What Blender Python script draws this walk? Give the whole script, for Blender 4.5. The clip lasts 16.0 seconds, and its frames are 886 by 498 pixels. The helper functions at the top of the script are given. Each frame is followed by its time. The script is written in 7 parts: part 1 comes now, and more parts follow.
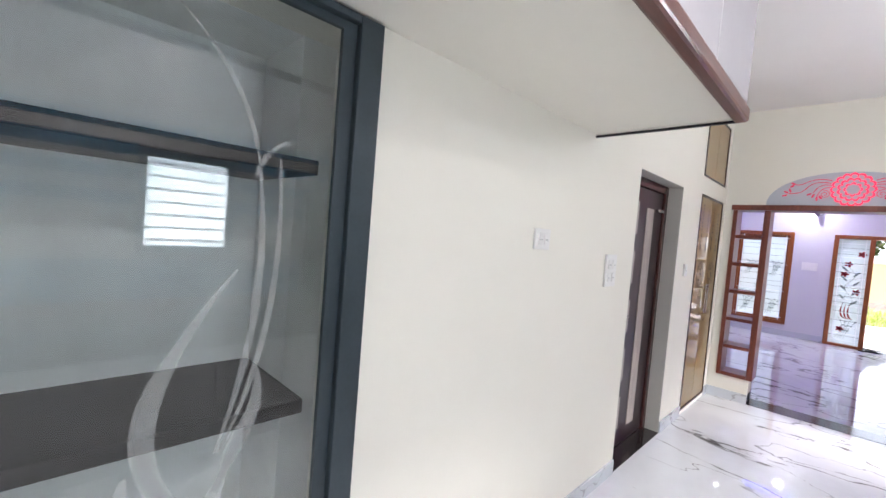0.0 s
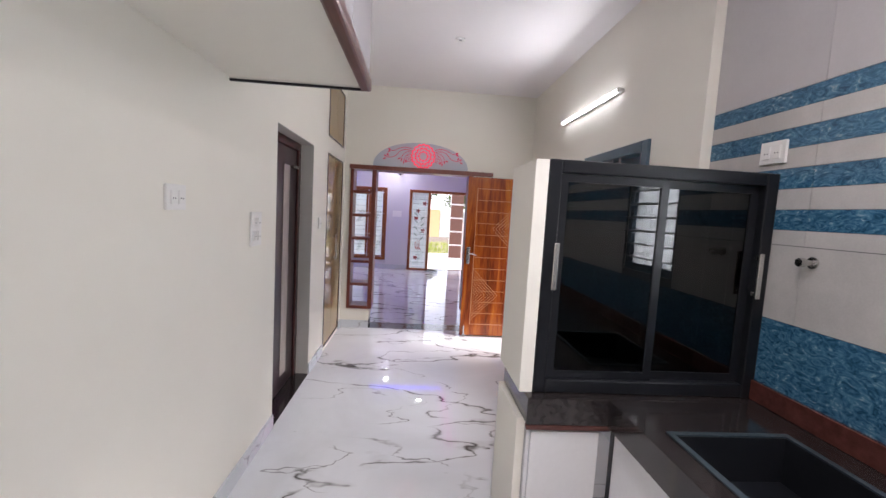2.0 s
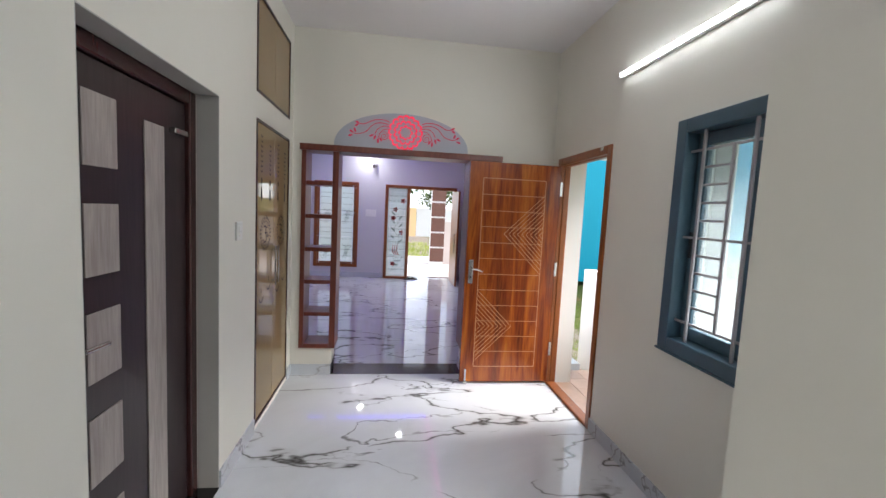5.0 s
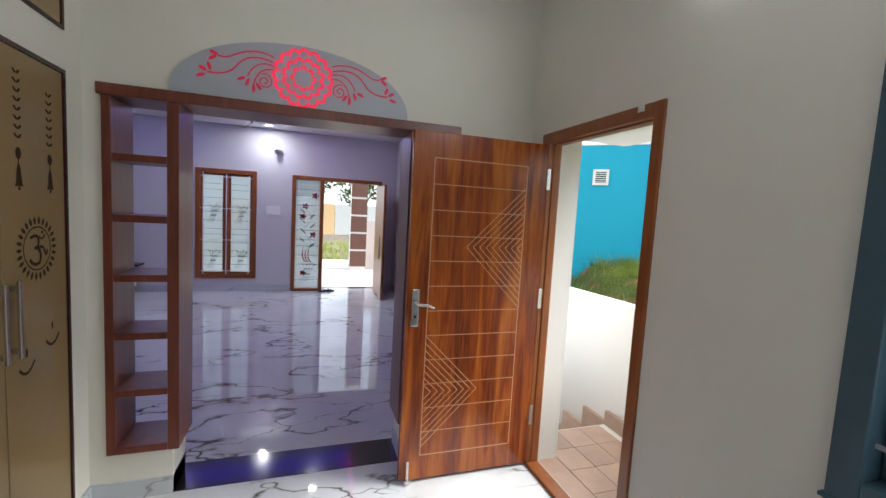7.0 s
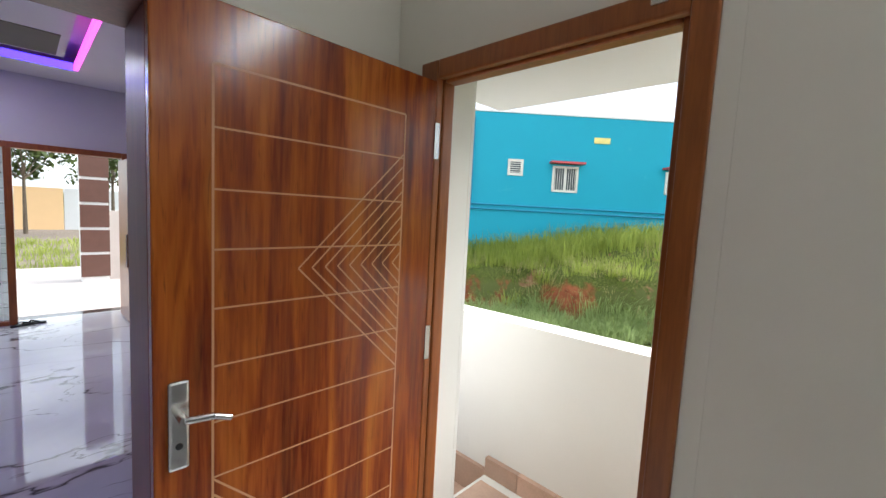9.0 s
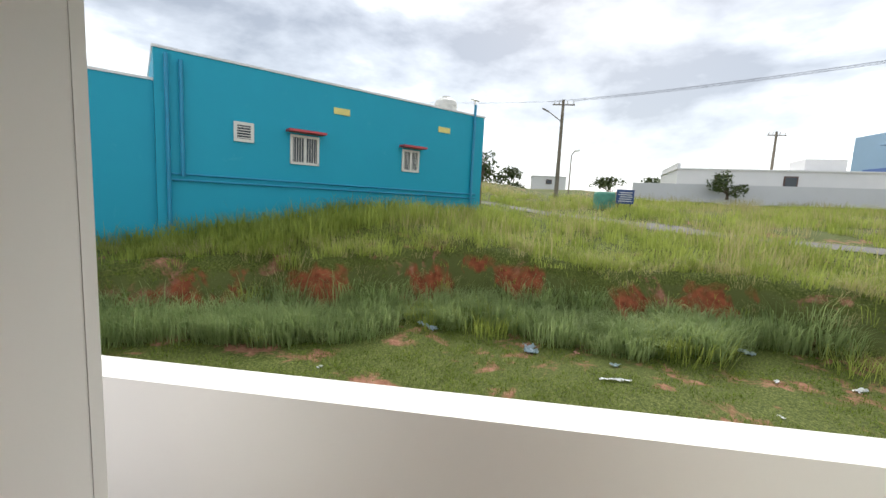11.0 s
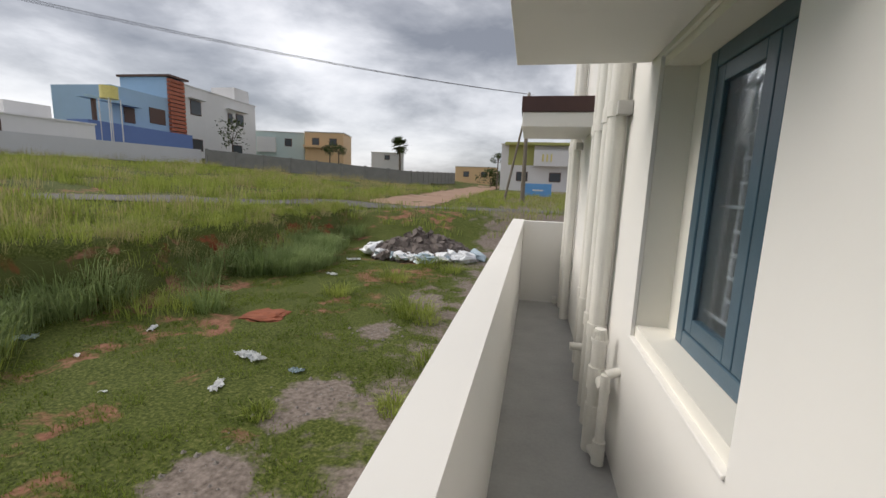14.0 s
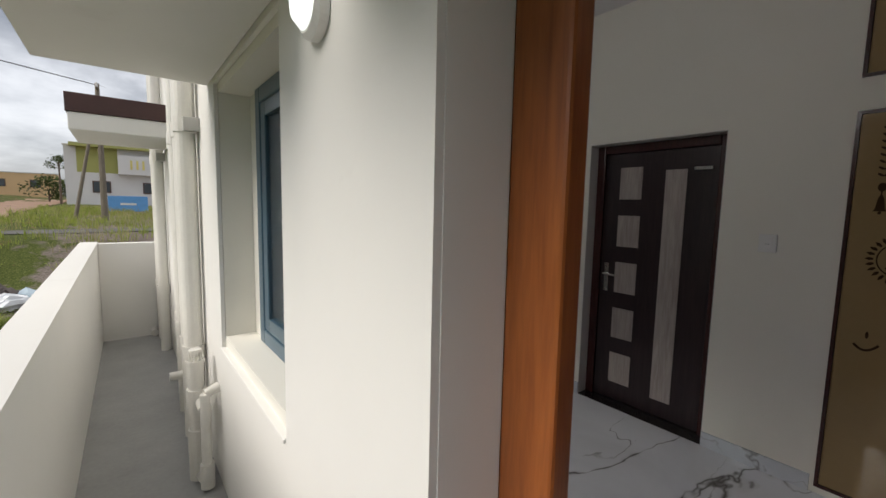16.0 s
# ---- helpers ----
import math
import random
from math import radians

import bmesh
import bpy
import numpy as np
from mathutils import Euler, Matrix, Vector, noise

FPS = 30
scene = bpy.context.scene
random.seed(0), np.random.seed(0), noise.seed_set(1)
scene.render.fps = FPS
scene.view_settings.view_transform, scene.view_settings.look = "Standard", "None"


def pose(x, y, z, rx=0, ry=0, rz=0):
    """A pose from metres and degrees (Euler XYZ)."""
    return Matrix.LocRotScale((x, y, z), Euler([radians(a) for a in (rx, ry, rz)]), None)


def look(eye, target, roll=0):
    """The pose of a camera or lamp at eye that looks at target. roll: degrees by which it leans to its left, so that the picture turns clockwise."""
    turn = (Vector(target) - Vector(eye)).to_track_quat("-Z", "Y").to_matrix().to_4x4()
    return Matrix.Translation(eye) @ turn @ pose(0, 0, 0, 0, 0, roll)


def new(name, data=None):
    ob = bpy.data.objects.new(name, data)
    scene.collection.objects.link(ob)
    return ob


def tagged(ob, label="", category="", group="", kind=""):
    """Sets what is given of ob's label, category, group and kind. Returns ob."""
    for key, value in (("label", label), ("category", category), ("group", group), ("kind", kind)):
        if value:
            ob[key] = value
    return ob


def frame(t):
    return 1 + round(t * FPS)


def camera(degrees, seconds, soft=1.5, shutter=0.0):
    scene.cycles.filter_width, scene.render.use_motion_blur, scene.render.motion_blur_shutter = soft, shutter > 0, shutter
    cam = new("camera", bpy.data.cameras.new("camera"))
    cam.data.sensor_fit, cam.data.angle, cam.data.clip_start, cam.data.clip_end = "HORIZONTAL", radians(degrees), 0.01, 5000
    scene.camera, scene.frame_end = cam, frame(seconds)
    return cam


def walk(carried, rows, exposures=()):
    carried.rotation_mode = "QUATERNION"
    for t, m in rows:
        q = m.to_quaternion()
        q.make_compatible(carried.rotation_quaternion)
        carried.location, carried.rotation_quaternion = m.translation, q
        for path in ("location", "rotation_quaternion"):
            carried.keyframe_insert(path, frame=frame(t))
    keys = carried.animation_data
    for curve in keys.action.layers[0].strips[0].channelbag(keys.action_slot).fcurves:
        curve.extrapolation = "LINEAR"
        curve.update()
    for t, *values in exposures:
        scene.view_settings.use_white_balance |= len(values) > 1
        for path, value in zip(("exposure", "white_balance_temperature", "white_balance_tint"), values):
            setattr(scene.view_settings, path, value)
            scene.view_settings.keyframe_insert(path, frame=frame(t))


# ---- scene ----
cam = camera(94.4, 16.0)
EXPOSURES = [(0, 2.72, 6300, 14), (1, 2.5, 6500, 17), (2, 2.2, 6500, 18), (3, 2.2, 6450, 19), (5.5, 1.85, 6350, 7), (7.5, 1.75, 6350, 5), (8.2, 1.75, 6350, 5), (10.3, 1.55, 6550, 6), (11, 0.85, 6600, 8), (12, 0.12, 6700, 11), (14, 0.0, 6700, 12), (15, 0.0, 6700, 12), (16, 0.2, 6700, 11)]
PATH = [
    (0, (0.034, -0.092, 1.596), (-1.379, 1.32, 1.512), 4.7),
    (0.5, (-0.034, -0.073, 1.595), (-0.983, 1.684, 1.486), 4.2),
    (1, (-0.073, -0.064, 1.596), (-0.537, 1.876, 1.452), 3.9),
    (1.5, (-0.073, -0.064, 1.598), (-0.16, 1.927, 1.431), 3.6),
    (2, (-0.088, -0.044, 1.599), (0.051, 1.944, 1.423), 3.3),
    (2.5, (-0.103, 0.011, 1.607), (0.132, 1.99, 1.436), 3.0),
    (3, (-0.1, 0.216, 1.596), (0.133, 2.195, 1.426), 2.9),
    (5.5, (-0.146, 1.879, 1.603), (0.136, 3.85, 1.422), 2.8),
    (6, (-0.086, 2.248, 1.607), (0.281, 4.206, 1.429), 3.0),
    (6.5, (-0.023, 2.585, 1.616), (0.462, 4.518, 1.442), 3.1),
    (7, (0.008, 2.939, 1.62), (0.637, 4.83, 1.447), 3.2),
    (7.5, (0.064, 3.259, 1.605), (0.873, 5.08, 1.433), 3.3),
    (8, (0.144, 3.571, 1.605), (1.157, 5.286, 1.432), 3.4),
    (8.2, (0.167, 3.693, 1.61), (1.267, 5.353, 1.43), 3.3),
    (10.3, (0.871, 4.554, 1.6), (2.713, 5.314, 1.419), 2.7),
    (10.5, (0.957, 4.615, 1.595), (2.841, 5.257, 1.4), 2.8),
    (11, (1.239, 4.721, 1.618), (3.202, 5.024, 1.384), 2.9),
    (11.5, (1.46, 4.828, 1.598), (3.439, 4.721, 1.329), 3.0),
    (12, (1.676, 4.85, 1.578), (3.57, 4.279, 1.279), 3.1),
    (12.5, (1.878, 4.722, 1.564), (3.556, 3.681, 1.246), 2.8),
    (13, (1.985, 4.629, 1.572), (3.309, 3.167, 1.241), 2.5),
    (13.5, (2.131, 4.619, 1.575), (2.999, 2.848, 1.242), 2.3),
    (14, (2.227, 4.617, 1.578), (2.623, 2.681, 1.266), 2.1),
    (14.5, (2.254, 4.649, 1.58), (2.227, 2.668, 1.307), 1.9),
    (15, (2.26, 4.75, 1.6), (1.85, 2.805, 1.375), 1.6),
    (15.5, (2.175, 4.809, 1.582), (1.375, 2.986, 1.393), 1.5),
    (16, (2.065, 4.811, 1.608), (0.834, 3.248, 1.405), 1.2),
]
walk(cam, [(t, look(eye, target, roll)) for t, eye, target, roll in PATH], EXPOSURES)

# ---- world, sun and exposure ----
world = bpy.data.worlds.new("overcast_sky")
scene.world = world
world.use_nodes = True
wn, wl = world.node_tree.nodes, world.node_tree.links
wn.clear()


def wnode(kind, **values):
    n = wn.new(kind)
    for k, v in values.items():
        n.inputs[k.replace("_", " ")].default_value = v
    return n


w_tex = wn.new("ShaderNodeTexCoord")
w_map = wn.new("ShaderNodeMapping")
w_map.inputs["Scale"].default_value = (1.0, 1.0, 2.5)
w_map.inputs["Location"].default_value = (0.35, 0.2, 0.0)
w_noise = wnode("ShaderNodeTexNoise", Scale=2.1, Detail=8.0, Roughness=0.55, Distortion=0.15)
w_ramp = wn.new("ShaderNodeValToRGB")
for pos, col in ((0.37, (0.23, 0.245, 0.28)), (0.47, (0.41, 0.43, 0.47)), (0.56, (0.70, 0.725, 0.77)), (0.70, (1.02, 1.04, 1.07))):
    e = w_ramp.color_ramp.elements.new(pos)
    e.color = (*col, 1)
w_ramp.color_ramp.elements.remove(w_ramp.color_ramp.elements[0])
w_ramp.color_ramp.elements.remove(w_ramp.color_ramp.elements[-1])
w_sky = wn.new("ShaderNodeTexSky")
w_sky.sky_type, w_sky.sun_disc = "NISHITA", False
w_sky.sun_elevation, w_sky.sun_rotation = radians(41), radians(100)
w_bg1, w_bg2 = wn.new("ShaderNodeBackground"), wn.new("ShaderNodeBackground")
w_bg1.inputs["Strength"].default_value, w_bg2.inputs["Strength"].default_value = 0.95, 0.02
w_add, w_out = wn.new("ShaderNodeAddShader"), wn.new("ShaderNodeOutputWorld")
wl.new(w_tex.outputs["Generated"], w_map.inputs["Vector"])
wl.new(w_map.outputs[0], w_noise.inputs["Vector"])
wl.new(w_noise.outputs[0], w_ramp.inputs[0])
wl.new(w_ramp.outputs[0], w_bg1.inputs["Color"])
wl.new(w_sky.outputs[0], w_bg2.inputs["Color"])
wl.new(w_bg1.outputs[0], w_add.inputs[0])
wl.new(w_bg2.outputs[0], w_add.inputs[1])
wl.new(w_add.outputs[0], w_out.inputs[0])

sun = new("sun", bpy.data.lights.new("sun", "SUN"))
sun.data.energy, sun.data.angle, sun.data.color = 2.8, radians(40), (1.0, 0.97, 0.92)
sun.matrix_world = look((0, 0, 60), (-68, 12, 0))


def area_lamp(name, at, aim, sx, sy, watts, colour):
    ob = new(name, bpy.data.lights.new(name, "AREA"))
    ob.data.shape, ob.data.size, ob.data.size_y = "RECTANGLE", sx, sy
    ob.data.energy, ob.data.color = watts, colour
    ob.matrix_world = look(at, aim)
    return ob


# the lamps that the rooms have: living room spots, the tube on the wall, the cove strip
area_lamp("kitchen_bulb_light", (1.36, 0.52, 2.93), (-0.9, 0.8, 1.0), 0.10, 0.10, 2.0, (1.0, 0.98, 0.96))
# two unseen ceiling lamps, added to brighten the kitchen
area_lamp("kitchen_fill_light", (0.05, 0.3, 3.10), (0.05, 0.3, 0), 0.12, 0.12, 5, (1.0, 0.98, 0.96))
area_lamp("kitchen_fill_light", (-0.2, -0.9, 3.10), (-0.2, -0.9, 0), 0.12, 0.12, 6, (1.0, 0.98, 0.96))
# daylight through the small kitchen window
area_lamp("kitchen_window_light", (1.61, 0.745, 1.645), (0.0, 0.745, 1.60), 0.55, 0.65, 1.5, (0.94, 0.98, 1.0))
area_lamp("tube_glow", (1.355, 3.63, 2.60), (0, 3.63, 2.3), 1.15, 0.04, 3.2, (0.95, 0.98, 1.0))
area_lamp("living_spot_light", (0.19, 9.5, 2.935), (0.19, 9.5, 0), 0.09, 0.09, 2.5, (0.96, 0.95, 1.0))
area_lamp("living_spot_light", (-0.67, 10.7, 2.935), (-0.67, 10.75, 0), 0.09, 0.09, 2.8, (0.96, 0.95, 1.0))
area_lamp("living_spot_light", (-1.75, 9.6, 2.935), (-1.75, 9.6, 0), 0.09, 0.09, 2.5, (0.96, 0.95, 1.0))

# ---- materials ----


class Mat:
    """A small builder of node materials at real-world size."""

    def __init__(self, name):
        self.m = bpy.data.materials.new(name)
        self.m.use_nodes = True
        self.n, self.l = self.m.node_tree.nodes, self.m.node_tree.links
        self.bsdf = self.n["Principled BSDF"]
        self.out = self.n["Material Output"]
        self.geo = self.n.new("ShaderNodeNewGeometry")

    def noise(self, scale, detail=4.0, rough=0.55, distort=0.0, stretch=(1, 1, 1)):
        mp = self.n.new("ShaderNodeMapping")
        mp.inputs["Scale"].default_value = stretch
        t = self.n.new("ShaderNodeTexNoise")
        t.inputs["Scale"].default_value, t.inputs["Detail"].default_value = scale, detail
        t.inputs["Roughness"].default_value, t.inputs["Distortion"].default_value = rough, distort
        self.l.new(self.geo.outputs["Position"], mp.inputs[0])
        self.l.new(mp.outputs[0], t.inputs["Vector"])
        return t.outputs[0]

    def ramp(self, fac, stops):
        r = self.n.new("ShaderNodeValToRGB")
        els = r.color_ramp.elements
        els[0].position, els[0].color = stops[0][0], (*stops[0][1], 1)
        els[1].position, els[1].color = stops[-1][0], (*stops[-1][1], 1)
        for p, c in stops[1:-1]:
            e = els.new(p)
            e.color = (*c, 1)
        self.l.new(fac, r.inputs[0])
        return r.outputs[0]

    def mix(self, fac, a, b, mode="MIX"):
        x = self.n.new("ShaderNodeMix")
        x.data_type, x.blend_type = "RGBA", mode
        for k, v in ((0, fac), (6, a), (7, b)):
            if isinstance(v, (int, float)):
                x.inputs[k].default_value = v
            elif isinstance(v, tuple):
                x.inputs[k].default_value = (*v, 1)
            else:
                self.l.new(v, x.inputs[k])
        return x.outputs[2]

    def math(self, op, a, b=0.5):
        x = self.n.new("ShaderNodeMath")
        x.operation = op
        for k, v in ((0, a), (1, b)):
            if isinstance(v, (int, float)):
                x.inputs[k].default_value = v
            else:
                self.l.new(v, x.inputs[k])
        return x.outputs[0]

    def colour(self, c):
        if isinstance(c, tuple):
            self.bsdf.inputs["Base Color"].default_value = (*c, 1)
        else:
            self.l.new(c, self.bsdf.inputs["Base Color"])
        return self

    def gloss(self, rough, metal=0.0, spec=0.5):
        if isinstance(rough, (int, float)):
            self.bsdf.inputs["Roughness"].default_value = rough
        else:
            self.l.new(rough, self.bsdf.inputs["Roughness"])
        self.bsdf.inputs["Metallic"].default_value = metal
        self.bsdf.inputs["Specular IOR Level"].default_value = spec
        return self

    def bump(self, h, strength=0.2, dist=0.01):
        b = self.n.new("ShaderNodeBump")
        b.inputs["Strength"].default_value, b.inputs["Distance"].default_value = strength, dist
        self.l.new(h, b.inputs["Height"])
        self.l.new(b.outputs[0], self.bsdf.inputs["Normal"])
        return self

    def glow(self, c, strength):
        self.bsdf.inputs["Emission Color"].default_value = (*c, 1)
        self.bsdf.inputs["Emission Strength"].default_value = strength
        return self


def lerp3(c, k):
    return tuple(min(1.0, v * k) for v in c)


def simple(name, c, rough=0.5, metal=0.0, var=0.12, scale=6.0, bump=0.0, bscale=80.0, spec=0.5, random_k=0.0):
    """A surface of one colour with two scales of variation."""
    m = Mat(name)
    f = m.noise(scale, 5.0)
    g = m.noise(scale * 14, 3.0)
    col = m.ramp(f, [(0.3, lerp3(c, 1 - var)), (0.7, lerp3(c, 1 + var))])
    col = m.mix(0.35, col, m.ramp(g, [(0.3, lerp3(c, 1 - var)), (0.7, lerp3(c, 1 + var * 0.8))]))
    if random_k:
        info = m.n.new("ShaderNodeObjectInfo")
        col = m.mix(1.0, col, m.ramp(info.outputs["Random"], [(0, (1 - random_k,) * 3), (1, (1.0,) * 3)]), "MULTIPLY")
    m.colour(col).gloss(rough, metal, spec)
    if bump:
        m.bump(m.noise(bscale, 3.0), bump, 0.004)
    return m.m


def painted_wall(name, c, dirt=(0.55, 0.5, 0.42), amount=0.10):
    m = Mat(name)
    f = m.noise(1.3, 6.0, 0.6)
    g = m.noise(24, 4.0)
    col = m.ramp(f, [(0.3, lerp3(c, 0.965)), (0.7, c)])
    k = m.ramp(m.noise(2.2, 7.0, 0.7, 0.4), [(0.62, (0, 0, 0)), (0.85, (amount,) * 3)])
    col = m.mix(k, col, dirt)
    m.colour(col).gloss(0.55, 0, 0.35)
    return m.bump(g, 0.10, 0.003).m


def marble(name, base, vein):
    """Polished slabs with long, broken diagonal veins and faint clouding."""
    m = Mat(name)

    def family(turn, scale, width, lo, hi, seed):
        mp = m.n.new("ShaderNodeMapping")
        mp.inputs["Rotation"].default_value = (0, 0, radians(turn))
        mp.inputs["Location"].default_value = (seed, seed * 0.7, seed)
        mp.inputs["Scale"].default_value = (0.42, 1.0, 1.0)
        m.l.new(m.geo.outputs["Position"], mp.inputs[0])
        t = m.n.new("ShaderNodeTexNoise")
        t.inputs["Scale"].default_value, t.inputs["Detail"].default_value = scale, 5.0
        t.inputs["Roughness"].default_value, t.inputs["Distortion"].default_value = 0.5, 0.1
        m.l.new(mp.outputs[0], t.inputs["Vector"])
        off = m.math("ABSOLUTE", m.math("SUBTRACT", t.outputs[0], 0.5), 0)
        w = m.math("MULTIPLY", m.math("POWER", m.noise(5.0, 3.0), 2.0), width)
        line = m.math("SUBTRACT", 1.0, m.math("DIVIDE", off, w))
        line = m.math("MULTIPLY", line, m.ramp(m.noise(1.3 + 0.2 * seed, 3.0), [(lo, (0, 0, 0)), (hi, (1, 1, 1))]))
        c = m.n.new("ShaderNodeClamp")
        m.l.new(line, c.inputs[0])
        return c.outputs[0]

    cloud = m.ramp(m.noise(0.9, 6.0, 0.6, 0.8), [(0.35, lerp3(base, 0.88)), (0.6, base)])
    col = m.mix(m.math("MULTIPLY", family(38, 1.15, 0.07, 0.36, 0.5, 3.0), 0.25), cloud, lerp3(vein, 3.0))
    col = m.mix(family(38, 1.15, 0.026, 0.36, 0.46, 3.0), col, vein)
    col = m.mix(m.math("MULTIPLY", family(-25, 1.5, 0.022, 0.44, 0.54, 1.3), 0.8), col, vein)
    m.colour(col).gloss(0.035, 0, 0.55)
    return m.m


def wood(name, a, b, rough=0.35, axis=2, scale=1.0):
    m = Mat(name)
    st = [9.0, 9.0, 9.0]
    st[axis] = 0.7
    f = m.noise(2.2 * scale, 6.0, 0.6, 1.2, tuple(st))
    g = m.noise(9 * scale, 3.0, 0.6, 0.3, tuple(st))
    col = m.mix(0.4, m.ramp(f, [(0.33, a), (0.66, b)]), m.ramp(g, [(0.35, lerp3(a, 0.8)), (0.65, b)]))
    m.colour(col).gloss(rough, 0, 0.5)
    return m.bump(g, 0.05, 0.002).m


def glazing(name, tint, gloss=0.02, ior=1.5, extra=0.0, ripple=0.0):
    """Thin glass: see-through by its tint, mirroring more at a slant."""
    m = Mat(name)
    m.n.remove(m.bsdf)
    tr, gl = m.n.new("ShaderNodeBsdfTransparent"), m.n.new("ShaderNodeBsdfGlossy")
    tr.inputs[0].default_value = (*tint, 1)
    gl.inputs["Roughness"].default_value = gloss
    lw = m.n.new("ShaderNodeLayerWeight")
    lw.inputs[0].default_value = 0.5
    slant = m.math("MULTIPLY", m.math("POWER", lw.outputs["Facing"], 4.0), 0.75)
    mx = m.n.new("ShaderNodeMixShader")
    m.l.new(m.math("ADD", slant, 0.04 + extra), mx.inputs[0])
    m.l.new(tr.outputs[0], mx.inputs[1])
    m.l.new(gl.outputs[0], mx.inputs[2])
    m.l.new(mx.outputs[0], m.out.inputs[0])
    return m.m


def frosted(name, tint, rough=0.22, amount=0.18):
    """Rippled obscure glass that passes daylight softly."""
    m = Mat(name)
    m.n.remove(m.bsdf)
    rf, tl = m.n.new("ShaderNodeBsdfRefraction"), m.n.new("ShaderNodeBsdfTranslucent")
    gl = m.n.new("ShaderNodeBsdfGlossy")
    rf.inputs["Color"].default_value = tl.inputs["Color"].default_value = (*tint, 1)
    rf.inputs["Roughness"].default_value, rf.inputs["IOR"].default_value = rough, 1.04
    gl.inputs["Roughness"].default_value = 0.15
    b = m.n.new("ShaderNodeBump")
    b.inputs["Strength"].default_value, b.inputs["Distance"].default_value = 0.5, 0.01
    m.l.new(m.noise(75, 2.0, 0.5, 0.5, (1, 0.4, 1)), b.inputs["Height"])
    for s in (rf, gl):
        m.l.new(b.outputs[0], s.inputs["Normal"])
    m1, m2 = m.n.new("ShaderNodeMixShader"), m.n.new("ShaderNodeMixShader")
    m1.inputs[0].default_value, m2.inputs[0].default_value = amount, 0.06
    m.l.new(rf.outputs[0], m1.inputs[1])
    m.l.new(tl.outputs[0], m1.inputs[2])
    m.l.new(m1.outputs[0], m2.inputs[1])
    m.l.new(gl.outputs[0], m2.inputs[2])
    m.l.new(m2.outputs[0], m.out.inputs[0])
    return m.m


def etched():
    """A thin frosted veil on glass."""
    m = Mat("white_etched_glass")
    m.n.remove(m.bsdf)
    tr, df, mx = m.n.new("ShaderNodeBsdfTransparent"), m.n.new("ShaderNodeBsdfDiffuse"), m.n.new("ShaderNodeMixShader")
    df.inputs[0].default_value = (0.75, 0.78, 0.78, 1)
    mx.inputs[0].default_value = 0.24
    m.l.new(tr.outputs[0], mx.inputs[1])
    m.l.new(df.outputs[0], mx.inputs[2])
    m.l.new(mx.outputs[0], m.out.inputs[0])
    return m.m


def teak():
    """Varnished teak with broad amber and dark red bands."""
    m = Mat("polished_teak")
    band = m.noise(1.5, 4.0, 0.5, 0.9, (6.0, 6.0, 0.55))
    fine = m.noise(8.0, 3.0, 0.6, 0.4, (9.0, 9.0, 0.5))
    fleck = m.noise(30.0, 2.0, 0.6, 0.0, (4.0, 4.0, 0.35))
    col = m.ramp(band, [(0.32, (0.075, 0.010, 0.006)), (0.45, (0.20, 0.030, 0.007)), (0.54, (0.36, 0.085, 0.012)), (0.68, (0.52, 0.17, 0.022))])
    col = m.mix(0.35, col, m.ramp(fine, [(0.35, (0.11, 0.016, 0.006)), (0.65, (0.42, 0.12, 0.024))]))
    col = m.mix(m.ramp(fleck, [(0.60, (0, 0, 0)), (0.75, (0.5, 0.5, 0.5))]), col, (0.06, 0.012, 0.006))
    m.colour(col).gloss(0.2, 0, 0.5)
    return m.bump(fine, 0.04, 0.002).m


CREAM = painted_wall("cream_wall_paint", (0.80, 0.775, 0.70))
WHITE = painted_wall("white_ceiling_paint", (0.84, 0.82, 0.83))
LILAC = painted_wall("pale_lilac_wall_paint", (0.65, 0.635, 0.67))
OUTER = painted_wall("off_white_exterior_paint", (0.79, 0.775, 0.735), (0.45, 0.40, 0.33), 0.22)
# grey for the inner door's reveal, darker than the cream wall
REVEAL = painted_wall("reveal_grey", (0.50, 0.49, 0.46))
MARBLE = marble("white_veined_marble", (0.72, 0.735, 0.77), (0.07, 0.065, 0.06))
SKIRT = marble("pale_skirting_marble", (0.60, 0.63, 0.67), (0.30, 0.30, 0.31))
GRANITE = simple("black_granite", (0.022, 0.018, 0.018), 0.12, 0, 0.6, 30, spec=0.6)
GRANITE_MATT = simple("honed_black_granite", (0.014, 0.011, 0.011), 0.55, 0, 0.5, 30, spec=0.2)
GRANITE_BROWN = simple("brown_granite_edge", (0.085, 0.03, 0.025), 0.2, 0, 0.4, 30)
TEAK = teak()
TEAK_FRAME = wood("brown_varnished_frame", (0.22, 0.062, 0.016), (0.34, 0.105, 0.026), 0.3, 2)
MAHOGANY = wood("red_brown_shelf_wood", (0.115, 0.024, 0.014), (0.205, 0.05, 0.028), 0.33, 2)
GROOVE = simple("pale_door_groove", (0.55, 0.27, 0.12), 0.4)
WENGE = wood("dark_wenge_laminate", (0.020, 0.012, 0.014), (0.040, 0.024, 0.026), 0.3, 2)
WENGE_FRAME = wood("dark_red_door_frame", (0.035, 0.011, 0.011), (0.065, 0.02, 0.018), 0.25, 2)
ASH = wood("pale_grey_ash_inlay", (0.33, 0.28, 0.26), (0.46, 0.41, 0.38), 0.4, 2)
BLUE_PAINT = simple("slate_blue_enamel", (0.055, 0.105, 0.145), 0.3, 0, 0.12, 5, 0.08)
BAR = simple("grey_painted_grille", (0.36, 0.34, 0.36), 0.4)
WHITE_BAR = simple("white_painted_grille", (0.72, 0.72, 0.74), 0.4)
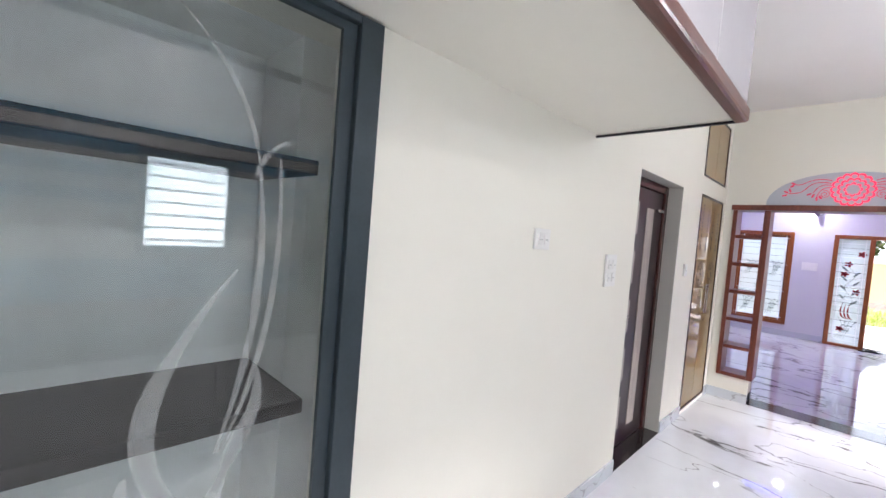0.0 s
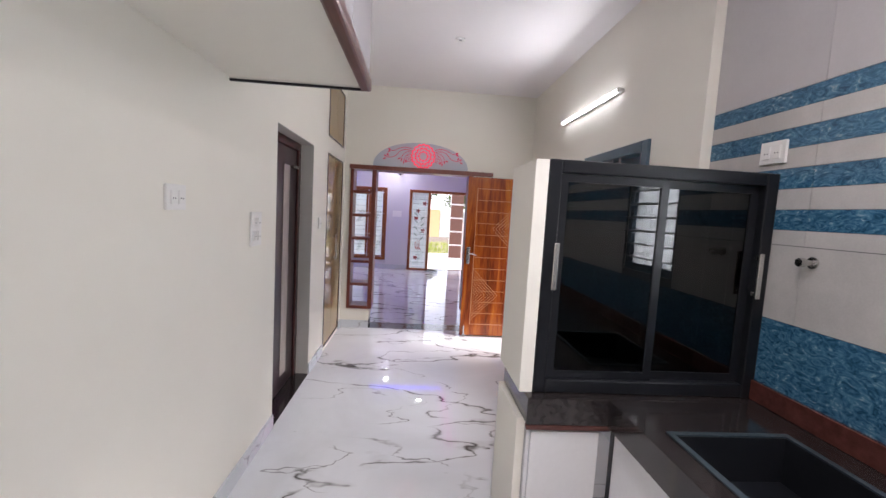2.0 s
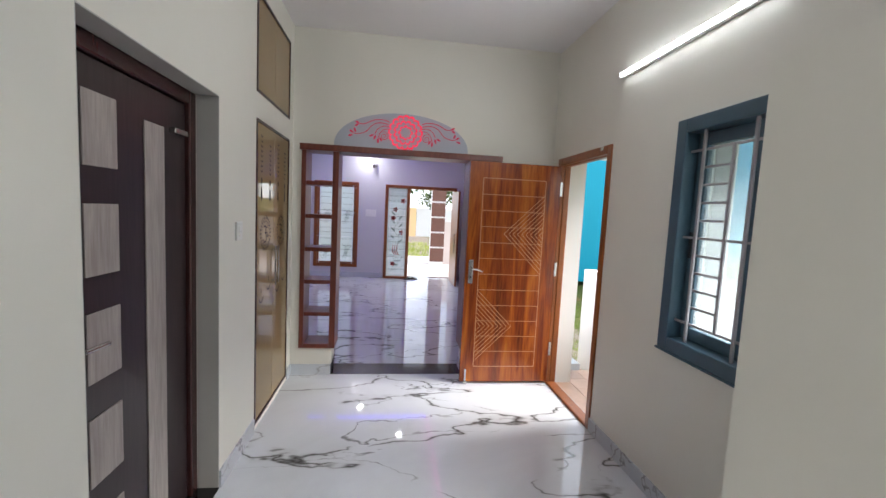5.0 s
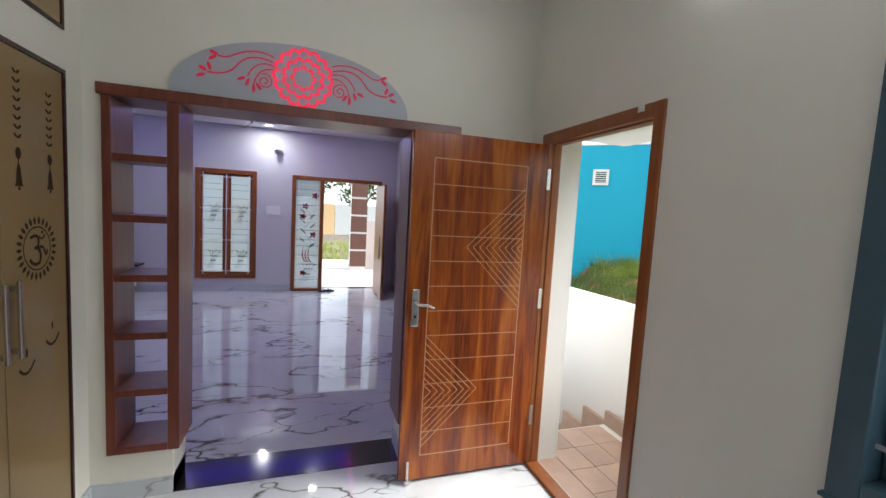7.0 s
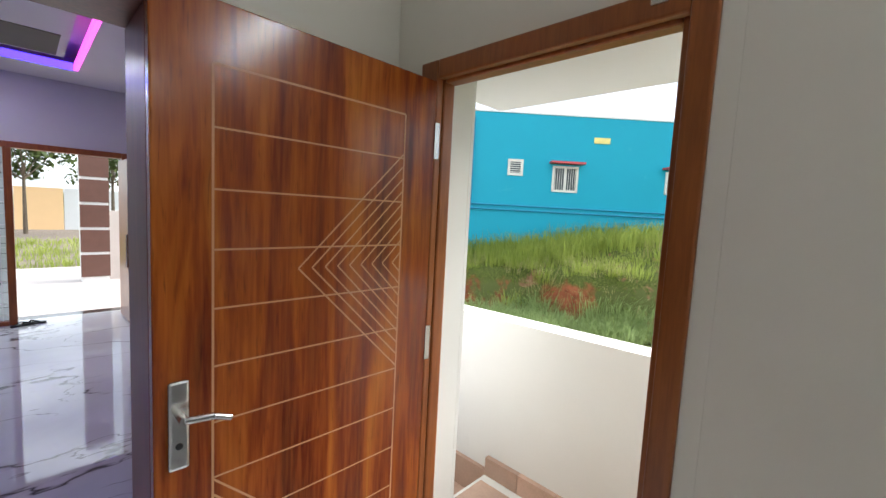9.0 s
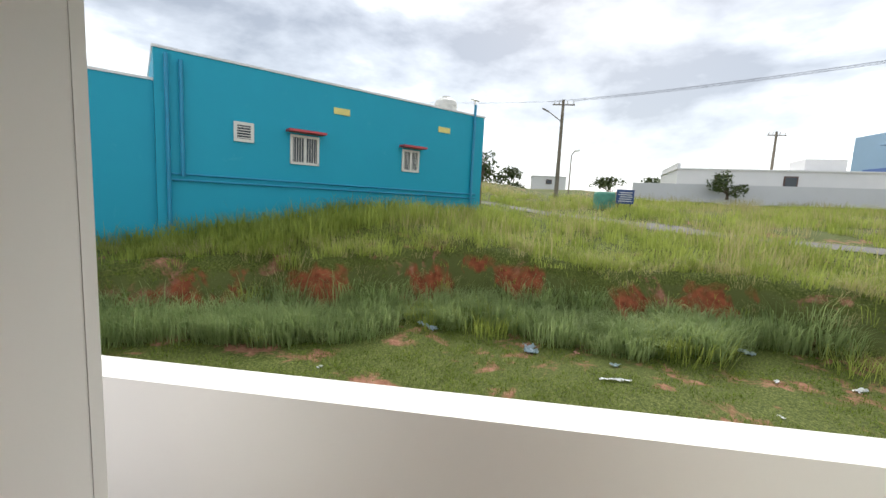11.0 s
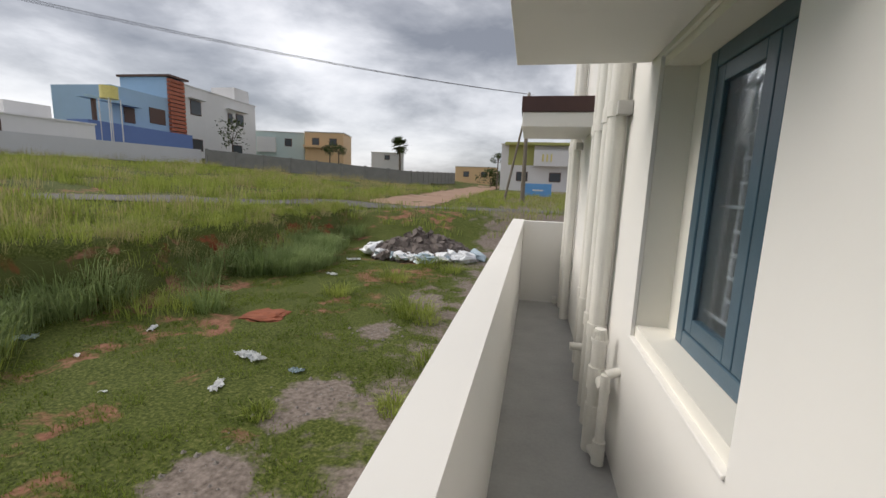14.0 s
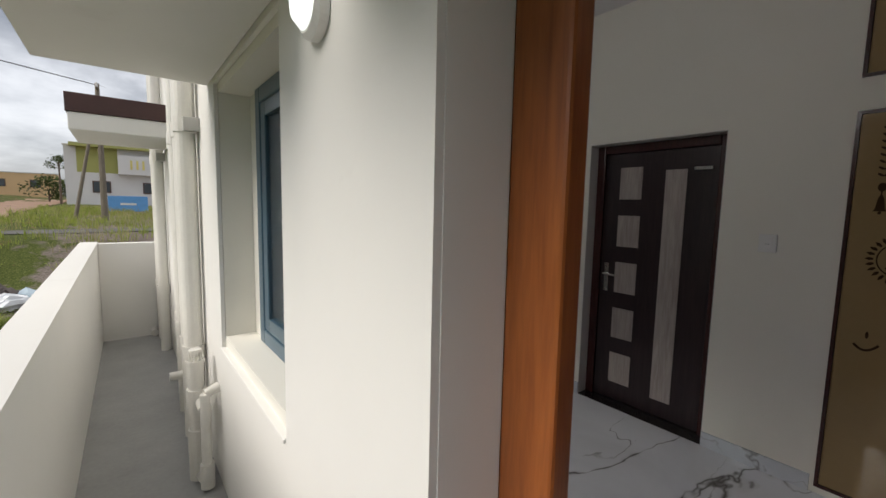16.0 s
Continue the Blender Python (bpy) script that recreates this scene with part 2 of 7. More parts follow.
STEEL = simple("brushed_steel", (0.62, 0.61, 0.59), 0.25, 1.0, 0.08, 20)
DARK_METAL = simple("dark_metal", (0.03, 0.03, 0.035), 0.35, 0.6)
BLACK_ALU = simple("black_powder_coat", (0.010, 0.011, 0.014), 0.3, 0, 0.2, 8, spec=0.3)
GREY_ALU = simple("blue_grey_aluminium", (0.045, 0.062, 0.075), 0.35, 0.3, 0.15, 6)
LAMINATE = simple("light_grey_laminate", (0.47, 0.45, 0.48), 0.25, 0, 0.04, 3)
CAB_WHITE = simple("white_laminate", (0.72, 0.71, 0.72), 0.25, 0, 0.04, 3)
LOFT_EDGE = wood("brown_edge_moulding", (0.09, 0.03, 0.022), (0.16, 0.055, 0.04), 0.3, 1)
BEIGE_GLOSS = simple("glossy_beige_glass", (0.31, 0.215, 0.105), 0.06, 0, 0.05, 2, spec=0.4)
ETCH = simple("brown_etched_pattern", (0.045, 0.024, 0.010), 0.7, spec=0.1)
SHELF_INSIDE = simple("grey_niche_paint", (0.82, 0.83, 0.83), 0.6)
PLASTIC = simple("white_switch_plastic", (0.78, 0.77, 0.75), 0.35, 0, 0.03, 10)
TILE_WHITE = simple("speckled_off_white_tile", (0.50, 0.485, 0.47), 0.14, 0, 0.10, 9, 0.03, 30, random_k=0.04)
GREY_TILE = simple("plain_grey_white_tile", (0.48, 0.46, 0.465), 0.42, 0, 0.05, 5)


def blue_tile():
    m = Mat("blue_wave_pattern_tile")
    f = m.noise(15, 6.0, 0.62, 2.6, (1, 1, 2.0))
    col = m.ramp(f, [(0.34, (0.012, 0.05, 0.105)), (0.48, (0.035, 0.125, 0.22)), (0.60, (0.08, 0.20, 0.30)), (0.72, (0.32, 0.42, 0.47))])
    m.colour(col).gloss(0.12, 0, 0.5)
    return m.m


TILE_BLUE = blue_tile()
GROUT = simple("dark_tile_joint", (0.12, 0.12, 0.13), 0.8)
TUBE = Mat("lit_tube").colour((0.9, 0.95, 1.0)).glow((0.93, 0.97, 1.0), 2.5).m
LAMP_WHITE = Mat("lit_lens").colour((0.95, 0.95, 0.95)).glow((1.0, 0.99, 0.97), 3.0).m
BULKHEAD = Mat("lit_bulkhead_lens").colour((0.9, 0.95, 0.93)).glow((0.93, 1.0, 0.98), 0.9).m
LED_BLUE = Mat("blue_led_strip").colour((0.1, 0.1, 0.9)).glow((0.06, 0.03, 1.0), 1.5).m
LED_PINK = Mat("magenta_led_strip").colour((0.9, 0.1, 0.9)).glow((1.0, 0.08, 0.75), 0.9).m
LED_RED = Mat("backlit_red_cutout").colour((0.8, 0.03, 0.1)).glow((1.0, 0.012, 0.075), 0.17).m
LED_DIM = Mat("dim_red_cutout").colour((0.5, 0.02, 0.08)).glow((0.8, 0.006, 0.05), 0.085).m
ARCH_GREY = simple("pale_grey_composite_panel", (0.44, 0.47, 0.54), 0.35, 0, 0.05, 4)
CLEAR = glazing("clear_glass", (0.90, 0.93, 0.93), 0.01, 1.45)
SMOKED = glazing("smoked_cabinet_glass", (0.13, 0.16, 0.17), 0.01, 1.55, 0.03)
CABINET_GLASS = glazing("grey_niche_glass", (0.92, 0.95, 0.95), 0.008, 1.5, 0.03)
OBSCURE = frosted("rippled_obscure_glass", (0.86, 0.93, 0.95))
OBSCURE_BRIGHT = frosted("pebbled_kitchen_glass", (0.92, 0.96, 0.98), 0.1, 0.5)
OBSCURE_WHITE = frosted("white_art_glass", (0.60, 0.64, 0.66), 0.3, 0.5)
ETCH_WHITE = etched()
PVC = simple("off_white_pvc_pipe", (0.74, 0.72, 0.66), 0.35, 0, 0.06, 4)
CEMENT = simple("grey_cement_screed", (0.36, 0.36, 0.35), 0.75, 0, 0.14, 3, 0.25, 60)
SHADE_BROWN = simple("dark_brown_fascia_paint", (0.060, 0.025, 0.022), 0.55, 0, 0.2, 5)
PORCH_TILE = simple("peach_porch_tile", (0.60, 0.40, 0.30), 0.35, 0, 0.16, 6, 0.1, 40, random_k=0.3)

# ---- builders ----
INVERSE = {}


def bx(bm, x0, y0, z0, x1, y1, z1, bevel=0.0):
    """Adds a box between two corners, with rounded edges where asked."""
    vs = bmesh.ops.create_cube(bm, size=1.0)["verts"]
    for v in vs:
        v.co = Vector(((x0 + x1) / 2 + v.co.x * abs(x1 - x0), (y0 + y1) / 2 + v.co.y * abs(y1 - y0), (z0 + z1) / 2 + v.co.z * abs(z1 - z0)))
    if bevel:
        es = list({e for v in vs for e in v.link_edges})
        bmesh.ops.bevel(bm, geom=es, offset=bevel, segments=2, profile=0.5, affect="EDGES")
    return bm


def boxes(*rows, bevel=0.0):
    bm = bmesh.new()
    for r in rows:
        bx(bm, *r, bevel=bevel)
    return bm


def rod(bm, a, b, r, sides=10, r2=None):
    """Adds a round bar from a to b."""
    a, b = Vector(a), Vector(b)
    d = b - a
    m = Matrix.Translation((a + b) / 2) @ d.to_track_quat("Z", "Y").to_matrix().to_4x4()
    bmesh.ops.create_cone(bm, cap_ends=True, segments=sides, radius1=r, radius2=r if r2 is None else r2, depth=d.length, matrix=m)
    return bm


def rods(*rows):
    bm = bmesh.new()
    for r in rows:
        rod(bm, *r)
    return bm


def bez(p0, p1, p2, n=14):
    return [((1 - u) ** 2 * p0[0] + 2 * u * (1 - u) * p1[0] + u * u * p2[0], (1 - u) ** 2 * p0[1] + 2 * u * (1 - u) * p1[1] + u * u * p2[1]) for u in (i / n for i in range(n + 1))]


def link(name, bm, mat, smooth=False):
    me = bpy.data.meshes.new(name)
    bmesh.ops.recalc_face_normals(bm, faces=bm.faces)
    bm.to_mesh(me)
    bm.free()
    for m in mat if isinstance(mat, (list, tuple)) else (mat,):
        me.materials.append(m)
    if smooth:
        for p in me.polygons:
            p.use_smooth = True
    return new(name, me)


def part(name, bm, mat, parent, label="", smooth=False):
    ob = link(name, bm, mat, smooth)
    ob.parent = parent
    ob.matrix_parent_inverse = INVERSE.get(parent.name, Matrix())
    return tagged(ob, label)


def thing(name, at, label, category, group=""):
    ob = new(name)
    ob.location = at
    ob.empty_display_size = 0.1
    INVERSE[ob.name] = Matrix.Translation(-Vector(at))
    return tagged(ob, label, category, group)


def solo(name, bm, mat, label, category, group="", smooth=False, kind=""):
    return tagged(link(name, bm, mat, smooth), label, category, group, kind)


def wall(name, lo, hi, mat, holes=(), axis="x", label=""):
    """A thick wall with openings through it. holes: (a0, z0, a1, z1) along its length; the axis is the one it faces."""
    k = 1 if axis == "x" else 0
    cuts_a = sorted({lo[k], hi[k], *(min(max(h[i], lo[k]), hi[k]) for h in holes for i in (0, 2))})
    cuts_z = sorted({lo[2], hi[2], *(min(max(h[i], lo[2]), hi[2]) for h in holes for i in (1, 3))})
    na, nz = len(cuts_a) - 1, len(cuts_z) - 1

    def solid(i, j):
        if not (0 <= i < na and 0 <= j < nz):
            return False
        a, z = (cuts_a[i] + cuts_a[i + 1]) / 2, (cuts_z[j] + cuts_z[j + 1]) / 2
        return not any(h[0] < a < h[2] and h[1] < z < h[3] for h in holes)

    bm = bmesh.new()

    def vert(a, z, s):
        w = (lo, hi)[s][1 - k]
        return bm.verts.new((w, a, z) if k == 1 else (a, w, z))

    for i in range(na):
        for j in range(nz):
            if not solid(i, j):
                continue
            a0, a1, z0, z1 = cuts_a[i], cuts_a[i + 1], cuts_z[j], cuts_z[j + 1]
            for s in (0, 1):
                bm.faces.new([vert(a0, z0, s), vert(a1, z0, s), vert(a1, z1, s), vert(a0, z1, s)])
            for di, dj, p, q in ((-1, 0, (a0, z0), (a0, z1)), (1, 0, (a1, z0), (a1, z1)), (0, -1, (a0, z0), (a1, z0)), (0, 1, (a0, z1), (a1, z1))):
                if not solid(i + di, j + dj):
                    bm.faces.new([vert(*p, 0), vert(*q, 0), vert(*q, 1), vert(*p, 1)])
    bmesh.ops.remove_doubles(bm, verts=bm.verts, dist=1e-5)
    return tagged(link(name, bm, mat), label, "wall", "", "structure")


def slab(name, row, mat, label, category):
    return tagged(link(name, boxes(row), mat), label, category, "", "structure")


# ---- structure of the house ----
CEIL = 3.17
RX, RXO, LX = 1.42, 1.65, -1.04
RXK, KEND = 1.49, 2.11  # tiled kitchen wall, set back from the hall wall, and where it ends
slab("floor", (-1.3, -1.7, -0.12, 1.52, 5.42, 0.0), MARBLE, "glossy white marble floor with dark grey veins", "floor")
slab("floor_living", (-4.2, 5.69, -0.12, 2.0, 11.3, 0.0), MARBLE, "glossy white marble floor of the living room", "floor")
slab("floor_entrance", (0.25, 11.3, -0.12, 1.4, 11.5, -0.002), GRANITE, "dark granite sill of the front door", "floor")
slab("threshold", (-0.68, 5.42, -0.12, 1.65, 5.69, 0.003), GRANITE, "black granite threshold with pale veins", "threshold")
slab("ceiling", (-1.3, -1.7, CEIL, 1.52, 5.42, CEIL + 0.15), WHITE, "plain white plastered ceiling", "ceiling")
wall("wall_east", (RX, KEND, 0.0), (RXO, 5.65, CEIL + 0.6), CREAM, [(4.28, -0.1, 5.27, 2.15), (2.43, 0.90, 3.63, 2.16)], "x", "cream painted wall with window and side door")
wall("wall_east_kitchen", (RXK, -1.7, 0.0), (RXO, KEND - 0.001, CEIL + 0.6), CREAM, [(0.42, 1.27, 1.07, 2.02)], "x", "cream painted kitchen wall behind the tiles")
# outer coat on the same wall, a little proud of it
wall("wall_east_outer", (RXO + 0.002, -1.7, -1.1), (RXO + 0.02, 5.65, CEIL + 0.6), OUTER, [(4.283, -0.1, 5.222, 2.16), (2.43, 0.84, 3.50, 2.20), (0.42, 1.27, 1.07, 2.02)], "x", "off-white exterior coat of the side wall")
wall("wall_west", (LX - 0.26, -1.7, 0.0), (LX, 5.42, CEIL), CREAM, [(2.83, 0.0, 3.81, 2.14), (4.40, 0.04, 5.27, 2.16), (4.40, 2.33, 5.27, 2.97), (-1.1, 0.1, 0.64, 2.2)], "x", "cream painted wall with door, niche and cupboards")
wall("wall_south", (-1.3, -1.85, 0.0), (RXO, -1.7, CEIL), CREAM, (), "y", "plain cream kitchen wall")
wall("wall_north", (-4.2, 5.42, 0.0), (RX, 5.65, CEIL + 0.1), CREAM, [(-0.96, 0.26, -0.64, 2.16), (-0.66, -0.1, 0.62, 2.15)], "y", "cream wall with a wide opening and shelf unit")
wall("wall_living_south_coat", (-4.2, 5.652, 0.1), (1.65, 5.66, CEIL + 0.1), LILAC, [(-0.96, 0.26, -0.64, 2.16), (-0.66, -0.1, 0.62, 2.15)], "y", "pale lilac coat behind the shelf unit")
wall("wall_living_north", (-4.2, 11.1, 0.0), (2.0, 11.3, CEIL + 0.1), LILAC, [(-1.86, 0.24, -0.88, 2.18), (-0.28, -0.1, 1.38, 2.17)], "y", "pale lilac wall with window and front door")
wall("wall_living_east", (1.67, 5.65, 0.0), (1.87, 11.1, CEIL + 0.1), LILAC, (), "x", "pale lilac side wall of the living room")
wall("wall_living_west", (-4.2, 5.66, 0.0), (-4.05, 11.1, CEIL + 0.1), LILAC, (), "x", "pale lilac side wall of the living room")
slab("ceiling_living", (-4.2, 5.42, CEIL + 0.1, 2.0, 11.3, CEIL + 0.25), WHITE, "white living room ceiling", "ceiling")

# closing walls behind the recesses
slab("wall_niche_back", (-1.75, -1.2, 0.0, -1.62, 0.75, 2.3), SHELF_INSIDE, "grey back of the wall niche", "wall")
slab("wall_niche_side", (-1.62, 0.52, 0.0, LX - 0.262, 0.75, 2.3), SHELF_INSIDE, "grey side of the wall niche", "wall")
slab("wall_niche_end", (-1.62, -1.2, 0.0, LX - 0.262, -1.1, 2.3), SHELF_INSIDE, "grey side of the wall niche", "wall")
slab("wall_niche_top", (-1.62, -1.1, 2.2, LX - 0.262, 0.52, 2.3), SHELF_INSIDE, "grey top of the wall niche", "wall")
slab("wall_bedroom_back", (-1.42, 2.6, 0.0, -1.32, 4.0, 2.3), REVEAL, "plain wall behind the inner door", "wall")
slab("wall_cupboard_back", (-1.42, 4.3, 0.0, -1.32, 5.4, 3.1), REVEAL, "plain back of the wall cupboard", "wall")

slab("wall_window_jamb", (RX, 2.43, 0.90, 1.50, 2.599, 2.16), CREAM, "cream wall return beside the window", "wall")

# skirting
def skirting(rows):
    for r in rows:
        tagged(link("baseboard", boxes(r), SKIRT), "pale veined marble skirting", "baseboard", "", "structure")


skirting([(LX, 0.72, 0, LX + 0.012, 2.83, 0.10), (LX, 3.81, 0, LX + 0.012, 4.38, 0.10), (LX, 5.29, 0, LX + 0.012, 5.42, 0.10),
          (-1.028, 5.408, 0, -0.66, 5.42, 0.10), (0.62, 5.408, 0, RX, 5.42, 0.10), (RX - 0.012, 2.06, 0, RX, 4.33, 0.10),
          (-4.05, 11.088, 0, -0.28, 11.1, 0.12), (1.38, 11.088, 0, 1.67, 11.1, 0.12), (1.658, 5.66, 0, 1.67, 11.088, 0.12),
          (-0.672, 5.42, 0, -0.66, 5.65, 0.10), (0.608, 5.42, 0, 0.62, 5.65, 0.10)])

# porch, side passage and parapet
PX, PXO, PTOP = 2.375, 2.53, 0.985
slab("porch_slab", (RXO + 0.021, 3.9, -1.05, PX + 0.03, 5.56, -0.022), OUTER, "raised porch slab", "floor")
slab("passage_floor", (RXO + 0.021, -1.6, -1.05, PX + 0.02, 3.9, 0.0), CEMENT, "narrow grey cement passage beside the house", "floor")
parapet = wall("parapet_east", (PX, -1.26, -1.05), (PXO, 6.55, PTOP), OUTER, (), "x", "off-white rendered parapet wall")
# the wall runs slightly askew to the house and rises a little towards the back
for v in parapet.data.vertices:
    v.co.x += 0.0155 * (v.co.y - 5.0)
    if v.co.z > 0:
        v.co.z += 0.0237 * (5.0 - v.co.y)
wall("parapet_south", (RXO + 0.021, -1.26, 0.0), (2.277, -1.13, PTOP + 0.135), OUTER, (), "y", "off-white parapet closing the passage")
tagged(link("porch_ceiling", boxes((RXO + 0.021, 3.95, 2.22, 2.36, 5.62, 2.36), bevel=0.008), WHITE), "white porch canopy", "ceiling", "", "structure")
for n, (a, b, zz) in (("window_canopy", (2.26, 3.72, 2.22)), ("far_canopy", (-0.35, 0.63, 2.13))):
    can = thing(n, (RXO + 0.021, a, zz), "concrete sunshade over a window" if n == "window_canopy" else "concrete sunshade with dark brown fascia", "sunshade")
    part("slab", boxes((RXO + 0.021, a, zz, 2.34, b, zz + 0.13), bevel=0.008), OUTER, can)
    if n == "far_canopy":
        part("fascia", boxes((RXO + 0.021, a - 0.012, zz + 0.13, 2.352, b + 0.012, zz + 0.27), bevel=0.006), SHADE_BROWN, can, "dark brown painted fascia")
    else:
        part("upstand", boxes((RXO + 0.021, a, zz + 0.131, 2.34, b, zz + 0.24), bevel=0.006), OUTER, can)
tagged(link("window_sill_outer", boxes((1.50, 2.43, 0.825, RXO + 0.03, 3.50, 0.842), bevel=0.004), OUTER), "sloping white window sill", "sill", "", "structure")
slab("roof", (-4.3, -1.9, CEIL + 0.61, 1.70, 11.4, CEIL + 0.75), OUTER, "flat roof slab", "roof")
wall("roof_edge_wall", (-1.3, -1.7, CEIL + 0.16), (-1.2, 5.4, CEIL + 0.6), OUTER, (), "x", "closing wall under the roof")

# ---- kitchen ----
def glass_niche():
    """A wall cupboard with granite shelves behind sliding etched glass."""
    t = thing("niche_cupboard", (LX, 0.0, 0.1), "glazed wall cupboard with dark frame and granite shelves", "cupboard")
    for z, d in ((1.04, -1.14), (1.78, -1.14)):
        part("shelf", boxes((-1.618, -1.098, z - 0.045, d, 0.518, z), bevel=0.004), GRANITE_MATT, t, "dark granite shelf")
    part("jamb", boxes((LX - 0.05, 0.56, 0.1, LX + 0.02, 0.64, 2.199), bevel=0.004), GREY_ALU, t)
    part("jamb", boxes((LX - 0.05, -1.1, 0.1, LX + 0.02, -1.04, 2.199), bevel=0.004), GREY_ALU, t)
    part("rail", boxes((LX - 0.05, -1.04, 2.175, LX + 0.02, 0.56, 2.199), bevel=0.004), GREY_ALU, t)
    part("rail", boxes((LX - 0.05, -1.04, 0.10, LX + 0.02, 0.56, 0.16), bevel=0.004), GREY_ALU, t)
    for x, y0, y1 in ((LX - 0.01, -0.27, 0.56), (LX - 0.035, -1.04, -0.22)):
        d = part("sliding_door", boxes((x - 0.008, y1 - 0.045, 0.161, x + 0.008, y1 - 0.001, 2.174), (x - 0.008, y0, 0.161, x + 0.008, y0 + 0.10, 2.174), (x - 0.008, y0 + 0.1, 0.161, x + 0.008, y1 - 0.045, 0.20), (x - 0.008, y0 + 0.1, 2.15, x + 0.008, y1 - 0.045, 2.174)), GREY_ALU, t)
        g = part("pane", boxes((x - 0.002, y0 + 0.1, 0.20, x + 0.002, y1 - 0.045, 2.15)), CABINET_GLASS, d, "grey glass pane")
        g.visible_shadow = False
    # etched leaves rising from the lower part of the pane
    bm = bmesh.new()
    xe = LX - 0.004
    def frond(root, bend, top, width, n=16):
        prev = None
        for y, z, u in ((*p, i / n) for i, p in enumerate(bez(root, bend, top, n))):
            w = width * math.sin(math.pi * (0.05 + 0.9 * u)) ** 0.8 + 0.0015
            pair = (bm.verts.new((xe, y - w, z)), bm.verts.new((xe, y + w, z)))
            if prev:
                bm.faces.new((prev[0], prev[1], pair[1], pair[0]))
            prev = pair

    # broad leaves bowing out from the base, thin stems that curl over at the top
    for k in range(5):
        frond((0.16 + 0.012 * k, 0.86), (0.02 - 0.015 * k, 1.06), (0.13 + 0.035 * k, 1.26 + 0.05 * k), 0.016)
    for k in range(4):
        frond((0.22 + 0.012 * k, 0.88), (0.36 - 0.03 * k, 1.06), (0.33 + 0.01 * k, 1.2 - 0.03 * k), 0.015)
    frond((0.16, 0.88), (0.03, 0.84), (0.06, 1.0), 0.02)
    frond((0.24, 1.0), (0.36, 1.35), (0.31, 1.72), 0.009)
    frond((0.25, 1.0), (0.40, 1.30), (0.36, 1.75), 0.007)
    frond((0.31, 1.72), (0.28, 1.92), (0.12, 2.05), 0.006)
    frond((0.30, 1.70), (0.33, 1.78), (0.38, 1.80), 0.008)
    part("etching", bm, ETCH_WHITE, t, "white etched leaf pattern")


glass_niche()


def loft(name, y0, y1, seams):
    t = thing(name, (LX, y0, 2.2), "overhead loft with light grey shutters and brown edging", "loft")
    part("soffit", boxes((LX + 0.001, y0, 2.205, -0.38, y1 - 0.012, 2.27)), CREAM, t)
    part("end_panel", boxes((LX + 0.001, y1 - 0.011, 2.20, -0.38, y1, CEIL - 0.002)), CREAM, t)
    part("end_strip", boxes((LX + 0.001, y1 - 0.011, 2.188, -0.378, y1 + 0.004, 2.199)), BLACK_ALU, t, "dark metal edge strip")
    part("moulding", boxes((-0.40, y0, 2.185, -0.345, y1 + 0.002, 2.25), bevel=0.012), LOFT_EDGE, t, "brown wooden edge moulding")
    for a, b in zip(seams, seams[1:]):
        part("shutter", boxes((-0.378, a + 0.003, 2.256, -0.357, b - 0.003, CEIL - 0.004), bevel=0.002), LAMINATE, t)


loft("loft_cabinet", -1.69, 2.12, (-1.68, -0.65, 0.42, 1.55, 2.11))


def peninsula():
    t = thing("corner_base_cabinet", (0.43, 1.66, 0), "white laminate base cabinet under a black granite top", "cabinet")
    part("side_panel", boxes((0.44, 1.64, 0.0, 0.455, 2.06, 0.70)), CAB_WHITE, t)
    part("front_panel", boxes((0.456, 1.625, 0.06, 0.76, 1.64, 0.68), bevel=0.002), CAB_WHITE, t)
    part("plinth", boxes((0.456, 1.66, 0.0, 0.80, 1.68, 0.06)), BLACK_ALU, t)
    part("bead", boxes((0.425, 1.60, 0.695, 0.80, 1.63, 0.72), bevel=0.008), GRANITE_BROWN, t, "brown bead under the granite")
    s = thing("sink_base_cabinet", (0.85, 0.4, 0), "white laminate sink cabinets along the tiled wall", "cabinet")
    for a in (-1.6, -0.8, 0.0, 0.8):
        part("door", boxes((0.815, a + 0.004, 0.08, 0.832, a + 0.796, 0.70), bevel=0.002), CAB_WHITE, s)
    part("body", boxes((0.834, -1.66, 0.0, 1.40, 1.62, 0.66)), CAB_WHITE, s)
    part("edge_strip", boxes((0.812, 1.595, 0.06, 0.836, 1.624, 0.70)), BLACK_ALU, s)


peninsula()


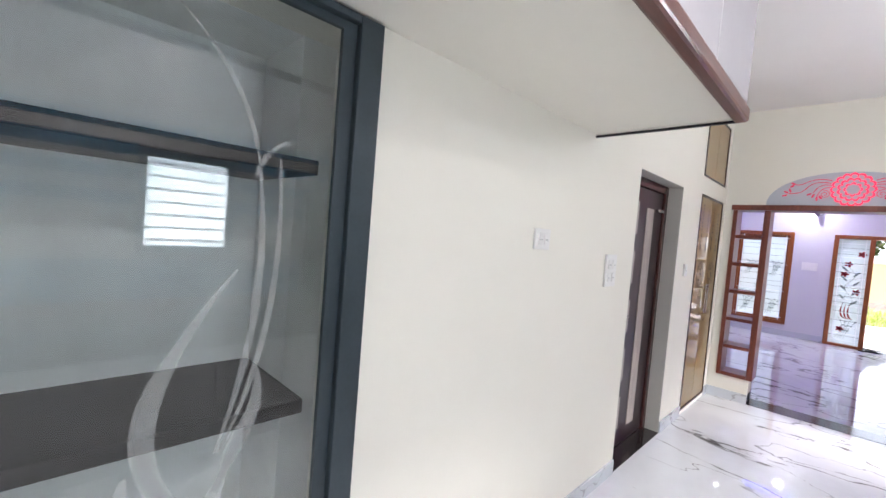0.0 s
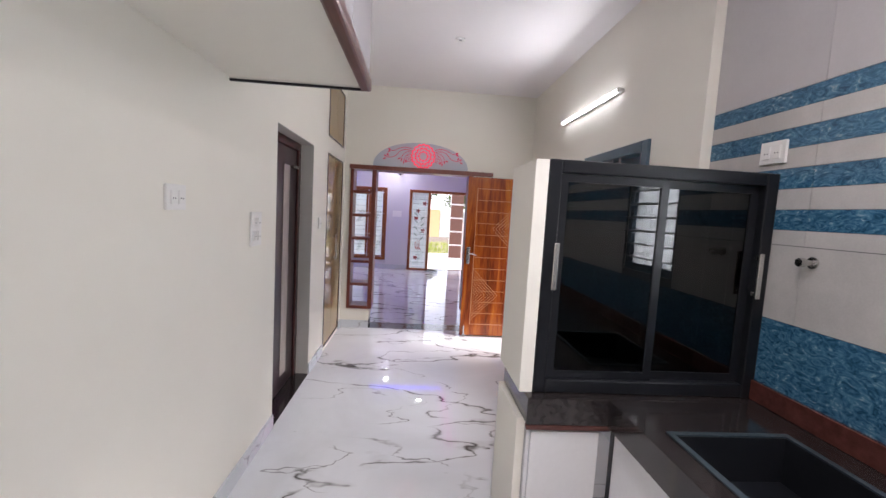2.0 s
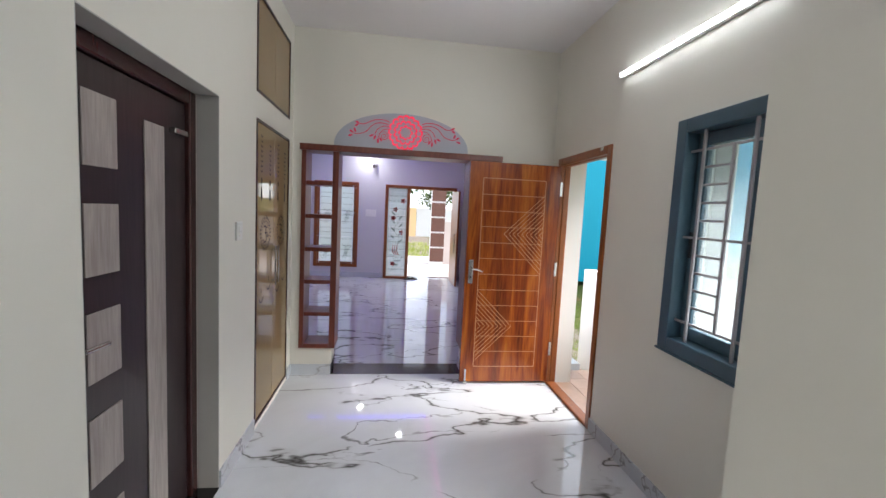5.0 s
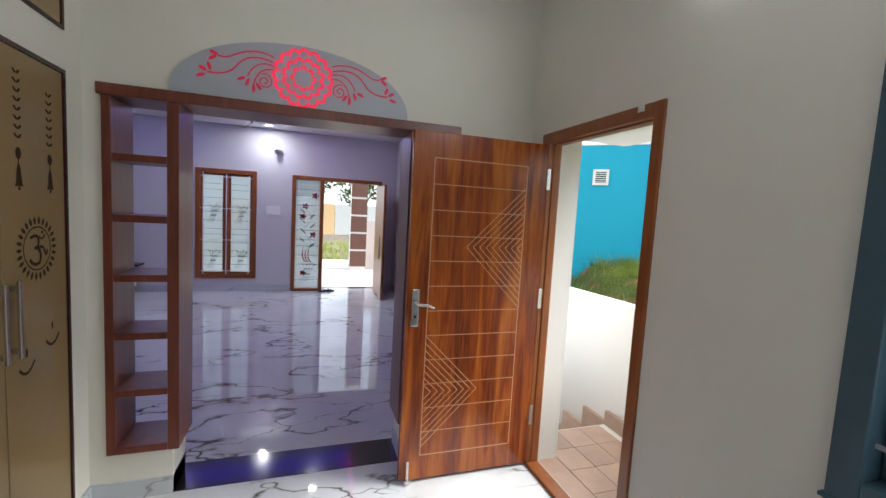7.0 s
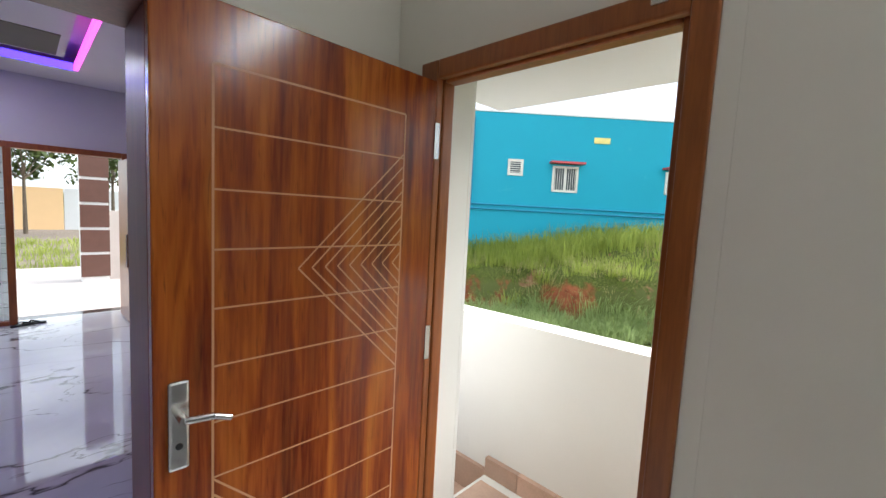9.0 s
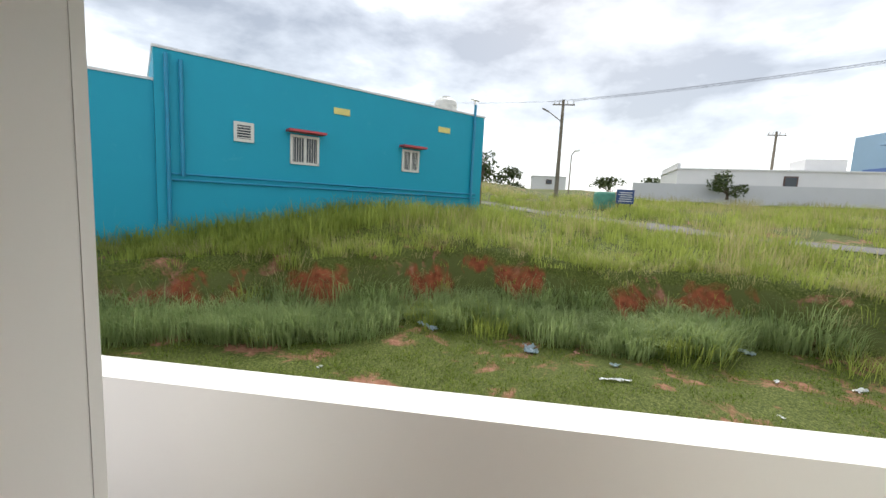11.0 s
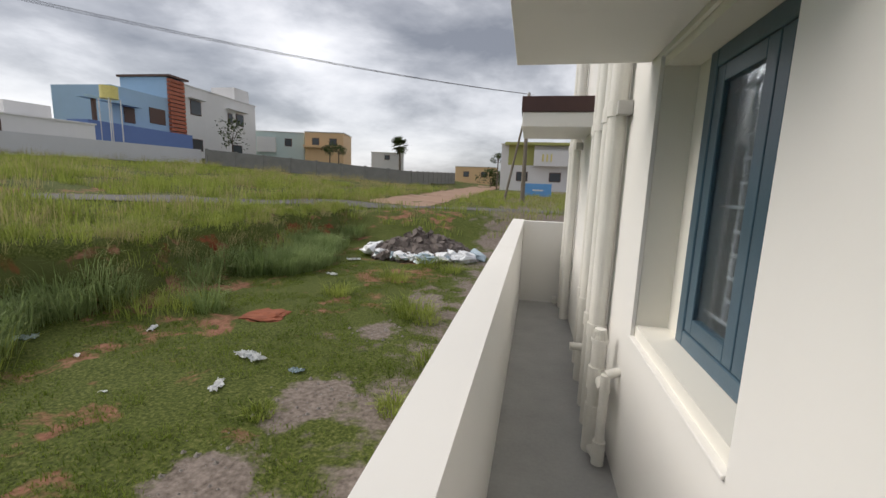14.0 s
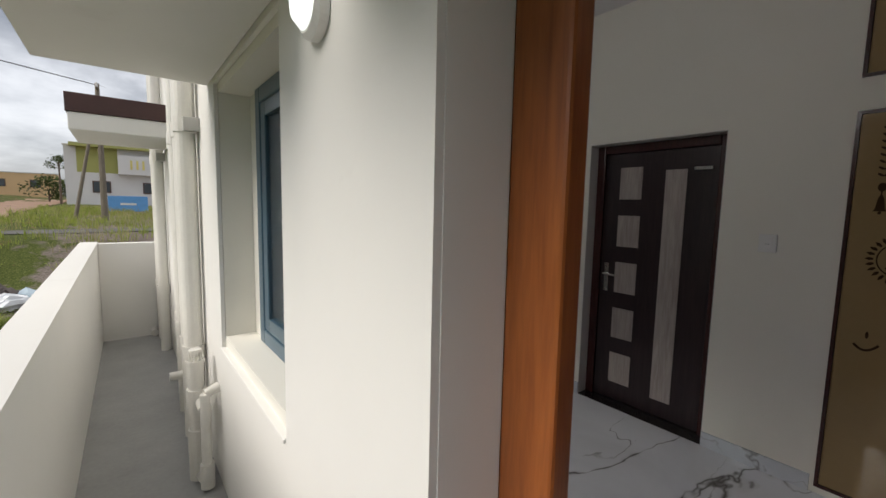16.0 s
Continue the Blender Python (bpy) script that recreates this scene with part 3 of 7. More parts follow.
def worktop():
    bm = boxes((0.425, 1.60, 0.72, RXK - 0.004, 2.06, 0.84), bevel=0.006)
    ob = solo("worktop", bm, GRANITE, "black granite worktop with thick polished edge", "worktop")
    y1, sx0, sx1, sy0, sy1 = 1.598, 0.88, 1.33, 0.72, 1.33
    rows = [(0.78, -1.66, 0.72, sx0, y1, 0.84), (sx1, -1.66, 0.72, RXK - 0.004, y1, 0.84), (sx0, sy1, 0.72, sx1, y1, 0.84), (sx0, -1.66, 0.72, sx1, sy0, 0.84)]
    solo("worktop_sink_run", boxes(*rows), GRANITE, "black granite worktop with a sink cut-out", "worktop")
    t = thing("kitchen_sink", (1.1, 1.0, 0.6), "dark composite kitchen sink with a steel-grey rim", "sink")
    part("rim", boxes((sx0 - 0.012, sy0 - 0.012, 0.841, sx1 + 0.012, sy0 + 0.01, 0.846), (sx0 - 0.012, sy1 - 0.01, 0.841, sx1 + 0.012, sy1 + 0.012, 0.846),
                      (sx0 - 0.012, sy0 + 0.01, 0.841, sx0 + 0.01, sy1 - 0.01, 0.846), (sx1 - 0.01, sy0 + 0.01, 0.841, sx1 + 0.012, sy1 - 0.01, 0.846)), GREY_ALU, t)
    part("bowl", boxes((sx0, sy0, 0.662, sx1, sy1, 0.67), (sx0 + 0.001, sy0, 0.67, sx0 + 0.012, sy1, 0.84), (sx1 - 0.012, sy0, 0.67, sx1 - 0.001, sy1, 0.84), (sx0 + 0.012, sy0, 0.67, sx1 - 0.012, sy0 + 0.012, 0.84), (sx0 + 0.012, sy1 - 0.012, 0.67, sx1 - 0.012, sy1 - 0.001, 0.84)), BLACK_ALU, t)
    part("drain", rods(((1.1, 1.05, 0.67), (1.1, 1.05, 0.676), 0.045, 20)), STEEL, t, "steel drain")
    solo("granite_upstand", boxes((RXK - 0.035, -1.66, 0.841, RXK - 0.012, 1.655, 0.93), bevel=0.004), GRANITE_BROWN, "dark brown granite upstand on the worktop", "upstand")


worktop()


def crockery_cabinet():
    x0, x1, y0, y1, z0, z1 = 0.458, 1.476, 1.655, 2.05, 0.842, 1.85
    t = thing("crockery_cabinet", (0.9, 1.85, z0), "black framed cabinet with sliding smoked glass doors on granite", "cabinet")
    f = 0.055
    part("post", boxes((x0, y0, z0, x0 + f, y0 + 0.07, z1), bevel=0.006), BLACK_ALU, t)
    part("post", boxes((x1 - f, y0, z0, x1, y0 + 0.07, z1), bevel=0.006), BLACK_ALU, t)
    part("head", boxes((x0 + f, y0, z1 - f, x1 - f, y0 + 0.07, z1), bevel=0.006), BLACK_ALU, t)
    part("foot", boxes((x0 + f, y0, z0, x1 - f, y0 + 0.07, z0 + 0.06), bevel=0.006), BLACK_ALU, t)
    part("top", boxes((x0, y0 + 0.071, z1 - 0.02, x1, y1, z1)), BLACK_ALU, t)
    part("side", boxes((x0 + 0.001, y0 + 0.071, z0, x0 + 0.016, y1, z1 - 0.021)), BLACK_ALU, t)
    part("side", boxes((x1 - 0.016, y0 + 0.071, z0, x1 - 0.001, y1, z1 - 0.021)), BLACK_ALU, t)
    part("back", boxes((x0 + 0.017, y1 - 0.014, z0, x1 - 0.017, y1, z1 - 0.021)), BLACK_ALU, t)
    for z in (1.16, 1.50):
        part("shelf", boxes((x0 + 0.017, y0 + 0.10, z, x1 - 0.017, y1 - 0.015, z + 0.03)), GRANITE, t)
    xm = (x0 + x1) / 2
    for a, b, y in ((x0 + f, xm + 0.025, y0 + 0.022), (xm - 0.025, x1 - f, y0 + 0.046)):
        w = 0.035
        d = part("sliding_door", boxes((a, y - 0.008, z0 + 0.061, a + w, y + 0.008, z1 - f - 0.001), (b - w, y - 0.008, z0 + 0.061, b, y + 0.008, z1 - f - 0.001), (a + w, y - 0.008, z0 + 0.061, b - w, y + 0.008, z0 + 0.061 + w), (a + w, y - 0.008, z1 - f - w, b - w, y + 0.008, z1 - f - 0.001)), BLACK_ALU, t)
        g = part("pane", boxes((a + w, y - 0.002, z0 + 0.061 + w, b - w, y + 0.002, z1 - f - w)), SMOKED, d, "smoked glass pane")
        g.visible_shadow = False
    for x in (x0 + 0.05, x1 - 0.055):
        part("handle", boxes((x - 0.011, y0 - 0.022, 1.30, x + 0.011, y0 - 0.012, 1.50), (x - 0.008, y0 - 0.013, 1.31, x + 0.008, y0 + 0.014, 1.33), (x - 0.008, y0 - 0.013, 1.47, x + 0.008, y0 + 0.014, 1.49), bevel=0.003), STEEL, t, "steel pull handle")
    # painted masonry cheek on which the cabinet leans
    solo("cabinet_cheek", boxes((0.40, 1.66, 0.0, 0.4565 - 0.02, 2.06, 0.718), (0.40, 1.66, 0.8405, 0.4565, 2.06, 1.845)), CREAM, "cream painted masonry cheek beside the black cabinet", "partition")


crockery_cabinet()


def switch_plate(at, w, h, axis, rocker_n, label="white plastic switch plate"):
    """A plate on a wall that faces +x (axis 1) or -x (axis -1)."""
    x, y, z = at
    t = thing("switch_plate", at, label, "switch")
    d = 0.014 * axis
    part("plate", boxes((x + 0.0005 * axis, y - w / 2, z - h / 2, x + d, y + w / 2, z + h / 2), bevel=0.003), PLASTIC, t)
    cols = 2 if rocker_n > 2 else rocker_n
    rws = math.ceil(rocker_n / cols)
    for i in range(rocker_n):
        cy = y + w * ((i % cols + 0.5) / cols - 0.5) * 0.8
        cz = z + h * ((i // cols + 0.5) / rws - 0.5) * 0.8
        part("rocker", boxes((x + d, cy - w / cols * 0.28, cz - h / rws * 0.28, x + d + 0.006 * axis, cy + w / cols * 0.28, cz + h / rws * 0.28), bevel=0.002), PLASTIC, t)
        bm = bmesh.new()
        for q in (-1, 1):
            rod(bm, (x + d + 0.0055 * axis, cy + q * 0.007, cz - 0.004), (x + d + 0.0066 * axis, cy + q * 0.007, cz - 0.004), 0.003, 8)
        part("socket_hole", bm, DARK_METAL, t)


switch_plate((LX, 1.64, 1.60), 0.13, 0.10, 1, 2, "white plastic socket plate on the cream wall")
switch_plate((LX, 2.46, 1.44), 0.15, 0.20, 1, 4, "tall white switch plate beside the inner door")
switch_plate((LX, 4.075, 1.43), 0.09, 0.11, 1, 1, "small white switch on the cream wall")
switch_plate((RXK - 0.012, 1.70, 1.945), 0.13, 0.10, -1, 2, "white switch plate on the striped tiles")

# water outlet stub on the tiles
ty, tz = 1.46, 1.485
o = thing("tap_outlet", (RXK - 0.012, ty, tz), "chrome pipe stub on the kitchen tiles", "tap")
part("pipe", rods(((RXK - 0.013, ty, tz), (RXK - 0.06, ty, tz), 0.012, 12)), STEEL, o)
part("flange", rods(((RXK - 0.012, ty, tz), (RXK - 0.018, ty, tz), 0.024, 14)), STEEL, o)
part("nut", rods(((RXK - 0.05, ty, tz), (RXK - 0.075, ty, tz), 0.018, 6)), STEEL, o)


def kitchen_window():
    t = thing("window_2", (1.5, 0.55, 1.24), "small kitchen window with obscure glass and white bars", "window")
    t["kind"] = "structure"
    a, b, z0, z1 = 0.42, 1.07, 1.27, 2.02
    part("window_frame", boxes((1.50, a, z0, 1.56, a + 0.05, z1), (1.50, b - 0.05, z0, 1.56, b, z1), (1.50, a + 0.05, z0, 1.56, b - 0.05, z0 + 0.05), (1.50, a + 0.05, z1 - 0.05, 1.56, b - 0.05, z1)), BLUE_PAINT, t)
    g = part("pane", boxes((1.528, a + 0.05, z0 + 0.05, 1.533, b - 0.05, z1 - 0.05)), OBSCURE_BRIGHT, t)
    g.visible_shadow = False
    for i in range(7):
        z = z0 + 0.05 + (z1 - z0 - 0.1) * (i + 0.5) / 7
        part("bar", rods(((1.475, a, z), (1.475, b, z), 0.007)), BAR, t)


kitchen_window()

# kitchen wall bulb, added ceiling spots and the hall's rose
t = thing("wall_bulb", (RXK, 0.52, 2.95), "lit round bulb on a white holder above the kitchen window", "lamp")
part("holder", rods(((RXK - 0.012, 0.52, 2.95), (RXK - 0.06, 0.52, 2.95), 0.035, 18)), PLASTIC, t)
bm = bmesh.new()
bmesh.ops.create_uvsphere(bm, u_segments=18, v_segments=10, radius=0.04, matrix=Matrix.Translation((RXK - 0.088, 0.52, 2.95)))
part("bulb", bm, LAMP_WHITE, t, "glowing bulb", True)
# unseen spot fittings, added to go with the two kitchen fill lamps
for x, y, z in ((0.05, 0.3, CEIL), (-0.2, -0.9, CEIL)):
    t = thing("ceiling_spot", (x, y, z), "round recessed ceiling spot with lit lens", "lamp", "ceiling spots")
    part("ring", rods(((x, y, z - 0.001), (x, y, z - 0.012), 0.075, 24)), PLASTIC, t)
    part("lens", rods(((x, y, z - 0.0125), (x, y, z - 0.016), 0.055, 24)), LAMP_WHITE, t)
t = thing("ceiling_rose", (0.23, 3.8, CEIL), "small round white ceiling rose", "ceiling rose")
part("body", rods(((0.23, 3.8, CEIL - 0.001), (0.23, 3.8, CEIL - 0.015), 0.045, 20)), PLASTIC, t)
part("knob", rods(((0.23, 3.8, CEIL - 0.0155), (0.23, 3.8, CEIL - 0.026), 0.018, 14)), PLASTIC, t)

# ---- hall ----
t = thing("tube_light", (RX, 3.63, 2.59), "lit white tube light on the cream wall", "lamp")
part("body", boxes((RX - 0.03, 3.03, 2.575, RX - 0.001, 4.23, 2.605), bevel=0.004), PLASTIC, t)
part("tube", rods(((RX - 0.043, 3.05, 2.59), (RX - 0.043, 4.21, 2.59), 0.013, 14)), TUBE, t, "glowing tube")
for y in (3.03, 4.22):
    part("end_cap", boxes((RX - 0.058, y, 2.572, RX - 0.0305, y + 0.012, 2.608), bevel=0.003), PLASTIC, t)


def hall_window():
    a, b, z0, z1 = 2.60, 3.63, 0.90, 2.16
    t = thing("window_1", (RX, 3.0, z0), "slate blue wooden window with grille and obscure glass", "window")
    t["kind"] = "structure"
    f = 0.075
    part("window_frame", boxes((1.40, a, z0, 1.52, a + f, z1), (1.40, b - f, z0, 1.52, b, z1), (1.40, a + f, z0, 1.52, b - f, z0 + f), (1.40, a + f, z1 - f, 1.52, b - f, z1), bevel=0.006), BLUE_PAINT, t)
    n = 2
    w = (b - a - 2 * f) / n
    for i in range(n):
        p, q = a + f + i * w + 0.003, a + f + (i + 1) * w - 0.003
        s = 0.07
        d = part("sash", boxes((1.475, p, z0 + f + 0.003, 1.515, p + s, z1 - f - 0.003), (1.475, q - s, z0 + f + 0.003, 1.515, q, z1 - f - 0.003), (1.475, p + s, z0 + f + 0.003, 1.515, q - s, z0 + f + s), (1.475, p + s, z1 - f - s, 1.515, q - s, z1 - f - 0.003), bevel=0.004), BLUE_PAINT, t)
        g = part("pane", boxes((1.492, p + s, z0 + f + s, 1.498, q - s, z1 - f - s)), OBSCURE, d, "rippled obscure glass")
        g.visible_shadow = False
        part("handle", boxes((1.452, q - 0.045, 1.42, 1.462, q - 0.028, 1.56), (1.46, q - 0.042, 1.43, 1.475, q - 0.031, 1.445), (1.46, q - 0.042, 1.535, 1.475, q - 0.031, 1.55), bevel=0.003), DARK_METAL, d, "dark pull handle")
        # grille in the opening
        shift = (i - 1) * 0.43
        uprights = (3.15 + shift, 3.263 + shift, 3.452 + shift)
        zs = [1.075 + 0.0912 * j for j in range(11)]
        for k, y in enumerate(uprights):
            lo_z, hi_z = (zs[0], zs[10]) if k == 1 else (z0 + f, z1 - f)
            part("bar", boxes((1.425, y - 0.008, lo_z, 1.437, y + 0.008, hi_z), bevel=0.002), BAR, t)
        for j, z in enumerate(zs):
            p0, p1 = (p - 0.002, q + 0.002) if j in (0, 5, 10) else (uprights[1], uprights[2])
            part("bar", boxes((1.4375, p0, z - 0.006, 1.444, p1, z + 0.006)), BAR, t)
    part("window_sill", boxes((1.395, a - 0.01, z0 - 0.012, 1.42, b + 0.01, z0 - 0.0005), bevel=0.002), BLUE_PAINT, t)


hall_window()


def inner_door():
    y0, y1, zt = 2.83, 3.81, 2.14
    t = thing("door_1", (-1.16, 3.3, 0), "closed dark wenge door with pale ash inlays", "door")
    t["kind"] = "structure"
    xf = -1.15
    part("door_frame", boxes((xf - 0.09, y0 + 0.001, 0.0, xf, y0 + 0.07, zt - 0.001), (xf - 0.09, y1 - 0.07, 0.0, xf, y1 - 0.001, zt - 0.001), (xf - 0.09, y0 + 0.07, zt - 0.07, xf, y1 - 0.07, zt - 0.001), bevel=0.008), WENGE_FRAME, t)
    a, b = y0 + 0.073, y1 - 0.073
    leaf = part("leaf", boxes((xf - 0.06, a, 0.012, xf - 0.022, b, zt - 0.073), bevel=0.003), WENGE, t)
    xs = xf - 0.0225
    for i in range(5):
        z = 0.16 + i * 0.385
        part("inlay", boxes((xs, a + 0.13, z, xs + 0.006, a + 0.31, z + 0.255), bevel=0.002), ASH, leaf, "pale ash inlay square")
    part("inlay", boxes((xs, b - 0.35, 0.14, xs + 0.006, b - 0.20, zt - 0.22), bevel=0.002), ASH, leaf, "tall pale ash inlay")
    part("back_plate", boxes((xs, a + 0.035, 0.93, xs + 0.008, a + 0.075, 1.17), bevel=0.006), STEEL, leaf, "brushed steel handle plate")
    part("handle", rods(((xs + 0.005, a + 0.055, 1.08), (xs + 0.05, a + 0.055, 1.08), 0.010, 12), ((xs + 0.048, a + 0.055, 1.08), (xs + 0.05, a + 0.17, 1.075), 0.009, 12)), STEEL, leaf, "brushed steel lever handle")
    part("closer", boxes((xs, b - 0.15, zt - 0.235, xs + 0.03, b - 0.03, zt - 0.21), bevel=0.004), STEEL, leaf, "small steel door bolt")
    tagged(link("reveal", boxes((xf + 0.001, y0 - 0.0005, 0.0, LX - 0.0005, y0 + 0.004, zt), (xf + 0.001, y1 - 0.004, 0.0, LX - 0.0005, y1 + 0.0005, zt), (xf + 0.001, y0 + 0.004, zt - 0.004, LX - 0.0005, y1 - 0.004, zt + 0.0005)), REVEAL), "grey door reveal", "trim", "", "structure")
    slab("threshold_inner", (-1.30, y0 + 0.004, -0.05, LX + 0.004, y1 - 0.004, 0.004), GRANITE, "black granite door sill", "threshold")


inner_door()


def ring_pts(cy, cz, r, n, start=0.0):
    return [(cy + r * math.cos(start + 2 * math.pi * i / n), cz + r * math.sin(start + 2 * math.pi * i / n)) for i in range(n)]


def stroke(bm, pts, w, place):
    """A flat ribbon along 2D points; place maps (u, v) to the world; w may be a list."""
    prev = None
    for i, p in enumerate(pts):
        q = pts[min(i + 1, len(pts) - 1)]
        o = pts[max(i - 1, 0)]
        d = Vector((q[0] - o[0], q[1] - o[1]))
        d = d.normalized() if d.length else Vector((1, 0))
        k = (w[i] if isinstance(w, list) else w) / 2
        pair = (bm.verts.new(place(p[0] - d.y * k, p[1] + d.x * k)), bm.verts.new(place(p[0] + d.y * k, p[1] - d.x * k)))
        if prev:
            bm.faces.new((prev[0], prev[1], pair[1], pair[0]))
        prev = pair


def disc(bm, cu, cv, ru, rv, place, n=14, turn=0.0):
    c, s = math.cos(turn), math.sin(turn)
    bm.faces.new([bm.verts.new(place(cu + ru * math.cos(a) * c - rv * math.sin(a) * s, cv + ru * math.cos(a) * s + rv * math.sin(a) * c)) for a in (2 * math.pi * i / n for i in range(n))])


def prayer_cupboard():
    y0, y1 = 4.40, 5.27
    t = thing("wall_cupboard", (LX, 4.83, 0.04), "glossy beige wall cupboard with brown etched devotional patterns", "cupboard")
    fr = 0.018
    for z0, z1 in ((0.04, 2.16), (2.33, 2.97)):
        part("cupboard_frame", boxes((LX - 0.05, y0 + 0.001, z0 + 0.001, LX + 0.006, y0 + fr, z1 - 0.001), (LX - 0.05, y1 - fr, z0 + 0.001, LX + 0.006, y1 - 0.001, z1 - 0.001), (LX - 0.05, y0 + fr, z0 + 0.001, LX + 0.006, y1 - fr, z0 + fr), (LX - 0.05, y0 + fr, z1 - fr, LX + 0.006, y1 - fr, z1 - 0.001)), WENGE_FRAME, t, "dark brown edge frame")
        ym = (y0 + y1) / 2
        for a, b in ((y0 + fr + 0.002, ym - 0.003), (ym + 0.003, y1 - fr - 0.002)):
            d = part("door", boxes((LX - 0.02, a, z0 + fr + 0.002, LX - 0.001, b, z1 - fr - 0.002), bevel=0.002), BEIGE_GLOSS, t)
            if z0 > 1:
                continue
            xe = LX + 0.0002

            def place(u, v, c=(a + b) / 2):
                return (xe, c + u, v)

            bm = bmesh.new()
            # sun ring of rays with the sacred sign within
            for k in range(26):
                an = 2 * math.pi * k / 26
                stroke(bm, [(r * math.cos(an), 1.385 + r * math.sin(an)) for r in (0.100, 0.116, 0.132)], [0.009, 0.017, 0.003], place)
            stroke(bm, [(0.088 * math.cos(2 * math.pi * k / 36), 1.385 + 0.088 * math.sin(2 * math.pi * k / 36)) for k in range(37)], 0.006, place)
            stroke(bm, bez((-0.045, 1.43), (0.02, 1.455), (0.005, 1.395)) + bez((0.005, 1.395), (-0.01, 1.385), (-0.02, 1.39), 5), 0.013, place)
            stroke(bm, bez((-0.01, 1.39), (0.035, 1.375), (0.012, 1.325)) + bez((0.012, 1.325), (-0.03, 1.31), (-0.05, 1.345), 8), 0.014, place)
            stroke(bm, bez((0.01, 1.385), (0.035, 1.40), (0.045, 1.375), 8) + bez((0.045, 1.375), (0.06, 1.335), (0.065, 1.375), 8), 0.011, place)
            stroke(bm, bez((0.012, 1.435), (0.03, 1.41), (0.052, 1.44), 8), 0.008, place)
            disc(bm, 0.033, 1.45, 0.007, 0.008, place)
            part("sun_ring", bm, ETCH, d, "brown etched sun ring and sacred sign")
            # hanging bells on chains of petals
            for u, zt, n in ((-0.10, 2.06, 8), (0.10, 2.02, 7)):
                bm = bmesh.new()
                for k in range(n):
                    z = zt - k * 0.034
                    for sg in (-1, 1):
                        disc(bm, u + sg * 0.011, z, 0.014, 0.006, place, 8, sg * 0.6)
                zb = zt - n * 0.034 - 0.03
                disc(bm, u, zb, 0.017, 0.023, place)
                stroke(bm, [(u, zb - 0.02), (u, zb - 0.045)], 0.006, place)
                stroke(bm, [(u, zb - 0.04), (u, zb - 0.06), (u, zb - 0.11), (u, zb - 0.125)], [0.008, 0.024, 0.036, 0.05], place)
                disc(bm, u, zb - 0.133, 0.008, 0.008, place, 8)
                part("bell", bm, ETCH, d, "brown etched bell on a chain")
            # two oil lamps
            for u, z in ((-0.09, 0.92), (0.085, 0.985)):
                bm = bmesh.new()
                stroke(bm, bez((u - 0.045, z), (u, z - 0.06), (u + 0.05, z + 0.01), 10), 0.012, place)
                disc(bm, u + 0.002, z + 0.055, 0.007, 0.02, place, 8)
                part("oil_lamp", bm, ETCH, d, "brown etched oil lamp")
            hy = b - 0.035 if a < 4.6 else a + 0.035
            part("handle", boxes((LX + 0.022, hy - 0.009, 0.98, LX + 0.034, hy + 0.009, 1.28), (LX - 0.001, hy - 0.007, 1.0, LX + 0.024, hy + 0.007, 1.02), (LX - 0.001, hy - 0.007, 1.24, LX + 0.024, hy + 0.007, 1.26), bevel=0.003), STEEL, d, "steel pull handle")


prayer_cupboard()


def shelf_unit():
    yf, yb = 5.395, 5.672
    t = thing("opening_shelf_unit", (-0.8, 5.53, 0.26), "open red-brown wooden shelf unit beside the wide opening", "shelf")
    part("side", boxes((-0.958, yf, 0.262, -0.918, yb, 2.10), bevel=0.004), MAHOGANY, t)
    part("side", boxes((-0.682, yf, 0.262, -0.628, yb, 2.10), bevel=0.004), MAHOGANY, t)
    part("bottom", boxes((-0.917, yf, 0.262, -0.683, yb, 0.302), bevel=0.004), MAHOGANY, t)
    for i in range(1, 6):
        z = 0.285 + i * 0.305
        part("shelf", boxes((-0.917, yf + 0.004, z - 0.018, -0.683, yb - 0.004, z + 0.018), bevel=0.003), MAHOGANY, t)
    o = thing("opening_frame", (0.0, 5.53, 0.0), "red-brown wooden lining of the wide opening", "door frame")
    o["kind"] = "structure"
    part("head", boxes((-0.975, yf - 0.012, 2.102, 0.90, yb, 2.158), bevel=0.005), MAHOGANY, o)
    part("jamb", boxes((0.585, yf, 0.262, 0.64, yb, 2.10), bevel=0.004), MAHOGANY, o)


shelf_unit()


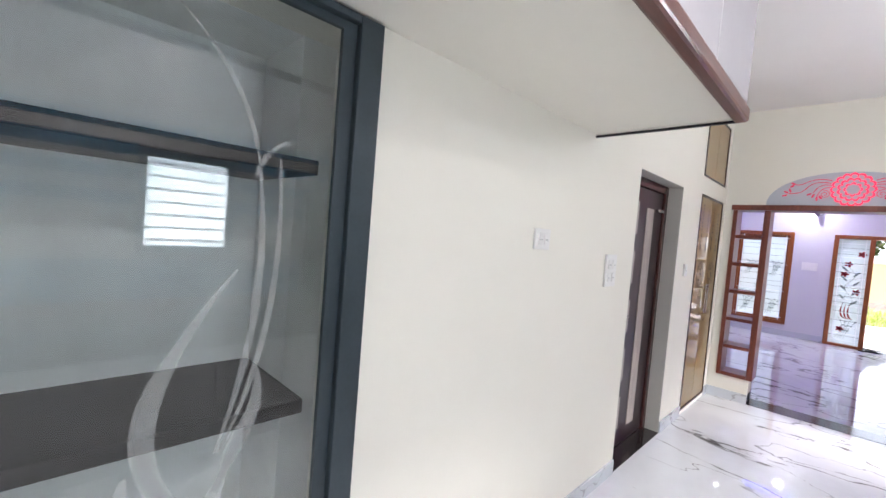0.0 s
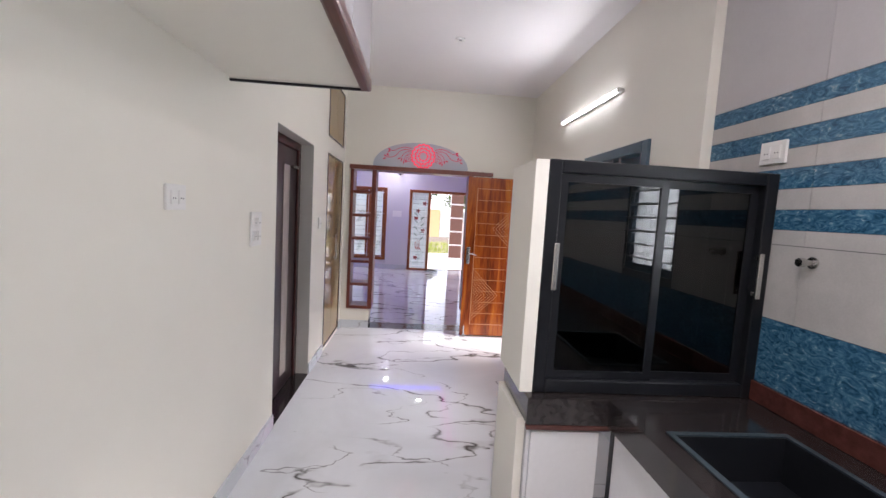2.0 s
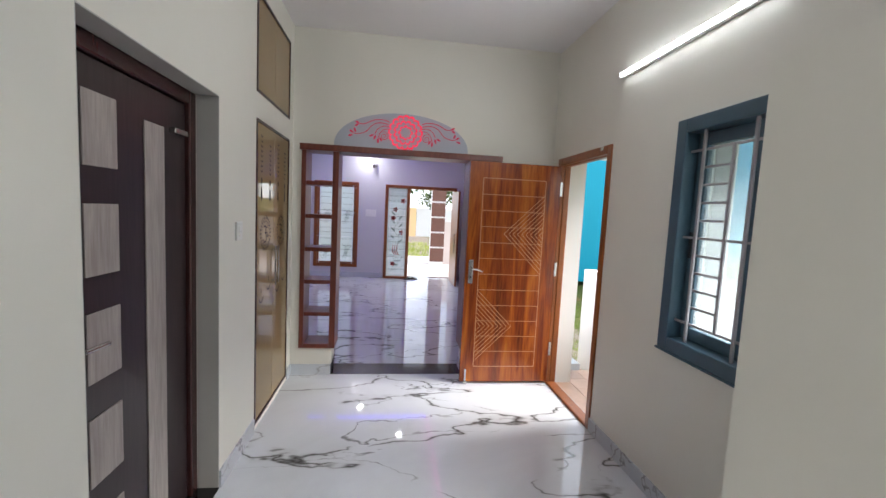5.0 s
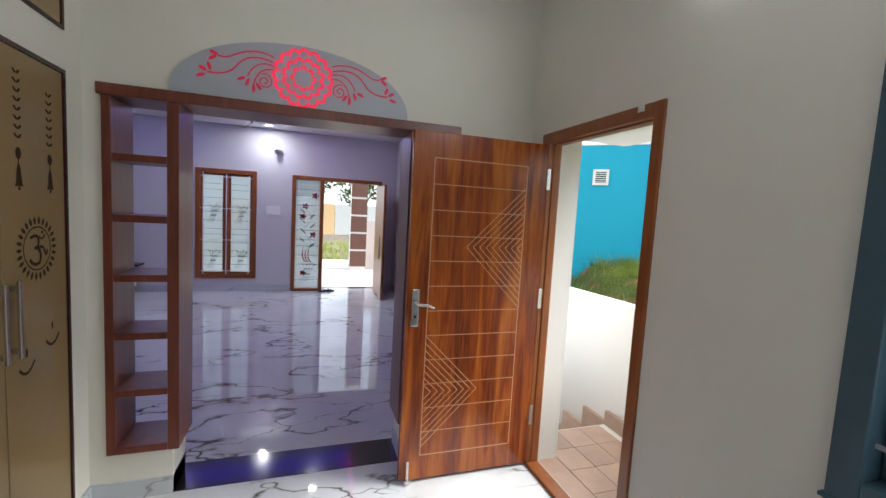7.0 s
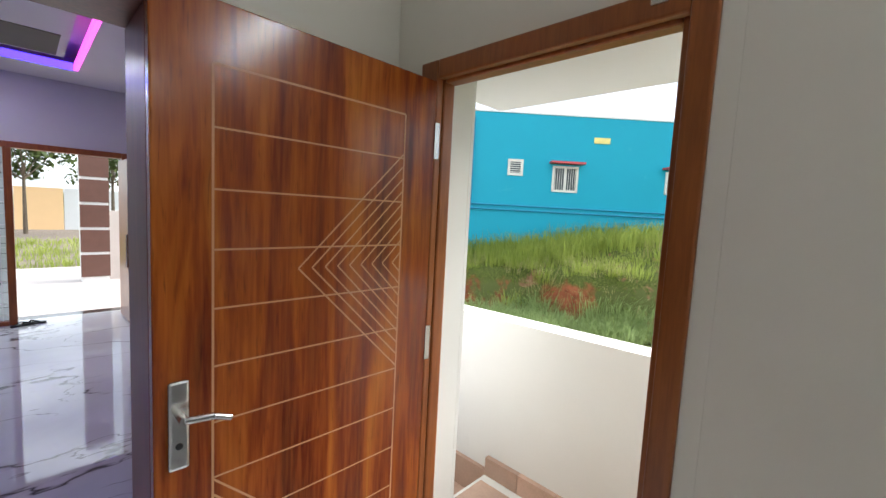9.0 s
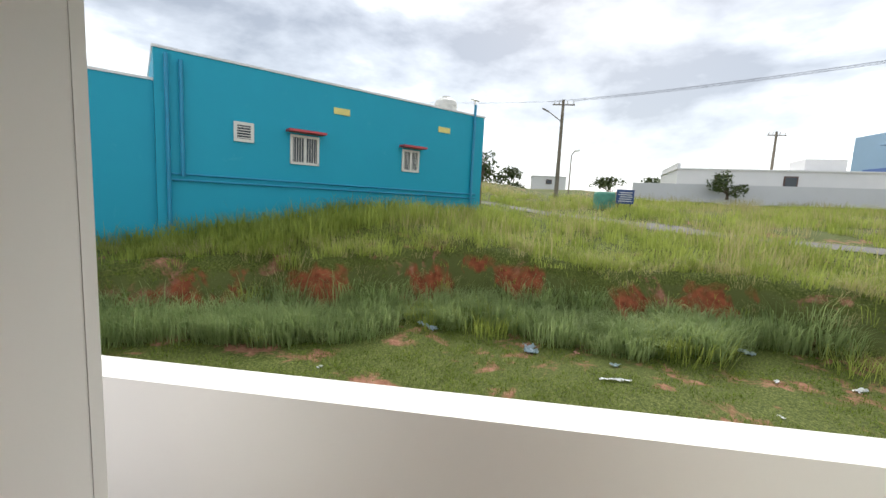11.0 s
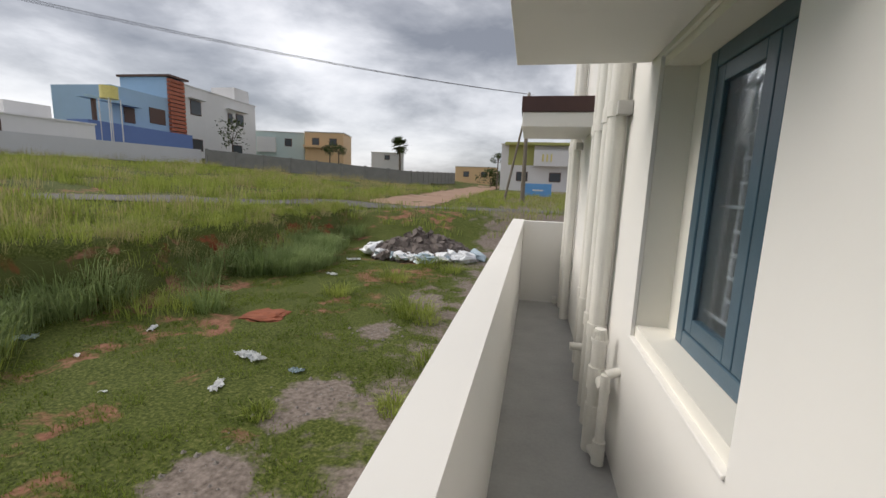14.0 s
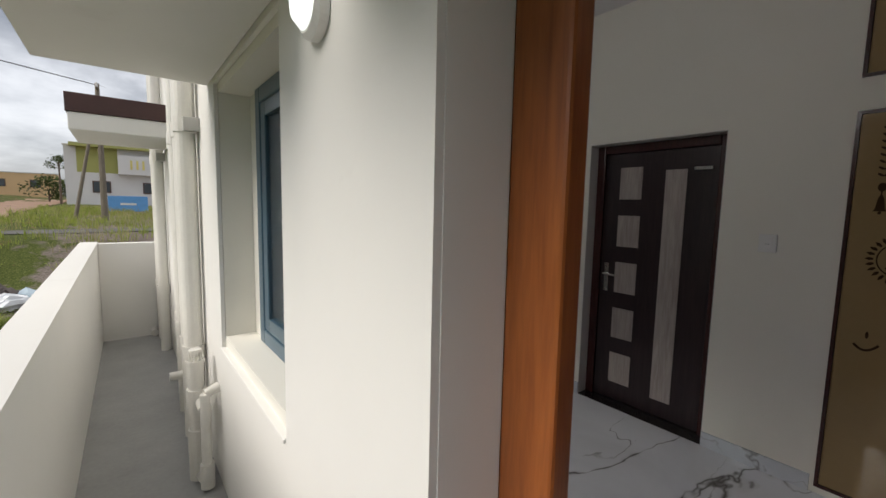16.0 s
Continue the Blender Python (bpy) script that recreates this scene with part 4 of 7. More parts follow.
def arch_panel():
    cx, base, hw, hh, y = -0.06, 2.16, 0.62, 0.325, 5.408
    t = thing("arch_panel", (cx, 5.41, base), "grey half-round panel with a backlit red flower cutout", "decor panel")
    bm = bmesh.new()
    n = 40
    for yy in (y, 5.4195):
        bm.faces.new([bm.verts.new((cx + hw * math.cos(math.pi * i / n), yy, base + hh * math.sin(math.pi * i / n) ** 0.92)) for i in range(n + 1)])
    bm.verts.ensure_lookup_table()
    m = n + 1
    for i in range(m):
        j = (i + 1) % m
        bm.faces.new((bm.verts[i], bm.verts[j], bm.verts[m + j], bm.verts[m + i]))
    part("panel", bm, ARCH_GREY, t)

    def place(u, v):
        return (cx + u, y - 0.003, v)

    fu, fv = 0.025, base + 0.155
    bm = bmesh.new()
    for r, k, size in ((0.128, 16, 0.026), (0.085, 12, 0.021), (0.046, 8, 0.015)):
        for i in range(k):
            an = 2 * math.pi * (i + 0.5 * (k == 12)) / k
            c = (fu + r * math.cos(an), fv + r * math.sin(an))
            pts = [(c[0] + size * math.cos(an + s), c[1] + size * math.sin(an + s)) for s in (-1.9, -1.3, -0.7, 0, 0.7, 1.3, 1.9)]
            stroke(bm, pts, [0.003, 0.010, 0.016, 0.019, 0.016, 0.010, 0.003], place)
    part("flower", bm, LED_RED, t, "glowing red flower cutout")
    dim = bmesh.new()
    for sg in (-1, 1):
        def pl(u, v, s=sg):
            return place(fu + s * u, v)

        stroke(dim, bez((0.155, fv + 0.06), (0.27, fv + 0.10), (0.33, fv + 0.02)) + bez((0.33, fv + 0.02), (0.37, fv - 0.045), (0.47, fv - 0.035)), 0.008, pl)
        stroke(dim, bez((0.15, fv + 0.085), (0.25, fv + 0.13), (0.36, fv + 0.06)) + bez((0.36, fv + 0.06), (0.39, fv + 0.045), (0.42, fv + 0.055), 6), 0.008, pl)
        stroke(dim, bez((0.15, fv + 0.04), (0.24, fv + 0.07), (0.28, fv - 0.03)), 0.007, pl)
        stroke(dim, bez((0.15, fv + 0.02), (0.23, fv + 0.03), (0.25, fv - 0.07)), 0.007, pl)
        spiral = [(0.195 + (0.042 - 0.0019 * i) * math.cos(0.55 * i + 1.2), fv - 0.045 + (0.042 - 0.0019 * i) * math.sin(0.55 * i + 1.2)) for i in range(20)]
        stroke(dim, spiral, 0.006, pl)
        for u, v, a in ((0.49, -0.02, 0.5), (0.50, -0.055, -0.3), (0.46, -0.005, 1.2), (0.44, 0.065, 0.4), (0.445, 0.04, -0.6), (0.28, -0.06, -1.2), (0.31, -0.045, -0.4), (0.25, -0.09, -1.6), (0.225, -0.075, -2.2)):
            disc(dim, u, fv + v, 0.022, 0.009, pl, 10, a)
    part("vine", dim, LED_DIM, t, "dim red vine cutouts")


arch_panel()


def lever_handle(parent, x, y, z, sgn):
    part("back_plate", boxes((x - 0.022, y - 0.009 * 1, z - 0.13, x + 0.022, y, z + 0.09), bevel=0.006), STEEL, parent, "satin steel handle plate")
    part("handle", rods(((x, y - 0.005, z + 0.01), (x, y - 0.055, z + 0.01), 0.010, 12), ((x, y - 0.052, z + 0.01), (x + 0.06 * sgn, y - 0.056, z + 0.005), 0.009, 12), ((x + 0.06 * sgn, y - 0.056, z + 0.005), (x + 0.10 * sgn, y - 0.053, z - 0.012), 0.008, 12)), STEEL, parent, "curved steel lever")
    part("keyhole", rods(((x, y - 0.0095, z - 0.07), (x, y - 0.0105, z - 0.07), 0.008, 12)), DARK_METAL, parent)


def side_door():
    t = thing("door_2", (RX, 4.8, 0.0), "open carved teak side door on a brown frame", "door")
    t["kind"] = "structure"
    y0, y1, zt = 4.33, 5.27, 2.15
    w = 0.088
    wr, wh = 0.056, 0.066
    part("door_frame", boxes((RX - 0.012, y0 - 0.003, 0.0, RX + 0.02, y0 + wr, zt), (RX - 0.012, y1 - w, 0.0, RX + 0.02, y1, zt), (RX - 0.012, y0 + wr, zt - wh, RX + 0.02, y1 - w, zt), bevel=0.006), TEAK_FRAME, t)
    part("door_stop", boxes((RX + 0.0201, 4.281, 0.0, RX + 0.078, y0 + 0.078, zt - 0.001), (RX + 0.0201, y1 - w - 0.004, 0.0, RX + 0.078, y1 - 0.048, zt - 0.001), (RX + 0.0201, y0 + 0.078, zt - 0.075, RX + 0.078, y1 - w - 0.004, zt - 0.001), bevel=0.008), TEAK_FRAME, t)
    part("sill", boxes((RX - 0.012, y0 + wr, -0.02, RX + 0.078, y1 - w, 0.022), bevel=0.006), TEAK_FRAME, t)
    x0, x1, ya, yb, z0, z1 = 0.555, 1.425, 5.185, 5.222, 0.02, 2.075
    leaf = part("leaf", boxes((x0, ya, z0, x1, yb, z1), bevel=0.004), TEAK, t, "carved teak door leaf standing open")
    yg = ya - 0.0012
    fx0, fx1, fz0, fz1 = x0 + 0.125, x1 - 0.155, 0.17, 1.93

    def place(u, v):
        return (u, yg, v)

    bm = bmesh.new()
    g = 0.006
    stroke(bm, [(fx0, fz0), (fx0, fz1)], g, place)
    stroke(bm, [(fx1, fz0), (fx1, fz1)], g, place)
    for i in range(13):
        z = fz0 + (fz1 - fz0) * i / 12
        stroke(bm, [(fx0, z), (fx1, z)], g * (1.0 if i in (0, 12) else 0.8), place)
    up, lo_ = 1.43, 0.56
    for k in range(9):
        s = 0.042 * k
        u = fx1 - 0.37 + s
        stroke(bm, [(u, up), (fx1, up + 0.37 - s)], g * 0.8, place)
        stroke(bm, [(u, up), (fx1, up - 0.37 + s)], g * 0.8, place)
        u = fx0 + 0.34 - s
        if u > fx0:
            stroke(bm, [(fx0, lo_ + 0.34 - s), (u, lo_)], g * 0.9, place)
            stroke(bm, [(fx0, lo_ - 0.34 + s), (u, lo_)], g * 0.8, place)
    part("carving", bm, GROOVE, leaf, "routed pale lines and chevrons")
    lever_handle(leaf, x0 + 0.05, ya, 1.09, 1)
    for z in (0.28, 1.05, 1.80):
        part("hinge", boxes((x1 - 0.018, ya - 0.004, z, x1 + 0.006, ya, z + 0.13), bevel=0.001), STEEL, leaf, "steel butt hinge")
    part("foot_bolt", rods(((x0 + 0.05, ya - 0.012, 0.03), (x0 + 0.05, ya - 0.012, 0.15), 0.009, 10), ((x0 + 0.05, ya - 0.012, 0.004), (x0 + 0.05, ya - 0.012, 0.035), 0.018, 10)), STEEL, leaf, "steel door stopper")
    part("catch", boxes((RX - 0.02, y0 + 0.10, zt - 0.035, RX - 0.0125, y0 + 0.14, zt - 0.005), bevel=0.002), STEEL, t, "small steel catch")


side_door()
# outer reveal and floor of the side door
slab("wall_door_jamb", (RX, 4.2805, 0.0, RX + 0.0195, 4.3265, 2.149), CREAM, "cream plaster beside the side door frame", "wall")
slab("threshold_side", (RX + 0.079, 4.286, -0.12, RXO + 0.0205, 5.221, -0.006), PORCH_TILE, "peach tiled step outside the side door", "threshold")
tagged(link("reveal", boxes((RX + 0.079, 4.2805, -0.02, RXO + 0.0015, 4.285, 2.149), (RX + 0.079, 5.2225, -0.02, RXO + 0.0015, 5.2695, 2.149)), OUTER), "grey-white door reveal", "trim", "", "structure")

# ---- living room ----
t = thing("false_ceiling", (-1.2, 8.4, 2.95), "dropped ceiling border with coloured cove light", "false ceiling")
part("border", boxes((0.84, 5.67, 2.96, 1.665, 11.09, 3.02), (-4.04, 5.67, 2.96, -3.2, 11.09, 3.02), (-3.2, 10.36, 2.96, 0.84, 11.09, 3.02), (-3.2, 5.67, 2.96, 0.84, 6.6, 3.02)), WHITE, t)
part("drop_panel", boxes((-2.6, 6.85, 2.98, 0.7, 9.95, 3.10)), WHITE, t)
for x in (-1.73, 0.19):
    part("inlay", boxes((x - 0.45, 9.15, 2.974, x + 0.45, 9.9, 2.9795)), simple("olive_ceiling_inlay", (0.10, 0.095, 0.05), 0.5), t, "dark olive ceiling inlay")

part("cove_strip", boxes((-3.2, 10.325, 2.955, 0.80, 10.358, 3.03)), LED_BLUE, t, "blue cove light strip")
part("cove_strip", boxes((-3.2, 6.605, 2.955, 0.80, 6.64, 3.03)), LED_BLUE, t, "blue cove light strip")
part("cove_strip", boxes((0.805, 6.65, 2.955, 0.838, 10.32, 3.03)), LED_PINK, t, "magenta cove light strip")
for x, y, dz in ((-0.67, 10.7, 0.0), (0.19, 6.97, 0.02), (0.19, 9.5, 0.014), (-1.53, 9.6, 0.014), (-1.93, 9.6, 0.014)):
    t = thing("ceiling_spot", (x, y, 2.96 + dz), "round recessed ceiling spot with lit lens", "lamp", "ceiling spots")
    part("ring", rods(((x, y, 2.959 + dz), (x, y, 2.948 + dz), 0.075, 24)), PLASTIC, t)
    part("lens", rods(((x, y, 2.9475 + dz), (x, y, 2.944 + dz), 0.055, 24)), LAMP_WHITE, t)
t = thing("fan_hook_rod", (-0.75, 9.2, 2.98), "thin dark fan hanger rod with loose wire", "fan rod")
part("rod", rods(((-0.75, 9.2, 2.70), (-0.75, 9.2, 2.979), 0.009, 8)), DARK_METAL, t)
part("wire", rods(((-0.75, 9.2, 2.70), (-0.85, 9.2, 2.62), 0.003, 6), ((-0.85, 9.2, 2.62), (-0.90, 9.2, 2.64), 0.003, 6)), DARK_METAL, t)
t = thing("wall_lamp", (-0.49, 11.1, 2.62), "small spot lamp on the lilac wall", "lamp")
part("bracket", boxes((-0.53, 11.07, 2.55, -0.47, 11.099, 2.76), bevel=0.004), PLASTIC, t)
part("spot", rods(((-0.50, 11.07, 2.58), (-0.56, 10.98, 2.55), 0.04, 14)), STEEL, t)
t = thing("switch_board", (-0.60, 11.1, 1.5), "pale switch board on the lilac wall", "switch")
part("plate", boxes((-0.72, 11.085, 1.42, -0.48, 11.099, 1.58), bevel=0.003), PLASTIC, t)
for i in range(4):
    part("rocker", boxes((-0.70 + i * 0.055, 11.079, 1.46, -0.66 + i * 0.055, 11.0845, 1.54), bevel=0.002), PLASTIC, t)


def art_pane(parent, x0, x1, z0, z1, y, flower):
    g = part("pane", boxes((x0, y - 0.003, z0, x1, y + 0.003, z1)), OBSCURE_WHITE, parent, "white obscure glass")
    g.visible_shadow = False

    def place(u, v):
        return (u, y - 0.006, v)

    xm, w, h = (x0 + x1) / 2, x1 - x0, z1 - z0
    rows = 13
    for i in range(1, rows):
        v = z0 + h * (i + 0.12 * (i % 3 - 1)) / rows
        part("came", boxes((x0 + 0.004, y - 0.0075, v - 0.003, x1 - 0.004, y - 0.0032, v + 0.003)), LEAD, g)
    for k in ((0.16,) if flower else (0.15, 0.62)):
        for i in range(4):
            stem = bez((xm - w * 0.1 * i, z0 + h * (k - 0.11)), (xm + w * 0.1, z0 + h * k), (xm + w * (0.36 - 0.2 * i), z0 + h * (k + 0.07 + 0.02 * (i % 2))), 8)
            bm = bmesh.new()
            stroke(bm, stem, 0.007, place)
            for j in (3, 5, 7):
                disc(bm, stem[j][0] + 0.012, stem[j][1], w * 0.07, 0.009, place, 8, 0.7)
            part("leaf_sprig", bm, TEAL_ART, g, "grey-green sprig painting")
    if flower:
        bm = bmesh.new()
        stroke(bm, [(xm + w * 0.16 * math.sin(i * 0.8), z0 + h * (0.36 + 0.42 * i / 14)) for i in range(15)], 0.007, place)
        for i in range(8):
            sgn = -1 if i % 2 else 1
            disc(bm, xm + sgn * w * 0.2, z0 + h * (0.40 + 0.045 * i), w * 0.16, 0.018, place, 10, sgn * 0.8)
        part("leaf_pattern", bm, TEAL_ART, g, "grey-green leaf painting")
        for u, v in ((0.3, 0.86), (-0.1, 0.76), (-0.2, 0.665), (0.25, 0.50), (-0.15, 0.14)):
            bm = bmesh.new()
            for an in range(5):
                disc(bm, xm + u * w + w * 0.07 * math.cos(an * 1.257), z0 + v * h + w * 0.06 * math.sin(an * 1.257), w * 0.085, 0.02, place, 10, an * 1.257)
            part("flower_pattern", bm, RED_ART, g, "red flower painting")
        for i in range(3):
            bm = bmesh.new()
            stroke(bm, bez((xm + w * (0.22 - 0.1 * i), z0 + h * 0.24), (xm - w * (0.05 + 0.12 * i), z0 + h * 0.26), (xm + w * (0.1 - 0.12 * i), z0 + h * 0.39), 10), [0.004, 0.012, 0.02, 0.024, 0.026, 0.026, 0.024, 0.02, 0.014, 0.008, 0.003], place)
            part("flower_pattern", bm, RED_ART, g, "red flower painting")


LEAD = simple("dark_lead_came", (0.10, 0.10, 0.105), 0.5)
TEAL_ART = simple("grey_green_glass_paint", (0.24, 0.29, 0.27), 0.4)
RED_ART = simple("red_glass_paint", (0.38, 0.03, 0.035), 0.4)


def living_window():
    a, b, z0, z1 = -1.86, -0.88, 0.24, 2.18
    t = thing("window_3", (-1.37, 11.1, z0), "brown wooden window with art glass and white grille", "window")
    t["kind"] = "structure"
    f = 0.075
    part("window_frame", boxes((a, 11.08, z0, a + f, 11.2, z1), (b - f, 11.08, z0, b, 11.2, z1), (a + f, 11.08, z0, b - f, 11.2, z0 + f), (a + f, 11.08, z1 - f, b - f, 11.2, z1), (-1.40, 11.10, z0 + f, -1.34, 11.2, z1 - f), bevel=0.006), TEAK_FRAME, t)
    for p, q in ((a + f, -1.40), (-1.34, b - f)):
        s = 0.035
        d = part("sash", boxes((p, 11.14, z0 + f, p + s, 11.17, z1 - f), (q - s, 11.14, z0 + f, q, 11.17, z1 - f), (p + s, 11.14, z0 + f, q - s, 11.17, z0 + f + s), (p + s, 11.14, z1 - f - s, q - s, 11.17, z1 - f)), TEAK_FRAME, t)
        art_pane(d, p + s, q - s, z0 + f + s, z1 - f - s, 11.155, False)
    for i in range(4):
        z = z0 + f + 0.06 + i * (z1 - z0 - 2 * f - 0.12) / 3
        part("bar", boxes((a + f - 0.02, 11.092, z - 0.006, b - f + 0.02, 11.1, z + 0.006)), WHITE_BAR, t)
    for x in (a + f + 0.05, (a + b) / 2, b - f - 0.05):
        part("bar", boxes((x - 0.007, 11.084, z0 + f, x + 0.007, 11.0915, z1 - f)), WHITE_BAR, t)


living_window()


def front_door():
    a, b, zt, xm = -0.28, 1.38, 2.17, 0.25
    t = thing("door_3", (0.5, 11.1, 0), "brown front door standing open beside an art glass side light", "door")
    t["kind"] = "structure"
    f = 0.07
    part("door_frame", boxes((a, 11.07, 0.0, a + f, 11.22, zt), (b - f, 11.07, 0.0, b, 11.22, zt), (a + f, 11.07, zt - f, b - f, 11.22, zt), (xm - 0.03, 11.07, 0.0, xm + 0.04, 11.22, zt - f), (a + f, 11.07, 0.0, xm - 0.03, 11.22, 0.05), bevel=0.006), TEAK_FRAME, t)
    art_pane(t, a + f, xm - 0.03, 0.05, zt - f, 11.16, True)
    for i in range(15):
        z = 0.12 + i * 0.135
        part("bar", boxes((a + f, 11.125, z - 0.005, xm - 0.03, 11.133, z + 0.005)), WHITE_BAR, t)
    for x in (a + f + 0.05, xm - 0.08):
        part("bar", boxes((x - 0.005, 11.117, 0.05, x + 0.005, 11.1245, zt - f)), WHITE_BAR, t)
    leaf = part("leaf", boxes((b - 0.112, 10.15, 0.015, b - 0.072, 11.06, 2.06), bevel=0.004), TEAK_FRAME, t, "front door leaf folded back inwards")
    part("handle", rods(((b - 0.113, 10.22, 0.9), (b - 0.15, 10.22, 0.9), 0.012, 10), ((b - 0.15, 10.22, 0.75), (b - 0.15, 10.22, 1.15), 0.012, 10)), STEEL, leaf, "steel pull bar")


front_door()


def shoe(at, turn):
    x, y, z = at
    t = thing("sandal", at, "black rubber sandal on the floor by the door", "sandal")
    bm = bmesh.new()
    c, s = math.cos(turn), math.sin(turn)
    out = []
    for i in range(16):
        an = 2 * math.pi * i / 16
        u, v = 0.12 * math.cos(an), 0.042 * math.sin(an) * (1.0 + 0.2 * math.cos(an))
        out.append((x + u * c - v * s, y + u * s + v * c))
    lower = [bm.verts.new((p[0], p[1], z + 0.001)) for p in out]
    upper = [bm.verts.new((p[0], p[1], z + 0.022)) for p in out]
    bm.faces.new(lower[::-1])
    bm.faces.new(upper)
    for i in range(16):
        j = (i + 1) % 16
        bm.faces.new((lower[i], lower[j], upper[j], upper[i]))
    part("sole", bm, DARK_METAL, t)
    bm = bmesh.new()
    for k in (-1, 1):
        rod(bm, (x + 0.06 * c, y + 0.06 * s, z + 0.024), (x - 0.01 * c - k * 0.035 * s, y - 0.01 * s + k * 0.035 * c, z + 0.045), 0.008, 8)
        rod(bm, (x - 0.01 * c - k * 0.035 * s, y - 0.01 * s + k * 0.035 * c, z + 0.045), (x - 0.03 * c - k * 0.04 * s, y - 0.03 * s + k * 0.04 * c, z + 0.022), 0.008, 8)
    part("strap", bm, DARK_METAL, t)


shoe((0.33, 11.00, 0.0), 0.5)
shoe((0.42, 11.03, 0.0), 0.2)

# granite stair in the far corner of the living room
t = thing("inner_stair", (-3.2, 10.0, 0), "black granite stair steps in the living room", "stair")
for i in range(3):
    part("tread", boxes((-3.9, 10.2 - 0.0 + i * 0.28, 0.17 * (i + 1) - 0.03, -2.6, 10.5 + i * 0.28, 0.17 * (i + 1)), bevel=0.004), GRANITE, t)
    part("riser", boxes((-3.9, 10.22 + i * 0.28, 0.17 * i, -2.62, 10.48 + i * 0.28, 0.17 * (i + 1) - 0.031)), LILAC, t)

# ---- porch and passage ----
def porch_steps():
    t = thing("porch_steps", (1.98, 5.9, -1.0), "peach tiled steps leading down from the porch", "steps")
    for i in range(5):
        z = -0.03 - 0.17 * (i + 1)
        part("step", boxes((1.81, 5.562 + i * 0.28, -1.05, PX + 0.02, 5.84 + i * 0.28, z), bevel=0.006), PORCH_TILE, t)


porch_steps()
wall("porch_side_wall", (1.67, 5.66, -1.05), (1.80, 7.6, 2.6), OUTER, (), "x", "white side wall along the porch steps")


def pipe_stack():
    specs = (((1.735, 1.86), 0.055, 0.0, 3.4), ((1.73, 1.62), 0.05, 0.0, 3.4), ((1.72, 1.20), 0.05, 0.0, 3.4), ((1.705, 0.85), 0.04, 0.0, 3.4), ((1.73, -0.45), 0.05, 0.0, 3.4), ((1.72, -0.95), 0.05, 0.0, 3.4))
    for (x, y), r, z0, z1 in specs:
        t = thing("drain_pipe", (x, y, z0), "tall off-white drain pipe clamped to the outer wall", "pipe", "drain pipes on the side wall")
        part("pipe", rods(((x, y, z0), (x, y, z1), r, 18)), PVC, t, smooth=False)
        for z in (0.62, 2.02):
            part("socket", rods(((x, y, z), (x, y, z + 0.09), r + 0.008, 18)), PVC, t)
        part("clamp", boxes((RXO + 0.021, y + r + 0.002, 2.02, x + 0.02, y + r + 0.05, 2.10), bevel=0.004), REVEAL, t, "grey pipe clamp")
    t = thing("vent_pipe", (1.76, 2.16, 0.0), "short off-white vent pipe with slotted cap and branch", "pipe")
    x, y = 1.765, 2.16
    part("pipe", rods(((x, y, 0.0), (x, y, 0.70), 0.040, 18)), PVC, t)
    part("lower_socket", rods(((x, y, 0.0), (x, y, 0.30), 0.050, 18)), PVC, t)
    part("tee", rods(((x, y, 0.40), (x, y, 0.54), 0.050, 18), ((x - 0.02, y + 0.02, 0.47), (x - 0.02, y + 0.16, 0.47), 0.034, 16), ((x, y - 0.09, 0.47), (x, y, 0.47), 0.030, 16)), PVC, t)
    cap = bmesh.new()
    for i in range(14):
        an = 2 * math.pi * i / 14
        c, s = math.cos(an), math.sin(an)
        rod(cap, (x + 0.042 * c, y + 0.042 * s, 0.70), (x + 0.030 * c, y + 0.030 * s, 0.765), 0.0045, 6)
    rod(cap, (x, y, 0.755), (x, y, 0.772), 0.032, 14)
    rod(cap, (x, y, 0.692), (x, y, 0.712), 0.048, 18)
    part("vent_cap", cap, PVC, t, "slotted vent cap")
    part("branch", rods(((x - 0.02, y + 0.16, 0.02), (x - 0.02, y + 0.16, 0.56), 0.026, 16), ((x - 0.02, y + 0.16, 0.56), (RXO + 0.022, y + 0.14, 0.58), 0.026, 16)), PVC, t)
    part("foot_trap", rods(((x - 0.02, y + 0.16, 0.02), (x - 0.02, y + 0.16, 0.16), 0.036, 16), ((x - 0.02, y + 0.16, 0.05), (x, y + 0.02, 0.03), 0.03, 12)), PVC, t)
    t = thing("side_stub_pipe", (1.70, 1.35, 0.33), "short off-white pipe stub on the wall", "pipe")
    part("stub", rods(((RXO + 0.022, 1.40, 0.36), (1.84, 1.40, 0.36), 0.03, 14)), PVC, t)
    t = thing("passage_outlet", (1.80, -1.128, 0.05), "short drain outlet at the passage end", "pipe")
    part("outlet", rods(((1.80, -1.129, 0.06), (1.80, -1.02, 0.05), 0.04, 14)), PVC, t)


pipe_stack()

t = thing("bulkhead_lamp", (RXO + 0.021, 3.82, 2.1), "oval white bulkhead lamp glowing on the outer wall", "lamp")
bm = bmesh.new()
pts = [(0.062 * math.cos(a), (0.075 if math.sin(a) >= 0 else -0.075) + 0.062 * math.sin(a)) for a in (2 * math.pi * (i + 0.5) / 28 for i in range(28))]
for dx, k in ((0.0, 1.0), (0.022, 1.0), (0.035, 0.9)):
    for u, v in pts:
        bm.verts.new((RXO + 0.0215 + dx, 3.82 + u * k, 2.13 + v * k))
bm.verts.ensure_lookup_table()
for r in range(2):
    for i in range(28):
        j = (i + 1) % 28
        bm.faces.new((bm.verts[r * 28 + i], bm.verts[r * 28 + j], bm.verts[(r + 1) * 28 + j], bm.verts[(r + 1) * 28 + i]))
